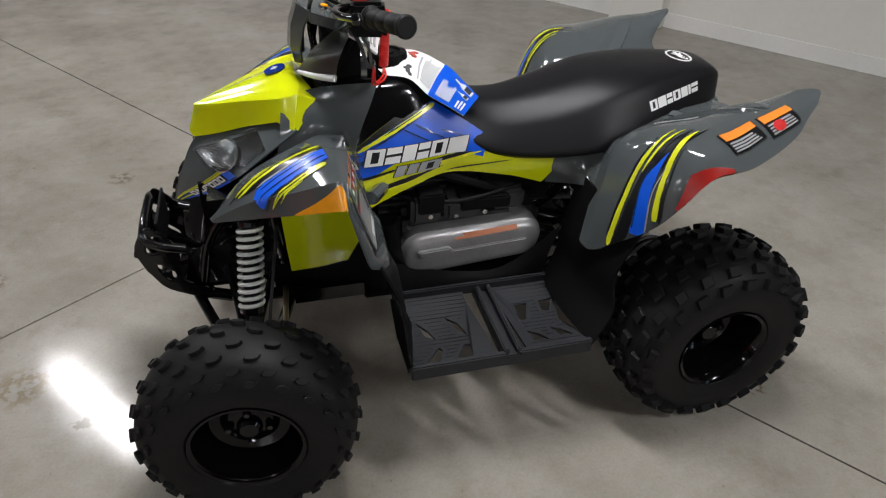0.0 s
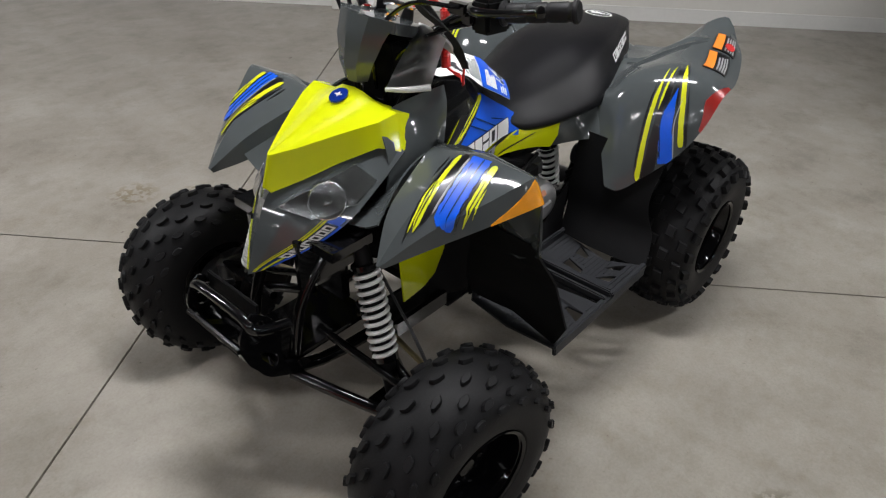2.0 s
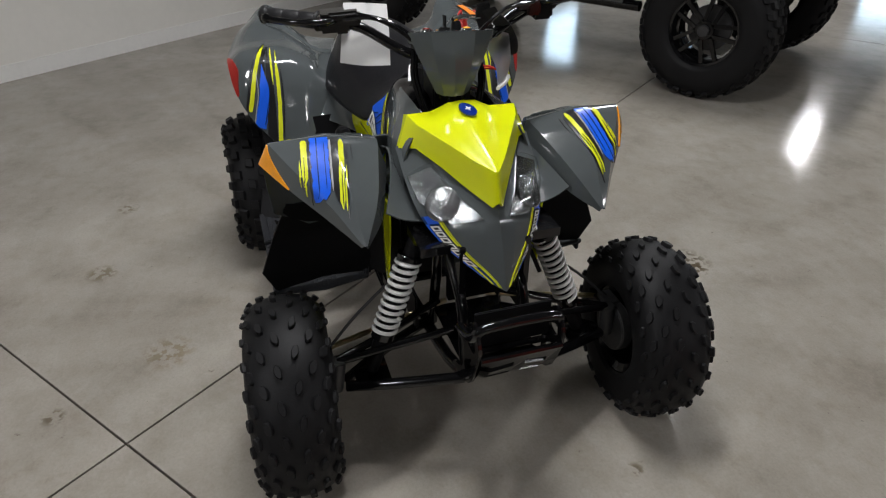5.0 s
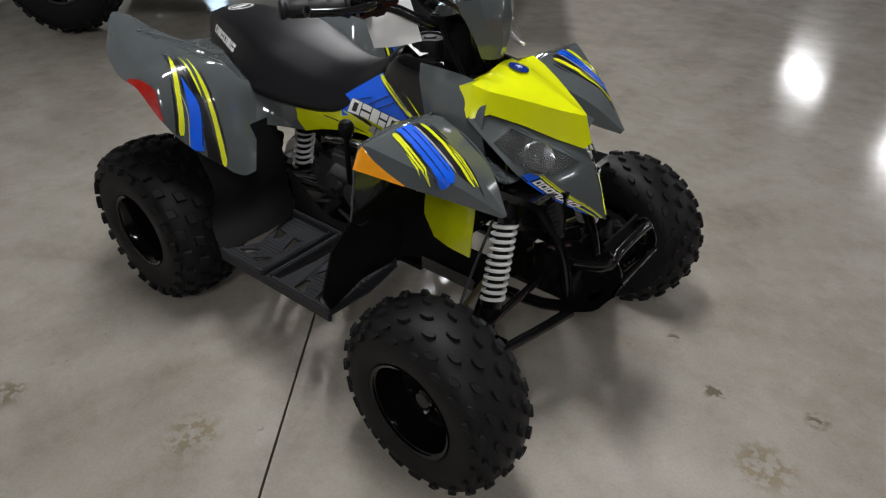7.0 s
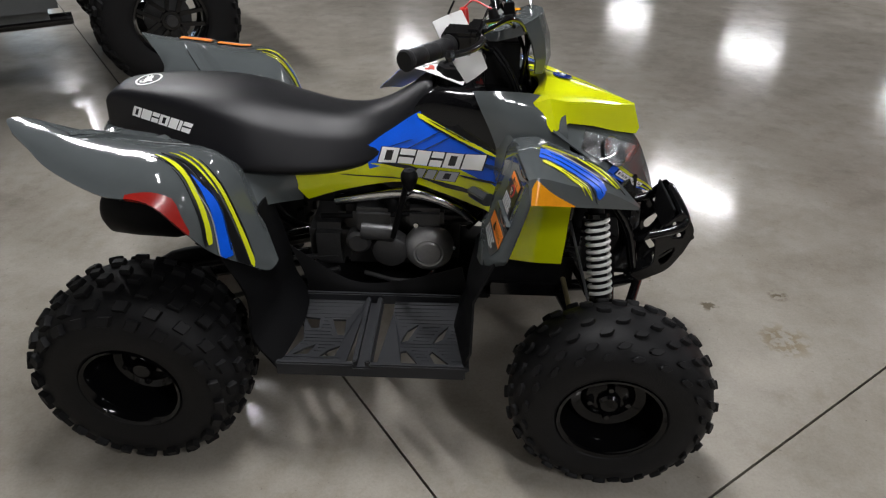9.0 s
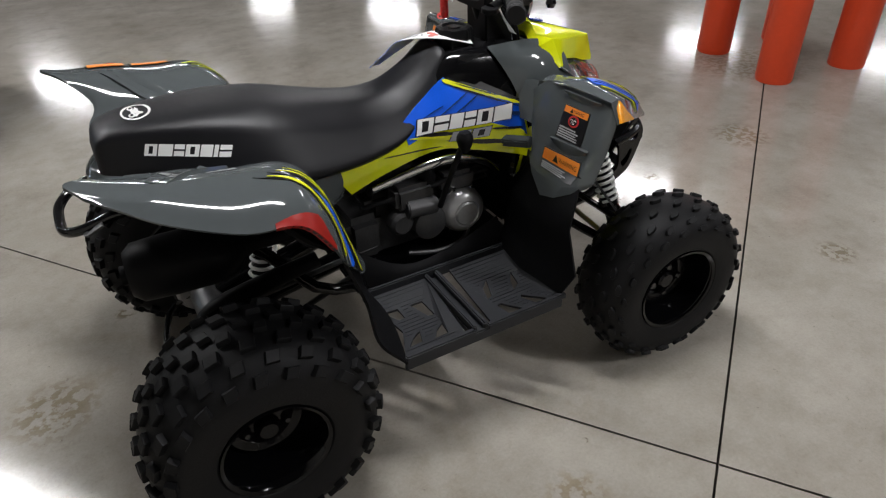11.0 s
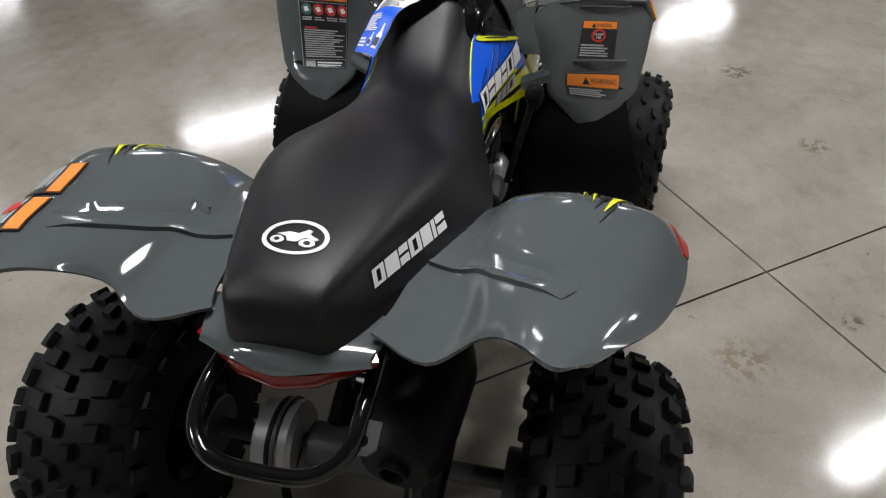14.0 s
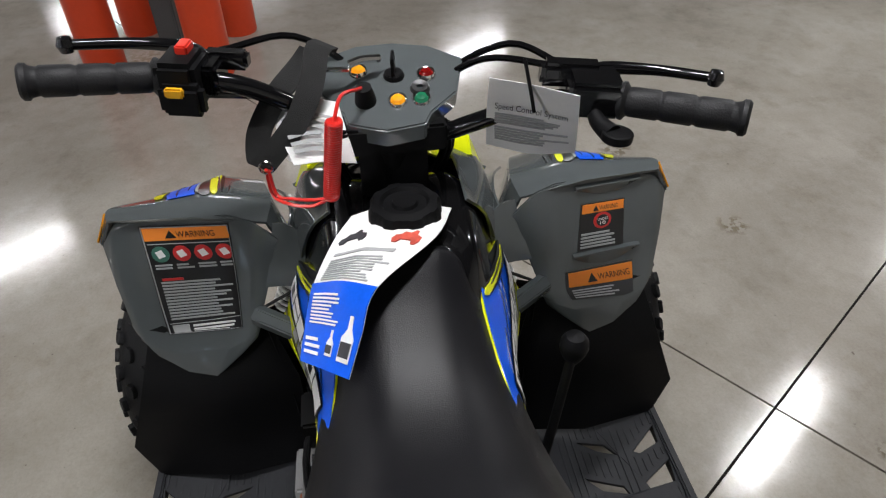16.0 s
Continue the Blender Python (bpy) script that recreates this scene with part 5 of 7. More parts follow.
    for s in (1, -1):
        side = Geo()
        outline = [(0.702, 0.464), (0.716, 0.462), (0.737, 0.435), (0.741, 0.40), (0.706, 0.315), (0.66, 0.282), (0.606, 0.258), (0.600, 0.285), (0.655, 0.318), (0.66, 0.355), (0.655, 0.395), (0.668, 0.43)]
        holes = [[(0.690, 0.442), (0.716, 0.438), (0.720, 0.402), (0.686, 0.404)], [(0.672, 0.345), (0.705, 0.372), (0.698, 0.34), (0.68, 0.322)]]
        outline, holes = rounded(outline), [rounded(h) for h in holes]
        side.pierced(outline, holes, 0.086 * s - 0.004, 0.086 * s + 0.004, lambda x, z, y: (x, y, z))
        finish("side_plate", side, BLACK_GLOSS, b, bevel=0.0015, smooth=False)
    run = ((0.0, 0.742, 0.398), (0.045, 0.728, 0.355), (0.095, 0.700, 0.314), (0.150, 0.655, 0.286), (0.205, 0.602, 0.270))
    slots = [[(x0, y0 * k), (x0 + 0.016, y0 * k), (x0 + 0.022, y1 * k), (x0 + 0.006, y1 * k)] for x0 in (0.022, 0.062, 0.104) for y0, y1 in ((0.012, 0.058),) for k in (1, -1)]
    def bent(x, y, z):
        px, pz = (float(np.interp(x, [q[0] for q in run], [q[k] for q in run])) for k in (1, 2))
        return (px - 0.6 * z, y, pz + 0.75 * z)
    rim_pts = [(x, -0.084) for x in np.linspace(0, 0.205, 10)]
    sk = Geo().pierced(rim_pts + [(x, -y) for x, y in rim_pts[::-1]], slots, -0.003, 0.003, bent)
    finish("skid_plate", sk, BLACK_GLOSS, b, "slotted skid plate", smooth=False)
    finish("bumper_web", Geo().box((0.690, 0, 0.430), (0.006, 0.160, 0.085), pose(0, 0, 0)), BLACK, b, bevel=0.002)
    bars = Geo().tube([(0.70, -0.085, 0.385), (0.70, 0.085, 0.385)], 0.007, 8)
    finish("cross_bar", bars, BLACK_GLOSS, b)
    # engine
    engine = finish("engine", Geo().box((0.03, 0.02, 0.37), (0.30, 0.20, 0.17)), DARK_ALLOY, bike, "dark cast engine with alloy covers", bevel=0.02)
    finish("cylinder", Geo().box((0.12, 0, 0.47), (0.13, 0.15, 0.12)), DARK_ALLOY, engine, bevel=0.012)
    finish("gearbox", Geo().box((-0.14, 0, 0.36), (0.10, 0.22, 0.12)), DARK_ALLOY, engine, bevel=0.02)
    for k in range(6):
        finish("cooling_fin", Geo().box((0.13, 0, 0.425 + 0.018 * k), (0.16, 0.18, 0.006)), DARK_ALLOY, engine, bevel=0.002)
    finish("breather_hose", Geo().tube([(0.0, -0.10, 0.44), (0.02, -0.11, 0.50), (-0.10, -0.06, 0.53)], 0.022, 12, steps=3), BLACK, engine)
    # belt cover on one side
    def stadium(k, y, n=12):
        L, r = 0.122, 0.052
        pts = [(L + r * k * math.cos(a), 0, r * k * math.sin(a)) for a in np.linspace(-math.pi / 2, math.pi / 2, n)]
        pts += [(-L + r * k * math.cos(a), 0, r * k * math.sin(a)) for a in np.linspace(math.pi / 2, 3 * math.pi / 2, n)]
        return [(0.0 + x, y, 0.366 - 0.06 * x + z * (1.0 + 0.12 * (x > 0))) for x, _, z in pts]
    g = Geo().grid([stadium(k, y) for k, y in ((0.98, 0.07), (1.04, 0.11), (1.04, 0.140), (1.0, 0.150), (0.92, 0.152), (0.86, 0.162), (0.74, 0.168), (0.5, 0.170), (0.02, 0.170))], False, True)
    cvt = finish("belt_cover", g, ALLOY, engine, "satin alloy belt cover", angle=50)
    rb = Geo().prism([(-0.13, 0.0), (0.03, -0.010), (0.13, -0.016), (0.13, -0.006), (0.05, 0.004), (-0.13, 0.014)], 0.008, pose(0, 0.176, 0.370, 90, 0, 0)).prism([(0.05, -0.008), (0.13, -0.013), (0.135, 0.003), (0.06, 0.008)], 0.014, pose(0, 0.182, 0.378, 90, 0, 0))
    finish("rib", rb, ALLOY, cvt, bevel=0.003)
    st = Geo().box((0, 0, 0), (0.15, 0.003, 0.013), pose(-0.03, 0.1665, 0.409, 0, 4, 0) @ pose(0, 0, 0, 40, 0, 0))
    finish("warning_strip", st, STRIP_INK, cvt, "brown-orange warning strip", smooth=False)
    g = Geo().tube([(0.20, 0.13, 0.45), (0.19, 0.13, 0.37), (0.13, 0.14, 0.32)], 0.03, 12, steps=3).box((-0.03, 0.12, 0.475), (0.12, 0.06, 0.03)).box((0.10, 0.13, 0.49), (0.06, 0.05, 0.05)).tube([(-0.12, 0.10, 0.46), (0.0, 0.12, 0.52), (0.1, 0.10, 0.55)], 0.012, 10, steps=3)
    finish("intake", g, BLACK, engine, bevel=0.004)
    m = aim((0.109, -0.115, 0.378), (0.109, -0.2, 0.378))
    g = Geo().lathe([(0.0001, 0.042), (0.028, 0.042), (0.032, 0.038), (0.036, 0.040), (0.046, 0.036), (0.056, 0.026), (0.060, 0.0), (0.0001, 0)], 36, m)
    cl = finish("clutch_cover", g, ALLOY, engine, "round satin alloy cover")
    for k in range(6):
        finish("cover_bolt", Geo().disc(0.006, 0.008, m @ pose(0.060 * math.cos(k * 1.047), 0.060 * math.sin(k * 1.047), 0.004), 6), CHROME, engine)
    g = Geo().lathe([(0.0001, 0.034), (0.030, 0.034), (0.042, 0.026), (0.046, 0.010), (0.050, 0.0), (0.0001, 0)], 28, aim((0.015, -0.115, 0.372), (0.015, -0.2, 0.372)))
    finish("case_cover", g, DARK_ALLOY, engine)
    g = Geo().lathe([(0.0001, 0.03), (0.022, 0.03), (0.030, 0.022), (0.032, 0.0), (0.0001, 0)], 24, aim((-0.06, -0.115, 0.395), (-0.06, -0.2, 0.395)))
    finish("case_cover", g, DARK_ALLOY, engine)
    finish("starter", Geo().tube([(0.03, -0.14, 0.425), (-0.05, -0.14, 0.432)], 0.022, 16), DARK_ALLOY, engine, bevel=0.003)
    finish("drain_pipe", Geo().tube([(0.13, -0.13, 0.33), (0.10, -0.145, 0.30), (0.03, -0.15, 0.295), (-0.05, -0.14, 0.31)], 0.006, 8, steps=3), DARK_ALLOY, engine)
    pipe = Geo().tube([(0.215, -0.118, 0.455), (0.17, -0.128, 0.495), (0.105, -0.132, 0.523), (0.05, -0.128, 0.527), (-0.02, -0.115, 0.512), (-0.112, -0.098, 0.487)], 0.0125, 14, steps=3)
    finish("exhaust_pipe", pipe, CHROME, bike, "bright heat-shielded exhaust pipe")
    m = aim((-0.655, -0.125, 0.470), (-0.28, -0.15, 0.470))
    g = Geo().lathe([(0.0001, 0), (0.045, 0.002), (0.060, 0.02), (0.064, 0.08), (0.064, 0.17), (0.054, 0.205), (0.026, 0.228), (0.018, 0.25), (0.018, 0.40), (0.0001, 0.40)], 28, m)
    muf = finish("muffler", g, BLACK, bike, "matt black muffler")
    finish("outlet", Geo().lathe([(0.016, 0.02), (0.020, 0.018), (0.020, -0.010), (0.016, -0.010), (0.014, 0.01)], 18, m), BLACK, muf)
    m = aim((-0.506, 0.095, 0.231), (-0.506, 0.2, 0.231))
    drum = finish("brake_drum", Geo().lathe([(0.0001, 0), (0.060, 0.0), (0.068, 0.008), (0.068, 0.034), (0.064, 0.036), (0.064, 0.041), (0.068, 0.043), (0.068, 0.066), (0.055, 0.072), (0.0001, 0.074)], 36, m), ALLOY, bike, "silver rear brake drum")
    finish("clamp_band", Geo().lathe([(0.0655, 0.034), (0.070, 0.035), (0.070, 0.042), (0.0655, 0.043)], 36, m), BLACK, drum)
    finish("tow_tab", Geo().pierced([(-0.02, -0.018), (0.012, -0.018), (0.02, -0.008), (0.02, 0.008), (0.012, 0.018), (-0.02, 0.018)], [[(0.004 + 0.007 * math.cos(a), 0.007 * math.sin(a)) for a in np.linspace(0, 2 * math.pi, 11)[:-1]]], -0.002, 0.002, lambda x, y, z: (-0.682 - 0.9 * x - 0.4 * z, -0.106 + y, 0.578 + z - 0.4 * x)), DARK_ALLOY, bike, "steel tow tab", smooth=False)
    # rear axle, swing arm, chain side
    ax = Geo().tube([(-0.506, -0.33, 0.228), (-0.506, 0.33, 0.228)], 0.017, 14).tube([(-0.506, -0.10, 0.228), (-0.506, 0.08, 0.228)], 0.040, 18)
    ax.disc(0.075, 0.006, aim((-0.506, 0.12, 0.228), (-0.506, 0.2, 0.228)), 32).disc(0.055, 0.03, aim((-0.506, -0.28, 0.228), (-0.506, -0.2, 0.228)), 24).disc(0.055, 0.03, aim((-0.506, 0.25, 0.228), (-0.506, 0.33, 0.228)), 24)
    finish("rear_axle", ax, DARK_ALLOY, bike)
    sw = Geo().tube([(-0.20, 0.06, 0.30), (-0.36, 0.05, 0.265), (-0.50, 0.04, 0.235)], 0.024, 12, steps=3).tube([(-0.20, -0.06, 0.30), (-0.36, -0.05, 0.265), (-0.50, -0.04, 0.235)], 0.024, 12, steps=3)
    sw.box((-0.33, 0, 0.275), (0.06, 0.12, 0.03))
    finish("swing_arm", sw, BLACK_GLOSS, bike)
    g = Geo()
    pts = [(-0.12 - 0.386 * t, -0.105, z + (0.29 - 0.228) * (1 - t)) for t, z in [(i / 16, 0.228 + 0.065 - 0.02 * (1 - i / 16)) for i in range(17)]]
    g.tube(pts, 0.007, 6)
    g.tube([(x, y, z - 0.13 + 0.09 * (1 - (k / 16))) for k, (x, y, z) in enumerate(pts)], 0.007, 6)
    g.disc(0.068, 0.006, aim((-0.506, -0.108, 0.228), (-0.506, -0.2, 0.228)), 26)
    finish("drive_chain", g, DARK_ALLOY, bike)
    guard = Geo().tube([(-0.28, -0.15, 0.385), (-0.40, -0.15, 0.365), (-0.52, -0.15, 0.335), (-0.585, -0.15, 0.27)], [0.018, 0.022, 0.024, 0.016], 10, steps=3)
    finish("chain_guard", guard, BLACK, bike, "black curved chain guard")
    shock(bike, (-0.340, 0.012, 0.420), (-0.378, 0.012, 0.275), (-0.325, 0.012, 0.490), (-0.388, 0.012, 0.240), 0.028, 7)
    loop = [(-0.60, -0.10, 0.20), (-0.625, -0.05, 0.175), (-0.63, 0.0, 0.17), (-0.62, 0.05, 0.175), (-0.59, 0.10, 0.20)]
    finish("rear_hoop", Geo().tube([(-0.52, -0.10, 0.23)] + loop + [(-0.52, 0.10, 0.23)], 0.008, 8, steps=3), BLACK_GLOSS, bike)
    for name, c, size in (("airbox", (-0.22, 0, 0.53), (0.22, 0.17, 0.12)), ("battery_box", (-0.38, 0, 0.57), (0.20, 0.18, 0.09)), ("tail_tray", (-0.53, 0, 0.60), (0.16, 0.17, 0.06)), ("seat_base", (-0.08, 0, 0.54), (0.12, 0.20, 0.08)), ("fuel_tank", (0.15, 0, 0.62), (0.20, 0.18, 0.16)), ("headlight_bucket", (0.34, 0, 0.62), (0.16, 0.18, 0.12))):
        finish(name, Geo().box(c, size), BLACK, bike, bevel=0.012)
    # hoses and cables round the engine
    g = Geo()
    for k, (a, b, c) in enumerate((((0.2, 0.10, 0.50), (0.05, 0.15, 0.49), (-0.12, 0.12, 0.50)), ((0.2, -0.09, 0.48), (0.03, -0.13, 0.47), (-0.15, -0.11, 0.45)), ((0.22, 0.06, 0.44), (0.25, 0.11, 0.36), (0.2, 0.13, 0.28)), ((0.40, 0.05, 0.60), (0.46, 0.11, 0.50), (0.50, 0.15, 0.40)), ((0.40, -0.05, 0.60), (0.47, -0.12, 0.52), (0.52, -0.18, 0.36)))):
        finish("hose", Geo().tube([a, b, c], 0.005 + 0.0012 * (k % 3), 8, steps=4), BLACK, bike)
    for s in (1, -1):
        m = aim((-0.287, 0.135 * s, 0.45), (-0.29, 0.25 * s, 0.455))
        prof = [(0.0001, 0)] + [(0.028 - 0.0015 * k + 0.003 * (k % 2), 0.006 * k) for k in range(8)] + [(0.010, 0.050), (0.0001, 0.050)]
        finish("bellows", Geo().lathe(prof, 20, m), PEG, bike, "ribbed dark rubber bellows", angle=25)
    for c, size in (((0.02, 0.11, 0.46), (0.09, 0.07, 0.05)), ((0.11, 0.12, 0.47), (0.07, 0.06, 0.07)), ((-0.09, 0.10, 0.47), (0.08, 0.08, 0.05)), ((-0.02, -0.11, 0.455), (0.10, 0.06, 0.06)), ((0.10, -0.11, 0.46), (0.09, 0.05, 0.05))):
        cs = finish("engine_casting", Geo().box(c, size), DARK_ALLOY, engine, bevel=0.010)
    for x, y, z in ((0.04, 0.145, 0.448), (0.10, 0.148, 0.455), (-0.03, 0.145, 0.452), (0.15, 0.145, 0.43), (0.02, -0.142, 0.44), (0.08, -0.140, 0.448)):
        finish("bolt", Geo().disc(0.007, 0.008, aim((x, y * 0.96, z), (x, y * 1.2, z)), 6), CHROME, engine)
    finish("belly_pan", Geo().box((0.03, 0, 0.262), (0.46, 0.33, 0.012)), BLACK, bike, "black belly pan", bevel=0.004)
    for s in (1, -1):
        finish("frame_gusset", Geo().box((0.35, 0.128 * s, 0.315), (0.22, 0.008, 0.09)), BLACK, bike, bevel=0.003)
    # added black filler that hides the bright floor in the gap behind the engine
    finish("gap_filler", Geo().box((0.255, 0, 0.42), (0.03, 0.22, 0.27)), BLACK, bike, bevel=0.01)
    # shift lever
    g = Geo().tube([(0.028, -0.165, 0.43), (0.05, -0.185, 0.52), (0.072, -0.203, 0.60)], 0.007, 10, steps=3)
    lv = finish("shift_lever", g, BLACK, bike, "black shift lever with round knob")
    finish("knob", Geo().lathe([(0.0001, 0.020), (0.012, 0.017), (0.018, 0.008), (0.019, -0.002), (0.015, -0.016), (0.008, -0.03), (0.0001, -0.032)], 22, pose(0.074, -0.204, 0.606)), BLACK, lv)


def inside(p, poly):
    x, y = p
    hit = False
    for (x1, y1), (x2, y2) in zip(poly, poly[1:] + poly[:1]):
        if (y1 > y) != (y2 > y) and x < (x2 - x1) * (y - y1) / (y2 - y1) + x1:
            hit = not hit
    return hit


def build_footwells(bike):
    for s in (1, -1):
        def warp(x, y, z):
            # dished towards the body, level at the outer lip
            dip = 0.010 * math.sin(math.pi * min(max((0.42 - y) / 0.23, 0), 1))
            return (x, y * s, 0.262 + z + 0.07 * max(0.0, 0.225 - y) - dip + 0.02 * max(0, x - 0.12))
        plates = (([(0.205, 0.19), (0.212, 0.30), (0.212, 0.425), (0.012, 0.425), (0.030, 0.225), (0.030, 0.19)],
                   [[(0.162, 0.272), (0.152, 0.318), (0.128, 0.336), (0.140, 0.304)], [(0.094, 0.266), (0.072, 0.326), (0.056, 0.332), (0.068, 0.290)], [(0.172, 0.412), (0.130, 0.362), (0.124, 0.372), (0.138, 0.408)], [(0.104, 0.414), (0.072, 0.362), (0.060, 0.366), (0.064, 0.408)]]),
                  ([(-0.035, 0.19), (-0.056, 0.425), (-0.205, 0.425), (-0.186, 0.378), (-0.166, 0.33), (-0.191, 0.217), (-0.188, 0.19)],
                   [[(-0.080, 0.258), (-0.076, 0.314), (-0.092, 0.312), (-0.112, 0.258)], [(-0.142, 0.256), (-0.140, 0.290), (-0.156, 0.292), (-0.180, 0.252)], [(-0.078, 0.350), (-0.084, 0.390), (-0.118, 0.392), (-0.100, 0.366)], [(-0.134, 0.348), (-0.146, 0.386), (-0.178, 0.388), (-0.158, 0.364)]]))
        well = None
        for outer, holes in plates:
            g = Geo().pierced(outer, holes, -0.006, 0.0, warp)
            if well is None:
                well = finish("footwell", g, PEG, bike, "ribbed dark plastic footwell with triangular holes", smooth=False)
            else:
                finish("heel_plate", g, PEG, well, smooth=False)
            ribs = Geo()
            y = 0.205
            while y < 0.41:
                xs = np.arange(min(p[0] for p in outer) + 0.012, max(p[0] for p in outer) - 0.010, 0.006)
                run = []
                for x in list(xs) + [None]:
                    ok = x is not None and inside((x, y), outer) and not any(inside((x + dx, y + dy), h) for h in holes for dx in (-0.006, 0, 0.006) for dy in (-0.004, 0.004))
                    if ok:
                        run.append(x)
                    else:
                        if len(run) > 2:
                            a, b = run[0], run[-1]
                            q = [warp(a, y - 0.002, -0.001), warp(b, y - 0.002, -0.001), warp(b, y + 0.002, -0.001), warp(a, y + 0.002, -0.001), warp(a, y - 0.001, 0.0016), warp(b, y - 0.001, 0.0016), warp(b, y + 0.001, 0.0016), warp(a, y + 0.001, 0.0016)]
                            ribs.add(q, [(4, 5, 6, 7), (0, 1, 5, 4), (1, 2, 6, 5), (2, 3, 7, 6), (3, 0, 4, 7)])
                        run = []
                y += 0.012
            tagged(finish("grip_ribs", ribs, PEG, well, smooth=False, weld=False), kind="stuff")
        for name, c, size in (("outer_lip", (0.105, 0.421, 0.262), (0.215, 0.014, 0.014)), ("outer_lip", (-0.12, 0.421, 0.262), (0.17, 0.014, 0.014)), ("skirt", (-0.001, 0.421, 0.245), (0.41, 0.010, 0.028)), ("cross_rib", (-0.006, 0.305, 0.266), (0.012, 0.235, 0.018)), ("cross_rib", (-0.034, 0.305, 0.266), (0.010, 0.235, 0.018)), ("channel", (-0.02, 0.30, 0.246), (0.04, 0.24, 0.02)), ("inner_lip", (0.0, 0.19, 0.268), (0.40, 0.012, 0.03))):
            finish(name, Geo().box((c[0], c[1] * s, c[2]), size), PEG, well, bevel=0.003)
        wall = Panel([[(0.205, 0.185, 0.275), (0.2, 0.18, 0.31), (0.19, 0.165, 0.35)], [(0.05, 0.185, 0.275), (0.05, 0.18, 0.292), (0.05, 0.17, 0.31)], [(-0.08, 0.185, 0.275), (-0.08, 0.18, 0.29), (-0.08, 0.17, 0.305)], [(-0.18, 0.185, 0.275), (-0.19, 0.18, 0.33), (-0.22, 0.165, 0.40)]], s)
        finish("inner_wall", wall.shell(Geo(), 12, 6, 0.005, -1), BLACK, well)
        heel = Panel([[(-0.185, 0.18, 0.27), (-0.18, 0.29, 0.262), (-0.205, 0.425, 0.25)], [(-0.215, 0.175, 0.34), (-0.225, 0.28, 0.33), (-0.255, 0.405, 0.315)], [(-0.225, 0.17, 0.42), (-0.235, 0.27, 0.41), (-0.262, 0.375, 0.40)], [(-0.255, 0.16, 0.54), (-0.268, 0.26, 0.53), (-0.30, 0.385, 0.52)]], s)
        finish("heel_guard", heel.shell(Geo(), 14, 12, 0.006, -1), BLACK, well, "black plastic heel guard")
        # brackets under the fenders
        g = Geo().tube([(-0.25, 0.14 * s, 0.40), (-0.33, 0.26 * s, 0.52), (-0.40, 0.33 * s, 0.63)], 0.010, 8, steps=3).tube([(-0.45, 0.10 * s, 0.58), (-0.47, 0.25 * s, 0.65)], 0.010, 8)
        finish("fender_stay", g, BLACK, bike)


BRASS = mat("zinc_plate", (0.45, 0.38, 0.22), 0.35, metal=0.9, vary=0.2, scale=30)


# ---- handlebar, instruments, labels ----
STEER = Matrix.Translation((0.213, -0.005, 0.929)) @ pose(0, 0, 0, 0, 0, -9) @ pose(0, 0, 0, 3.7, 0, 0) @ Matrix.Translation((0, 0, -0.9325))


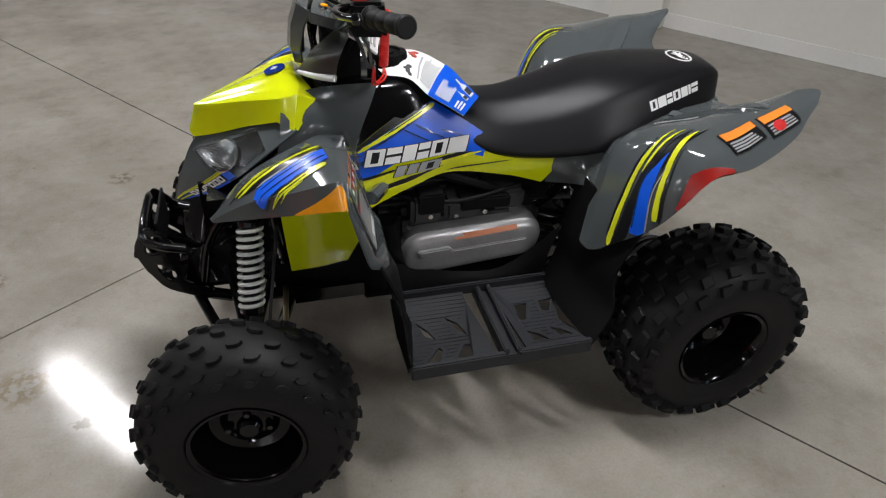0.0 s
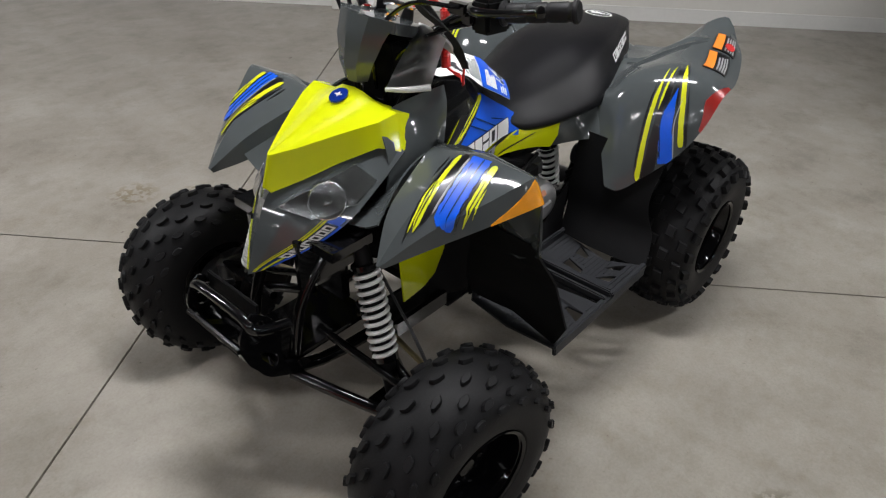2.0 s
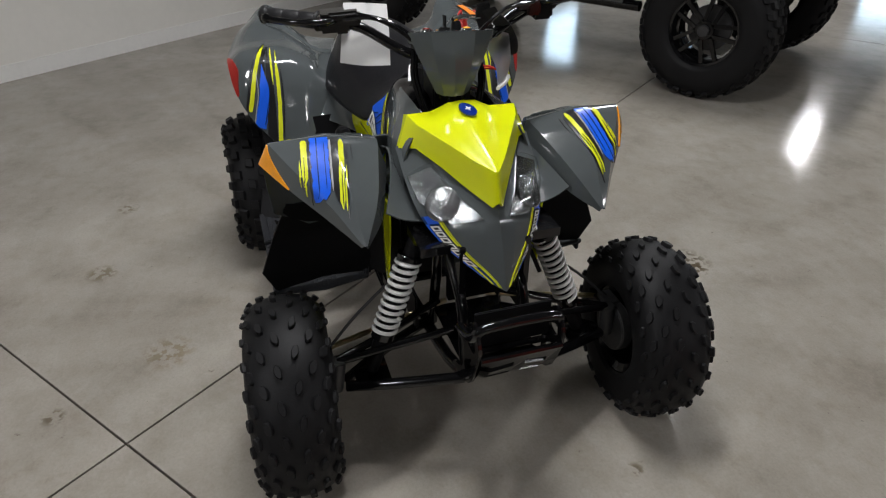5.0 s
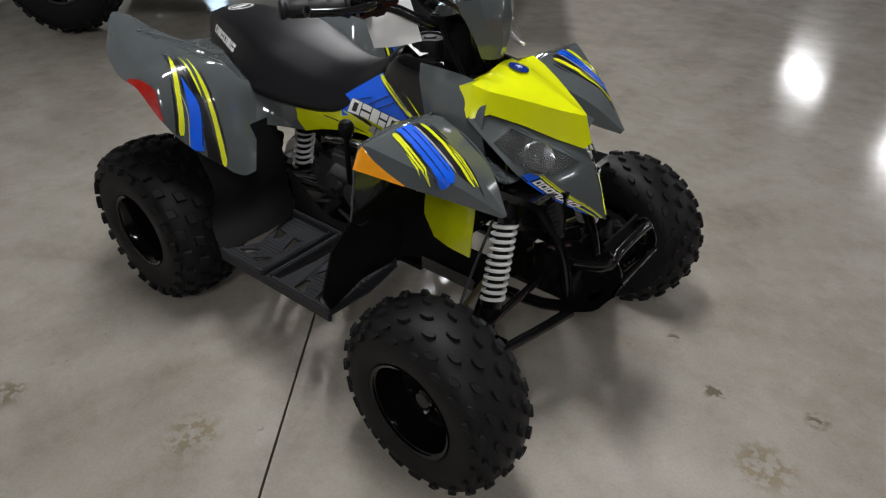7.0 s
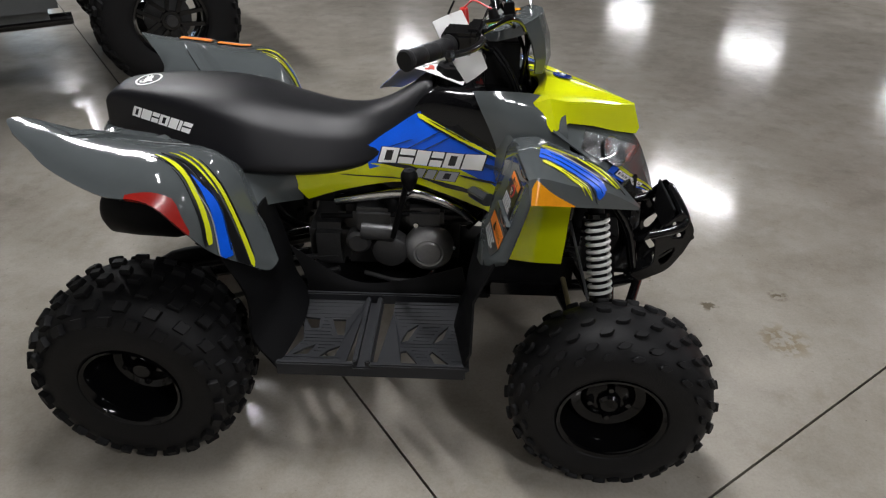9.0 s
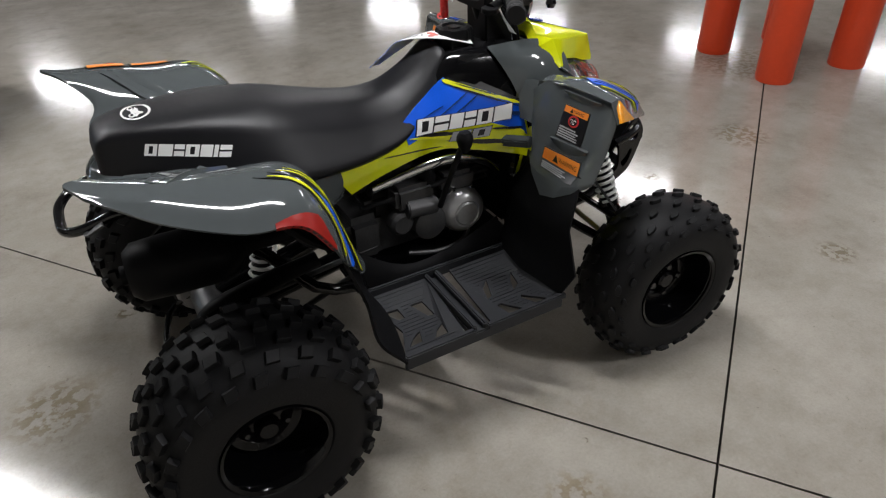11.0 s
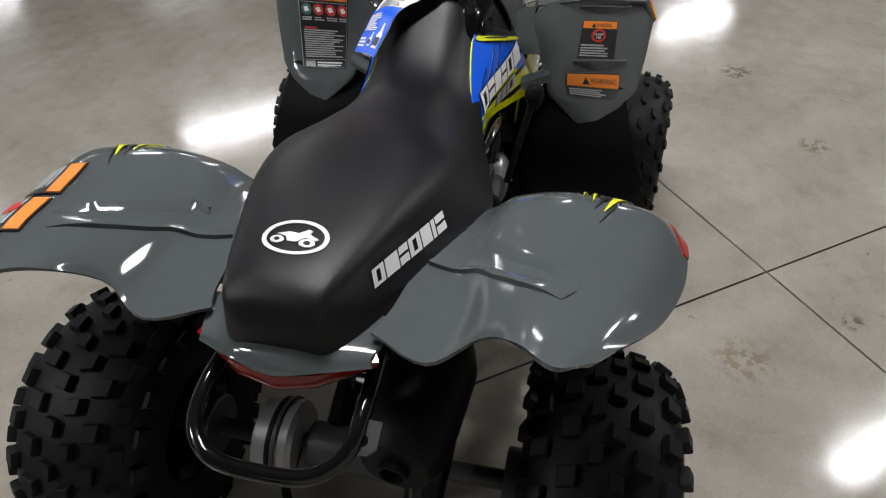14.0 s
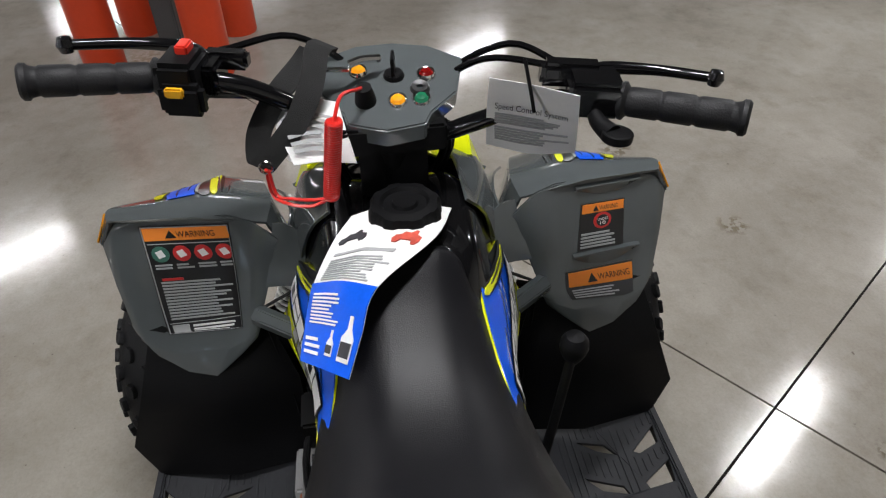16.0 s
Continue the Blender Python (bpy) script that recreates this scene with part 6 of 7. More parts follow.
def build_cockpit(bike):
    S = STEER
    bar = [(-0.065, 0.366, 0.932), (-0.015, 0.254, 0.920), (0.005, 0.17, 0.905), (0.030, 0.095, 0.860), (0.034, 0.05, 0.842), (0.034, -0.05, 0.842), (0.030, -0.095, 0.860), (0.005, -0.17, 0.905), (-0.015, -0.254, 0.920), (-0.065, -0.366, 0.932)]
    hb = finish("handlebar", Geo().tube(bar, 0.011, 12, steps=4), BLACK_GLOSS, bike, "glossy black handlebar turned slightly", m=S)
    for s in (1, -1):
        a, b = Vector((-0.013, 0.250 * s, 0.9195)), Vector((-0.067, 0.370 * s, 0.9325))
        ln = (b - a).length
        prof = [(0.0001, 0), (0.019, 0.0), (0.021, 0.003), (0.021, 0.006), (0.0155, 0.010)]
        for k in range(3):
            z = 0.012 + k * 0.036
            prof += [(0.0160, z), (0.0165, z + 0.002), (0.0165, z + 0.030), (0.0150, z + 0.032), (0.0150, z + 0.034)]
        prof += [(0.0165, ln - 0.008), (0.0190, ln - 0.006), (0.0190, ln - 0.001), (0.016, ln + 0.002), (0.0001, ln + 0.002)]
        finish("grip", Geo().lathe(prof, 24, aim(a, b)), GRIP, hb, "black rubber grip", m=S)
        lever = Geo().tube([(0.018, 0.205 * s, 0.930), (0.045, 0.24 * s, 0.930), (0.038, 0.30 * s, 0.934), (0.012, 0.352 * s, 0.940)], [0.006, 0.008, 0.0065, 0.006], 10, steps=4)
        lever.lathe([(0.0001, 0.010), (0.007, 0.008), (0.010, 0), (0.007, -0.008), (0.0001, -0.010)], 14, pose(0.009, 0.357 * s, 0.941))
        finish("brake_lever", lever, BLACK_GLOSS, hb, "black brake lever", m=S)
        cl = Geo().box((0.008, 0.205 * s, 0.916), (0.045, 0.03, 0.034)).box((0.03, 0.19 * s, 0.925), (0.022, 0.05, 0.02))
        finish("lever_mount", cl, BLACK_GLOSS, hb, m=S, bevel=0.004)
    sw = finish("switch_block", Geo().box((-0.008, 0.228, 0.915), (0.058, 0.044, 0.058)).box((-0.036, 0.222, 0.906), (0.02, 0.048, 0.036)), BLACK, hb, "black switch block", m=S, bevel=0.006)
    finish("stop_switch", Geo().box((0.004, 0.226, 0.947), (0.024, 0.014, 0.012)), RED_SWITCH, sw, "red rocker switch", m=S, bevel=0.002)
    finish("start_button", Geo().box((-0.046, 0.226, 0.918), (0.008, 0.020, 0.011)), YELLOW_SWITCH, sw, "yellow button", m=S, bevel=0.002)
    th = finish("throttle_block", Geo().box((0.0, -0.222, 0.922), (0.060, 0.062, 0.040)).box((0.026, -0.20, 0.934), (0.03, 0.07, 0.022)).box((0.03, -0.235, 0.932), (0.02, 0.03, 0.02)), BLACK_GLOSS, hb, "black throttle housing", m=S, bevel=0.006)
    finish("thumb_lever", Geo().tube([(-0.012, -0.222, 0.915), (-0.035, -0.225, 0.905), (-0.056, -0.238, 0.900)], [0.007, 0.009, 0.012], 10, steps=3).disc(0.017, 0.010, pose(-0.060, -0.243, 0.896), 20), BLACK, th, m=S)
    # cables
    for pts in (((0.04, 0.20, 0.93), (0.09, 0.12, 0.93), (0.11, 0.04, 0.86), (0.10, 0.02, 0.76)), ((0.04, -0.20, 0.93), (0.09, -0.13, 0.935), (0.11, -0.05, 0.87), (0.10, -0.02, 0.76)), ((0.02, -0.19, 0.94), (0.075, -0.10, 0.92), (0.10, -0.03, 0.85), (0.12, 0.0, 0.75)), ((-0.01, 0.21, 0.90), (0.035, 0.13, 0.875), (0.07, 0.05, 0.82), (0.09, 0.03, 0.74))):
        finish("control_cable", Geo().tube(pts, 0.0042, 8, steps=5), BLACK_GLOSS, hb, m=S)
    # column and clamp
    g = Geo().tube([(0.30, 0, 0.66), (0.255, 0, 0.78), (0.235, 0, 0.845)], 0.020, 14).box((0.238, 0, 0.842), (0.05, 0.13, 0.035)).box((0.268, 0, 0.775), (0.075, 0.085, 0.15), pose(0, 0, 0))
    for s in (1, -1):
        g.tube([(0.245, 0.065 * s, 0.845), (0.285, 0.075 * s, 0.79), (0.32, 0.05 * s, 0.70)], 0.009, 8, steps=3)
    finish("steering_column", g, BLACK, bike, bevel=0.008)
    # instrument pod: flat top, tapering fairing in front
    front = Panel([[(0.318, 0.088, 0.900), (0.345, 0.045, 0.905), (0.352, 0, 0.906), (0.345, -0.045, 0.905), (0.318, -0.088, 0.900)],
                   [(0.335, 0.072, 0.862), (0.360, 0.04, 0.862), (0.368, 0, 0.862), (0.360, -0.04, 0.862), (0.335, -0.072, 0.862)],
                   [(0.345, 0.050, 0.815), (0.366, 0.028, 0.815), (0.374, 0, 0.815), (0.366, -0.028, 0.815), (0.345, -0.050, 0.815)],
                   [(0.345, 0.034, 0.782), (0.360, 0.020, 0.780), (0.366, 0, 0.780), (0.360, -0.020, 0.780), (0.345, -0.034, 0.782)]], 1, "both")
    pod = finish("instrument_pod", front.shell(Geo(), 6, 8, 0.004, 1), GREY, bike, "grey instrument pod with key and warning lamps", m=POD, angle=20)
    top = [(0.350, 0.0, 0.908), (0.343, 0.045, 0.906), (0.318, 0.090, 0.900), (0.262, 0.082, 0.882), (0.228, 0.052, 0.873), (0.214, 0.046, 0.866), (0.204, 0.0, 0.862), (0.214, -0.046, 0.866), (0.228, -0.052, 0.873), (0.262, -0.082, 0.882), (0.318, -0.090, 0.900), (0.343, -0.045, 0.906)]
    n = len(top)
    mid = (0.275, 0, 0.893)
    g = Geo().add([mid] + top + [(x, y * 0.97, z - 0.022) for x, y, z in top], [(0, 1 + i, 1 + (i + 1) % n) for i in range(n)] + [(1 + i, 1 + n + i, 1 + n + (i + 1) % n, 1 + (i + 1) % n) for i in range(n)] + [tuple(range(2 * n, n, -1))])
    finish("pod_top", g, GREY, pod, m=POD, bevel=0.002)

    def on_top(x, y):
        return POD @ pose(x, y, 0.893 - 0.43 * max(0, 0.275 - x) + 0.2 * max(0, x - 0.275), 0, -19 if x < 0.275 else -10, 0)
    for x, y, name, material, label in ((0.245, -0.012, "oil_lamp", AMBER_LENS, "amber warning lamp"), (0.247, -0.040, "neutral_lamp", GREEN_LENS, "green neutral lamp"), (0.285, -0.045, "reverse_lamp", RED_LENS, "red reverse lamp"), (0.292, 0.038, "spare_lamp", AMBER_LENS, "")):
        l = finish(name, Geo().lathe([(0.0001, 0.006), (0.006, 0.005), (0.0085, 0.002), (0.0085, -0.004), (0.0001, -0.004)], 20), material, pod, label, m=on_top(x, y))
        finish("bezel", Geo().lathe([(0.0085, 0.002), (0.0105, 0.003), (0.012, 0.0), (0.012, -0.004), (0.0085, -0.004)], 20), CHROME, l, m=on_top(x, y))
    finish("socket", Geo().lathe([(0.004, 0.002), (0.010, 0.004), (0.012, 0.0), (0.012, -0.004), (0.003, -0.003)], 20), DARK_ALLOY, pod, m=on_top(0.262, -0.038))
    k = finish("ignition_key", Geo().lathe([(0.0001, 0.006), (0.011, 0.005), (0.013, 0.0), (0.013, -0.005)], 20).box((0, 0, 0.016), (0.022, 0.004, 0.026)), BLACK, pod, "black ignition key", m=on_top(0.282, -0.006), bevel=0.001)
    finish("safety_switch", Geo().lathe([(0.0001, 0.022), (0.009, 0.022), (0.011, 0.012), (0.013, 0.0), (0.013, -0.004)], 20), BLACK, pod, "black tether switch", m=on_top(0.245, 0.026))
    # spare key on its tie beside the pod
    finish("spare_key", Geo().tube([(0.285, 0.01, 0.915), (0.275, 0.03, 0.918), (0.268, 0.045, 0.915)], 0.005, 8, steps=3).box((0.262, 0.058, 0.912), (0.008, 0.028, 0.003)), CHROME, pod, "spare key", m=POD)


POD = Matrix.Translation((0.255, 0, 0)) @ pose(0, 0, 0, 0, 0, -8) @ Matrix.Translation((-0.255, 0, 0))
GRIP = mat("grip_rubber", (0.012, 0.012, 0.013), 0.5, vary=0.2, scale=30, bump=0.3, bump_scale=500, spec=0.25)
RED_SWITCH = mat("red_switch", (0.65, 0.03, 0.015), 0.35)
YELLOW_SWITCH = mat("yellow_switch", (0.70, 0.36, 0.01), 0.35)
GREEN_LENS = mat("green_lens", (0.01, 0.13, 0.06), 0.15, coat=0.8)


def text_bars(lab, parent, material, a0, a1, b0, b1, rows, seed, lift=0.003):
    """Plain bars where small print cannot be read."""
    rnd = random.Random(seed)
    step = (b1 - b0) / rows
    for k in range(rows):
        lab.patch("print_line", material, parent, a0, b0 + k * step + 0.2 * step, a0 + (a1 - a0) * rnd.uniform(0.6, 1.0), b0 + k * step + 0.72 * step, lift, 2)


def warning_head(lab, parent, b0, b1, size=0.5):
    lab.patch("heading", ORANGE_INK, parent, 0.03, b0, 0.97, b1, 0.0028, 4, "orange warning heading")
    h = b1 - b0
    lab.words("WARNING", BLACK_INK, parent, 0.40, b0 + (0.5 - size / 2) * h, 0.42, size * h, 0.0040)
    lab.shape("warning_triangle", BLACK_INK, parent, [(0.33, b0 + 0.2 * h), (0.27, b0 + 0.8 * h), (0.39, b0 + 0.8 * h)], 0.0040)


def ring_poly(a, b, ra, rb, n=16):
    return [(a + ra * math.cos(2 * math.pi * k / n), b + rb * math.sin(2 * math.pi * k / n)) for k in range(n)]


def build_labels(bike, seat):
    # large warning plate behind one front fender
    p = fender_front_back(1)
    lab = Label(p, (0.316, 0.356, 0.687), (0.298, 0.232, 0.690), (0.262, 0.348, 0.522), (0.246, 0.240, 0.536), 1)
    e = lab.patch("warning_plate", BLACK_INK, bike, 0, 0, 1, 1, 0.0015, 8, "black warning plate with orange heading and small print")
    warning_head(lab, e, 0.02, 0.12)
    for k, material in enumerate((GREEN_INK, RED_INK, RED_INK, RED_INK)):
        a = 0.16 + 0.23 * k
        lab.shape("pictogram", material, e, ring_poly(a, 0.23, 0.095, 0.065), 0.003)
        lab.shape("pictogram_mark", WHITE_INK, e, [(a - 0.05, 0.21), (a + 0.02, 0.195), (a + 0.055, 0.245), (a - 0.02, 0.262)], 0.0042)
        text_bars(lab, e, GREY_INK, a - 0.09, a + 0.10, 0.31, 0.36, 2, k)
    lab.patch("note_line", RED_INK, e, 0.10, 0.43, 0.32, 0.45, 0.003, 2)
    text_bars(lab, e, GREY_INK, 0.08, 0.92, 0.455, 0.82, 13, 7)
    for q in ((0.012, 0.012, 0.988, 0.018), (0.012, 0.982, 0.988, 0.988), (0.012, 0.018, 0.022, 0.982), (0.978, 0.018, 0.988, 0.982)):
        lab.patch("border", GREY_INK, e, *q, 0.0026, 3)
    for b0, b1 in ((0.845, 0.85), (0.985, 0.99), (0.145, 0.15)):
        lab.patch("rule", GREY_INK, e, 0.05, b0, 0.95, b1, 0.003, 2)
    text_bars(lab, e, WHITE_INK, 0.28, 0.82, 0.87, 0.97, 3, 9)
    lab.patch("code_patch", GREY_INK, e, 0.07, 0.865, 0.24, 0.975, 0.003, 2)
    # two smaller ones behind the other
    p = fender_front_back(-1)
    lab = Label(p, (0.280, -0.276, 0.667), (0.279, -0.348, 0.668), (0.253, -0.273, 0.597), (0.253, -0.350, 0.598), 1)
    e = lab.patch("age_plate", BLACK_INK, bike, 0, 0, 1, 1, 0.0015, 6, "black age warning plate with orange heading")
    warning_head(lab, e, 0.02, 0.20)
    lab.shape("stop_ring", RED_INK, e, ring_poly(0.5, 0.38, 0.20, 0.17), 0.003)
    lab.shape("stop_field", BLACK_INK, e, ring_poly(0.5, 0.38, 0.14, 0.12), 0.0038)
    lab.words("UNDER", WHITE_INK, e, 0.38, 0.32, 0.24, 0.05, 0.0046)
    lab.words("10", WHITE_INK, e, 0.44, 0.39, 0.12, 0.07, 0.0046)
    text_bars(lab, e, GREY_INK, 0.05, 0.95, 0.60, 0.96, 5, 3)
    lab = Label(p, (0.245, -0.253, 0.567), (0.246, -0.362, 0.571), (0.24, -0.260, 0.520), (0.236, -0.363, 0.528), 1)
    e = lab.patch("pressure_plate", GREY_DARK_INK, bike, 0, 0, 1, 1, 0.0015, 6, "dark warning plate with orange heading")
    warning_head(lab, e, 0.04, 0.36, 0.38)
    text_bars(lab, e, GREY_INK, 0.05, 0.80, 0.48, 0.95, 4, 4)
    # moulded brows above and below the plate
    for y0, y1, z, dip in ((-0.262, -0.366, 0.690, 0.012), (-0.262, -0.372, 0.586, 0.020)):
        rows = []
        for k in range(9):
            y = y0 + (y1 - y0) * k / 8
            h = 0.006 + dip * math.sin(math.pi * k / 8)
            u, v = p.find((0.316 + 0.145 * (-y - 0.356) + 0.327 * (z - 0.687), y, z))
            c, n, d = Vector(p.at(u, v)), Vector(p.normal(u, v)), Vector((-0.31, 0, -0.95))
            rows.append([c - d * 0.003 - n * 0.001, c + n * 0.007, c + d * 0.002 + n * 0.007, c + d * h - n * 0.001])
        finish("moulded_brow", Geo().grid(rows), GREY, bike, angle=20)
    # plates on one rear fender
    p = fender_rear(1)
    for c in (((-0.420, 0.366, 0.710), (-0.508, 0.342, 0.724), (-0.432, 0.418, 0.693), (-0.512, 0.394, 0.713)), ((-0.520, 0.342, 0.725), (-0.600, 0.321, 0.741), (-0.524, 0.398, 0.710), (-0.603, 0.370, 0.729))):
        lab = Label(p, *c)
        e = lab.patch("load_plate", BLACK_INK, bike, 0, 0, 1, 1, 0.0030, 6, "black warning plate with orange heading")
        lab.patch("heading", ORANGE_INK, e, 0.03, 0.03, 0.97, 0.34, 0.0044, 3)
        text_bars(lab, e, GREY_INK, 0.06, 0.9, 0.42, 0.95, 4, 5, 0.0044)
        if c[0][0] < -0.5:
            lab.shape("pictogram", RED_INK, e, ring_poly(0.3, 0.66, 0.16, 0.24), 0.0052)
    # printed marks on the seat
    for s in (1, -1):
        p = seat_panel(s)
        dr = Drape(p, -1)
        near, far = ((-0.553, 0.086 * s, 0.710), (-0.558, 0.091 * s, 0.689)), ((-0.403, 0.134 * s, 0.688), (-0.410, 0.143 * s, 0.668))
        (tl, bl), (tr, br) = (far, near) if s > 0 else (near, far)
        marks(dr, seat, WHITE_INK, tl, tr, bl, br, (1.0, 1.15, 0.85, 1.1, 1.0, 0.42, 1.0), ("ring", "slab", "split", "ring", "slab", "slab", "split"), 0.0014, "lettering", 0.02, 0.30, 0.0, "white printed shapes")
    p = Panel([[(r[0], y, z) for y, z in (np.array([(-q[0], q[1]) for q in seat_profile(r)[2:0:-1]] + list(map(tuple, seat_profile(r)[:3])))).tolist()] for r in seat_rows()])
    lab = Label(p, (-0.515, 0.045, 0.738), (-0.515, -0.045, 0.738), (-0.575, 0.045, 0.732), (-0.575, -0.045, 0.732), -1)
    n = 32
    ring = Geo()
    outer, inner = ring_poly(0.5, 0.5, 0.42, 0.46, n), ring_poly(0.5, 0.5, 0.36, 0.385, n)
    ring.grid([[lab.at(a, b, l) for (a, b), l in ((outer[k], 0.0012), (inner[k], 0.0012), (inner[k], 0.0004), (outer[k], 0.0004))] for k in range(n)], True, True)
    b = finish("seat_badge", ring, WHITE_INK, seat, "white printed ring with a small vehicle shape")
    for a, bb, ra, rb in ((0.29, 0.60, 0.085, 0.095), (0.67, 0.62, 0.10, 0.11)):
        lab.shape("badge_wheel", WHITE_INK, b, ring_poly(a, bb, ra, rb), 0.0014)
        lab.shape("badge_hub", VINYL, b, ring_poly(a, bb, ra * 0.42, rb * 0.42, 10), 0.0022)
    lab.shape("badge_shape", WHITE_INK, b, [(0.26, 0.46), (0.40, 0.38), (0.52, 0.40), (0.62, 0.28), (0.68, 0.30), (0.66, 0.40), (0.80, 0.50), (0.76, 0.54), (0.62, 0.49), (0.54, 0.62), (0.42, 0.62), (0.38, 0.50)], 0.0018)


GREEN_INK = mat("green_print", (0.05, 0.16, 0.12), 0.4)
GREY_DARK_INK = mat("dark_grey_print", (0.03, 0.031, 0.032), 0.4)


COIL_TOP, COIL_LOW = (0.180, 0.064, 0.893), (0.190, 0.079, 0.788)


def QUAD_SHAPE(a, b, w, h):
    """The outline of a small pictured vehicle."""
    return [(a + w * x, b + h * y) for x, y in ((0, 0.75), (0.06, 0.5), (0.22, 0.42), (0.30, 0.2), (0.50, 0.25), (0.62, 0.0), (0.72, 0.05), (0.74, 0.3), (0.95, 0.45), (1, 0.75), (0.93, 0.97), (0.78, 0.97), (0.70, 0.75), (0.32, 0.75), (0.25, 0.97), (0.08, 0.97))]


def build_tags():
    """Paper and cord that hang on the bike."""
    # long tag round the fuel cap, lying over the seat
    p = Panel([[(0.186, 0.058, 0.757), (0.196, 0, 0.762), (0.182, -0.064, 0.757)],
               [(0.138, 0.082, 0.755), (0.126, 0.02, 0.774), (0.106, -0.035, 0.775)],
               [(0.104, 0.105, 0.728), (0.075, 0.070, 0.752), (0.048, 0.034, 0.762)],
               [(0.066, 0.116, 0.706), (0.040, 0.086, 0.722), (0.014, 0.054, 0.732)],
               [(0.030, 0.125, 0.684), (0.006, 0.100, 0.694), (-0.018, 0.072, 0.700)]])
    tag = thing("hang_tag", "white and blue printed paper tag hung round the fuel cap", "hang tag", m=pose(0.18, 0, 0.757))
    white = finish("sheet", p.shell(Geo(), 20, 10, 0.0008, -1, lift=0.004), PAPER, tag)
    finish("blue_end", p.shell(Geo(), 10, 10, 0.0008, -1, (0.50, 1.0), lift=0.0052), BLUE_INK, tag, "blue printed end")
    lab = Label(p, *(p.at(u, v) for u, v in ((0.12, 0.0), (0.12, 1.0), (1.0, 0.0), (1.0, 1.0))), -1)
    text_bars(lab, tag, GREY_INK, 0.12, 0.90, 0.24, 0.27, 1, 10, 0.0055)
    text_bars(lab, tag, GREY_INK, 0.12, 0.88, 0.285, 0.42, 10, 11, 0.0055)
    lab.shape("picture", DARK_PIC, tag, QUAD_SHAPE(0.08, 0.10, 0.26, 0.085), 0.0055)
    lab.shape("picture", RED_PIC, tag, QUAD_SHAPE(0.62, 0.13, 0.28, 0.085), 0.0055)
    lab.patch("print_mark", BLUE_INK, tag, 0.40, 0.02, 0.66, 0.05, 0.0055, 2)
    text_bars(lab, tag, WHITE_INK, 0.10, 0.64, 0.50, 0.72, 9, 12, 0.0068)
    text_bars(lab, tag, WHITE_INK, 0.08, 0.42, 0.80, 0.94, 3, 13, 0.0068)
    for a, b, w, h in ((0.72, 0.62, 0.20, 0.30), (0.50, 0.74, 0.11, 0.17)):
        lab.shape("bottle_picture", PAPER, tag, [(a + w * 0.38, b), (a + w * 0.62, b), (a + w * 0.66, b + h * 0.3), (a + w, b + h * 0.5), (a + w, b + h), (a, b + h), (a, b + h * 0.5), (a + w * 0.34, b + h * 0.3)], 0.0068)
        lab.patch("bottle_label", DARK_PIC, tag, a + w * 0.08, b + h * 0.58, a + w * 0.92, b + h * 0.9, 0.0078, 2)
    # card on the throttle side
    q = Panel([[(0.178, -0.106, 0.930), (0.208, -0.110, 0.872), (0.234, -0.116, 0.816)], [(0.152, -0.148, 0.930), (0.183, -0.156, 0.872), (0.208, -0.168, 0.812)], [(0.125, -0.190, 0.927), (0.155, -0.203, 0.872), (0.192, -0.217, 0.818)]])
    card = thing("notice_card", "white plastic-sleeved notice card tied to the handlebar", "notice card", m=pose(0.15, -0.15, 0.93))
    finish("sheet", q.shell(Geo(), 12, 12, 0.0008, 1), PAPER, card)
    n = q.normal(0.5, 0.5)
    up = 1 if n[0] < 0 else -1
    lab = Label(q, q.at(0, 0), q.at(1, 0), q.at(0, 1), q.at(1, 1), up)
    lab.words("Speed Control System", BLACK_INK, card, 0.10, 0.28, 0.80, 0.115, 0.0034)
    text_bars(lab, card, GREY_INK, 0.10, 0.92, 0.44, 0.60, 5, 21, 0.0022)
    text_bars(lab, card, GREY_INK, 0.10, 0.92, 0.64, 0.86, 6, 22, 0.0022)
    finish("tie", Geo().tube([(0.165, -0.14, 0.955), (0.152, -0.145, 0.925), (0.150, -0.150, 0.900)], 0.0022, 6, steps=3), BLACK, card)
    # bag of papers on the other side
    r = Panel([[(0.264, 0.142, 0.872), (0.240, 0.134, 0.856), (0.208, 0.118, 0.826)], [(0.262, 0.100, 0.884), (0.238, 0.094, 0.866), (0.200, 0.082, 0.832)], [(0.248, 0.060, 0.882), (0.222, 0.054, 0.862), (0.190, 0.045, 0.832)]])
    bag = thing("paper_bag", "clear bag of white papers hung on the handlebar", "document bag", m=pose(0.21, 0.09, 0.91))
    finish("paper", r.shell(Geo(), 12, 12, 0.004, 1), PAPER, bag)
    n = r.normal(0.5, 0.5)
    lab = Label(r, r.at(0, 0), r.at(1, 0), r.at(0, 1), r.at(1, 1), 1 if n[0] < 0 else -1)
    text_bars(lab, bag, GREY_INK, 0.12, 0.9, 0.35, 0.9, 6, 23, 0.0055)
    film = Panel([[(0.264, 0.142, 0.872), (0.285, 0.140, 0.830), (0.294, 0.132, 0.788)], [(0.262, 0.100, 0.884), (0.315, 0.110, 0.830), (0.328, 0.107, 0.787)], [(0.255, 0.070, 0.880), (0.330, 0.085, 0.830), (0.362, 0.082, 0.787)]])
    finish("film", film.shell(Geo(), 12, 12, 0.0008, 1), FILM, bag, "clear plastic film")
    finish("rolled_edge", Geo().tube([(0.294, 0.132, 0.787), (0.328, 0.108, 0.785), (0.362, 0.082, 0.787)], [0.007, 0.006, 0.004], 10, steps=3), PAPER, bag, "rolled white paper")
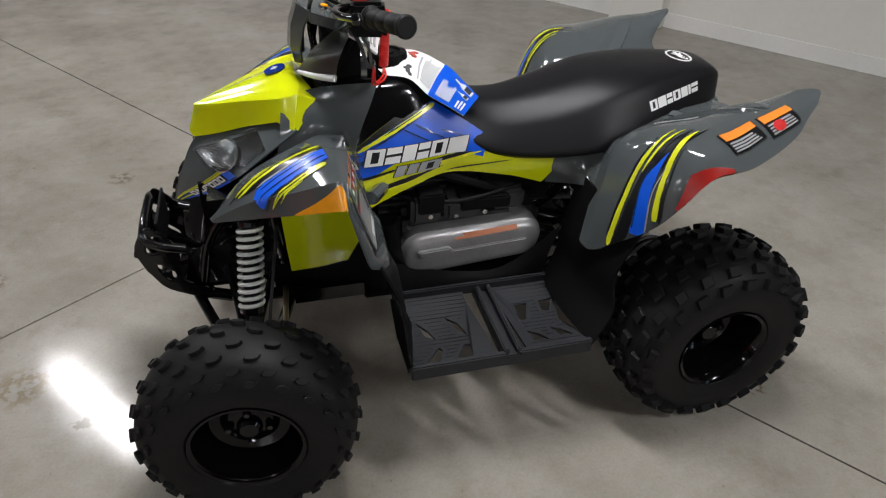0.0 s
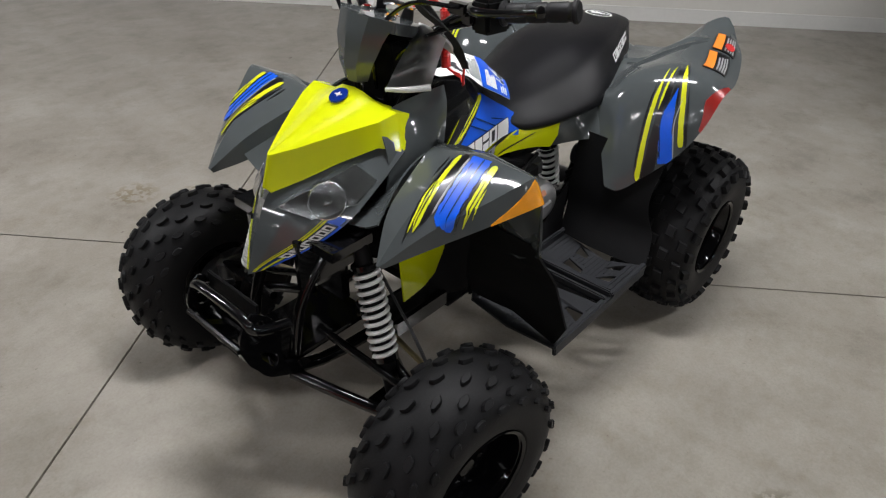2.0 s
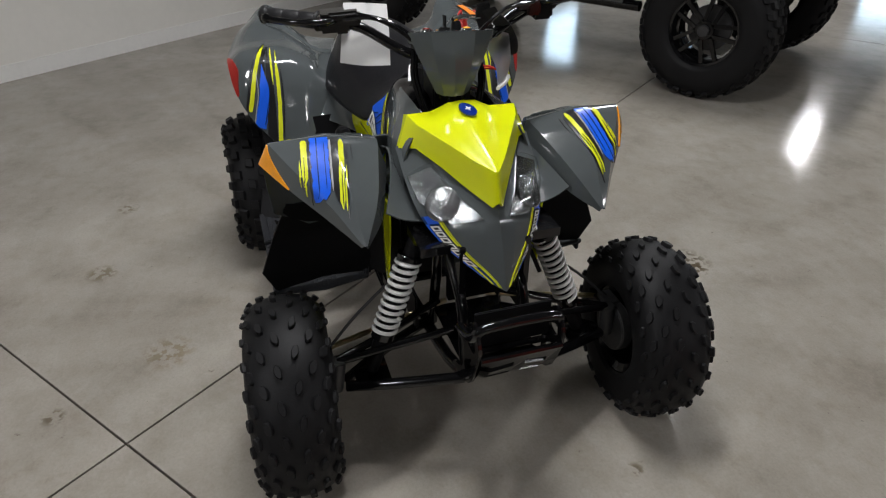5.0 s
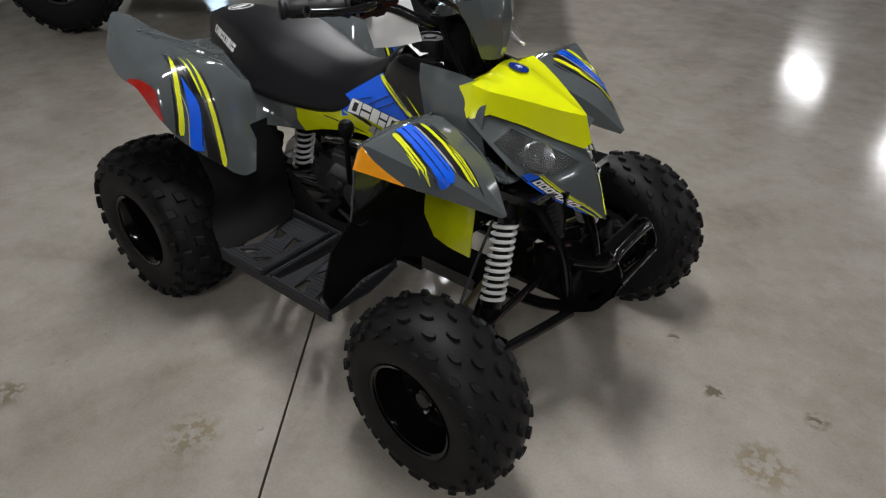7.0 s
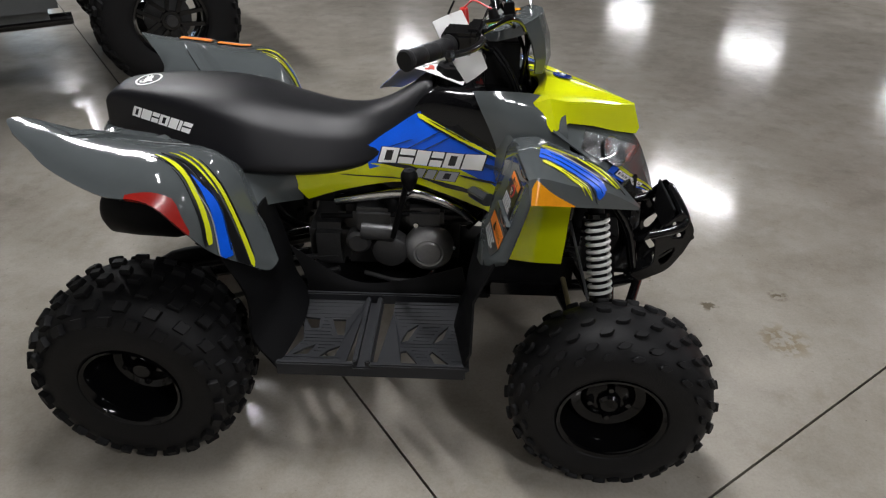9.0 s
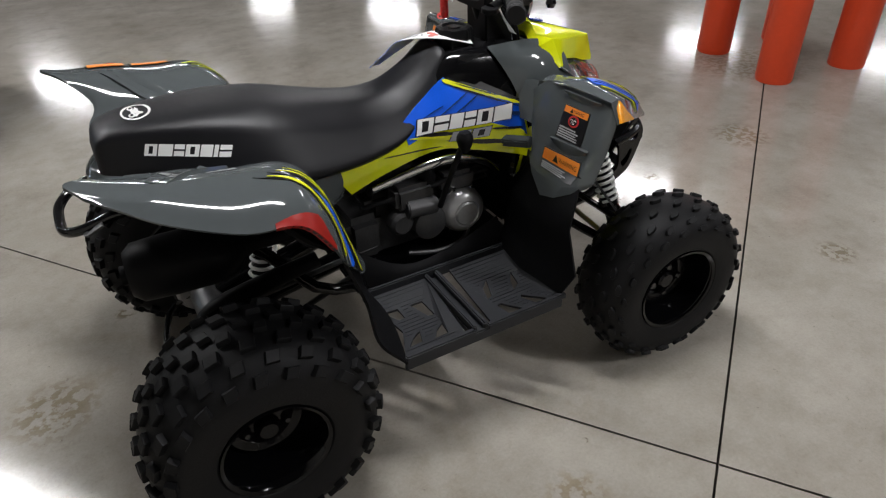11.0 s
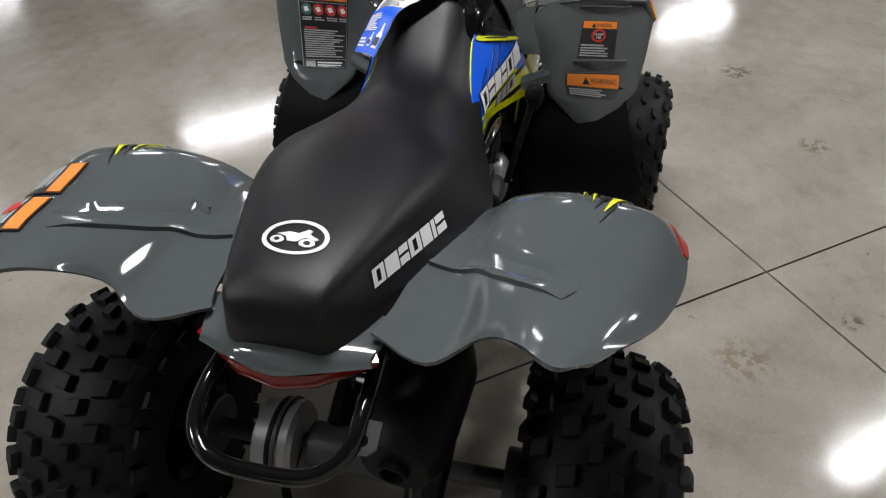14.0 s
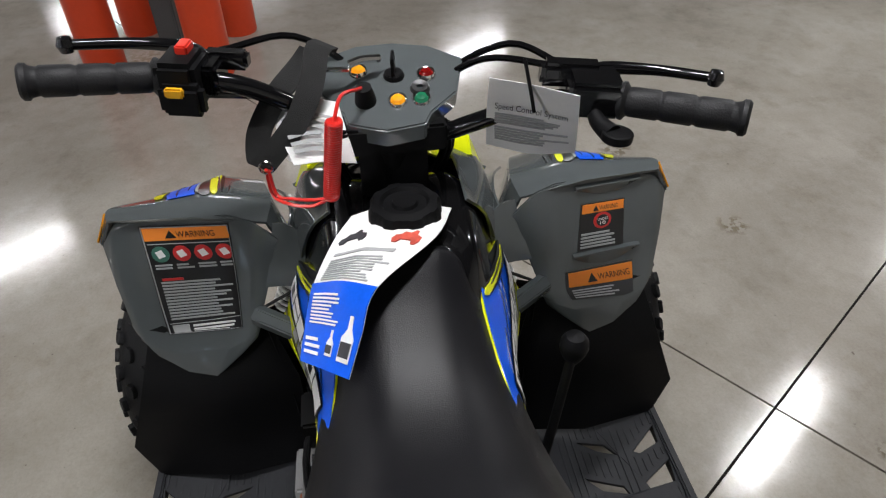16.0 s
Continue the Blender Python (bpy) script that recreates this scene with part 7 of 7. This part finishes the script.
    # wrist strap and red coiled cord
    cord = thing("tether_cord", "red coiled tether cord with a black wrist strap", "tether cord", m=pose(0.24, 0.08, 0.86))
    finish("coil", coil(Geo(), COIL_LOW, COIL_TOP, 0.0074, 0.0027, 34), RED_CORD, cord, "red plastic coil", weld=False)
    finish("core", Geo().tube([COIL_LOW, COIL_TOP], 0.0062, 10), RED_CORD, cord)
    finish("lead", Geo().tube([COIL_TOP, (0.200, 0.054, 0.912), (0.228, 0.036, 0.905), (0.246, 0.030, 0.898)], 0.0022, 6, steps=4), RED_CORD, cord, "red cord")
    finish("lead", Geo().tube([COIL_LOW, (0.194, 0.100, 0.784), (0.200, 0.125, 0.784), (0.218, 0.146, 0.780), (0.220, 0.150, 0.815)], 0.0022, 6, steps=4), RED_CORD, cord)
    finish("lead", Geo().tube([COIL_LOW, (0.190, 0.105, 0.778), (0.202, 0.135, 0.778), (0.224, 0.152, 0.778), (0.222, 0.153, 0.815)], 0.0022, 6, steps=4), RED_CORD, cord)
    st = Geo()
    path = [(0.276, 0.066, 0.940), (0.270, 0.077, 0.936), (0.245, 0.088, 0.905), (0.230, 0.110, 0.868), (0.226, 0.148, 0.826), (0.229, 0.160, 0.815), (0.238, 0.162, 0.828), (0.246, 0.154, 0.856), (0.262, 0.129, 0.890), (0.280, 0.099, 0.915), (0.284, 0.085, 0.930)]
    arr = np.array(path)
    rows = []
    for i in range(41):
        c = Vector(curve_at(arr, i / 40))
        w = Vector((0.35, 0.85, 0.3)).normalized() * 0.0145
        d = Vector((0.0, -0.0012, 0.0020))
        rows.append([c - w - d, c + w - d, c + w + d, c - w + d])
    k = len(rows) * 4
    st.grid(rows, False, True)
    st.f += [(0, 1, 2, 3), (k - 4, k - 3, k - 2, k - 1)]
    finish("wrist_strap", st, STRAP, cord, "black woven wrist strap")
    finish("ring", Geo().tube([(0.221, 0.152 + 0.008 * math.cos(a), 0.818 + 0.008 * math.sin(a)) for a in np.linspace(0, 2 * math.pi, 13)[:-1]], 0.0016, 6, loop=True), CHROME, cord)


DARK_PIC = mat("dark_picture", (0.04, 0.04, 0.045), 0.4, vary=0.4, scale=80)
RED_PIC = mat("red_picture", (0.55, 0.08, 0.05), 0.4, vary=0.4, scale=80)
RED_CORD = mat("red_cord", (0.62, 0.02, 0.015), 0.3, coat=0.3)
STRAP = mat("woven_strap", (0.008, 0.008, 0.008), 0.85, vary=0.3, scale=60, bump=0.5, bump_scale=900)


# ---- the larger vehicle parked behind ----
def build_utility(m):
    """Only its wheels and the lower body show."""
    car = thing("utility_vehicle", "large dark utility vehicle with chunky tyres and black alloy rims", "utility vehicle", m=m)
    R, w, rim = 0.36, 0.125, 0.185
    prof = tyre_profile(R, w, rim)
    tg = Geo().lathe(prof, 64)
    for s, ds, dth, hgt, off in ((0.46, 0.05, 0.05, 0.016, 0), (0.28, 0.055, 0.05, 0.016, 0.5), (0.09, 0.055, 0.05, 0.016, 0)):
        for k in range(26):
            for side in (-1, 1):
                knob(tg, prof, 2 * math.pi * (k + off + (0.5 if side > 0 else 0)) / 26, s * side, ds, dth, hgt, 0.3 * side)
    rg = Geo().lathe([(rim - 0.012, 0.76 * w), (rim + 0.006, 0.80 * w), (rim + 0.006, 0.74 * w), (rim - 0.006, 0.6 * w), (rim - 0.014, -0.7 * w), (rim + 0.006, -0.76 * w), (rim - 0.004, -0.8 * w), (rim - 0.022, -0.6 * w), (rim - 0.022, 0.5 * w)], 48, loop=True)
    for k in range(5):
        a = pose(0, 0, 0, 0, 0, 72 * k)
        rg.box((0.105, 0.022, 0.62 * w), (0.15, 0.020, 0.02), a @ pose(0, 0, 0, 0, 0, 5)).box((0.105, -0.022, 0.62 * w), (0.15, 0.020, 0.02), a @ pose(0, 0, 0, 0, 0, -5))
    rg.disc(0.05, 0.03, pose(0, 0, 0.5 * w), 24)
    hub = Geo().disc(0.03, 0.03, pose(0, 0, 0.65 * w), 20).disc(0.12, 0.02, pose(0, 0, -0.1 * w), 30)
    tyre = None
    for x, y, side in ((-1.19, -0.62, -1), (1.19, -0.62, -1), (-1.19, 0.62, 1), (1.19, 0.62, 1)):
        wm = m @ pose(x, y, R + 0.004) @ pose(0, 0, 0, -90 * side, 0, 0)
        if tyre is None:
            tyre = finish("tyre", tg, RUBBER, car, "chunky black tyre", m=wm, weld=False)
            rimo = finish("rim", rg, BLACK_GLOSS, tyre, "black five-spoke rim", m=wm)
            hubo = finish("hub", hub, DARK_ALLOY, tyre, m=wm)
        else:
            t2 = share(tyre, "tyre", car, wm)
            share(rimo, "rim", t2, wm)
            share(hubo, "hub", t2, wm)
    body = Geo().box((-0.05, 0, 0.52), (1.50, 1.26, 0.22)).box((-1.25, 0, 0.80), (1.0, 1.20, 0.30)).box((1.2, 0, 0.82), (0.95, 1.15, 0.35)).box((-0.05, 0, 1.0), (1.5, 1.30, 0.5))
    finish("body", body, GREY_MATT, car, "dark grey moulded body", m=m, bevel=0.05)
    g = Geo()
    for s in (-1, 1):
        g.tube([(-0.8, 0.55 * s, 0.40), (0.75, 0.55 * s, 0.40)], 0.03, 10).tube([(0.8, 0.60 * s, 1.2), (0.45, 0.58 * s, 1.85), (-0.75, 0.58 * s, 1.85), (-1.1, 0.60 * s, 1.0)], 0.025, 10, steps=3)
        g.tube([(-1.25, 0.60 * s, 0.34), (-1.0, 0.3 * s, 0.42)], 0.025, 8).tube([(1.15, 0.60 * s, 0.34), (0.95, 0.3 * s, 0.42)], 0.025, 8)
    finish("roll_cage", g, BLACK_GLOSS, car, m=m)


hall()
bollards()
bike = thing("quad_bike", "youth quad bike in grey, lime and blue with black tyres", "quad bike")
build_wheels(bike)
seat = build_body(bike)
build_gear(bike)
build_footwells(bike)
build_cockpit(bike)
build_labels(bike, seat)
build_tags()
build_utility(pose(-2.75, 1.92, 0, 0, 0, 33.2))
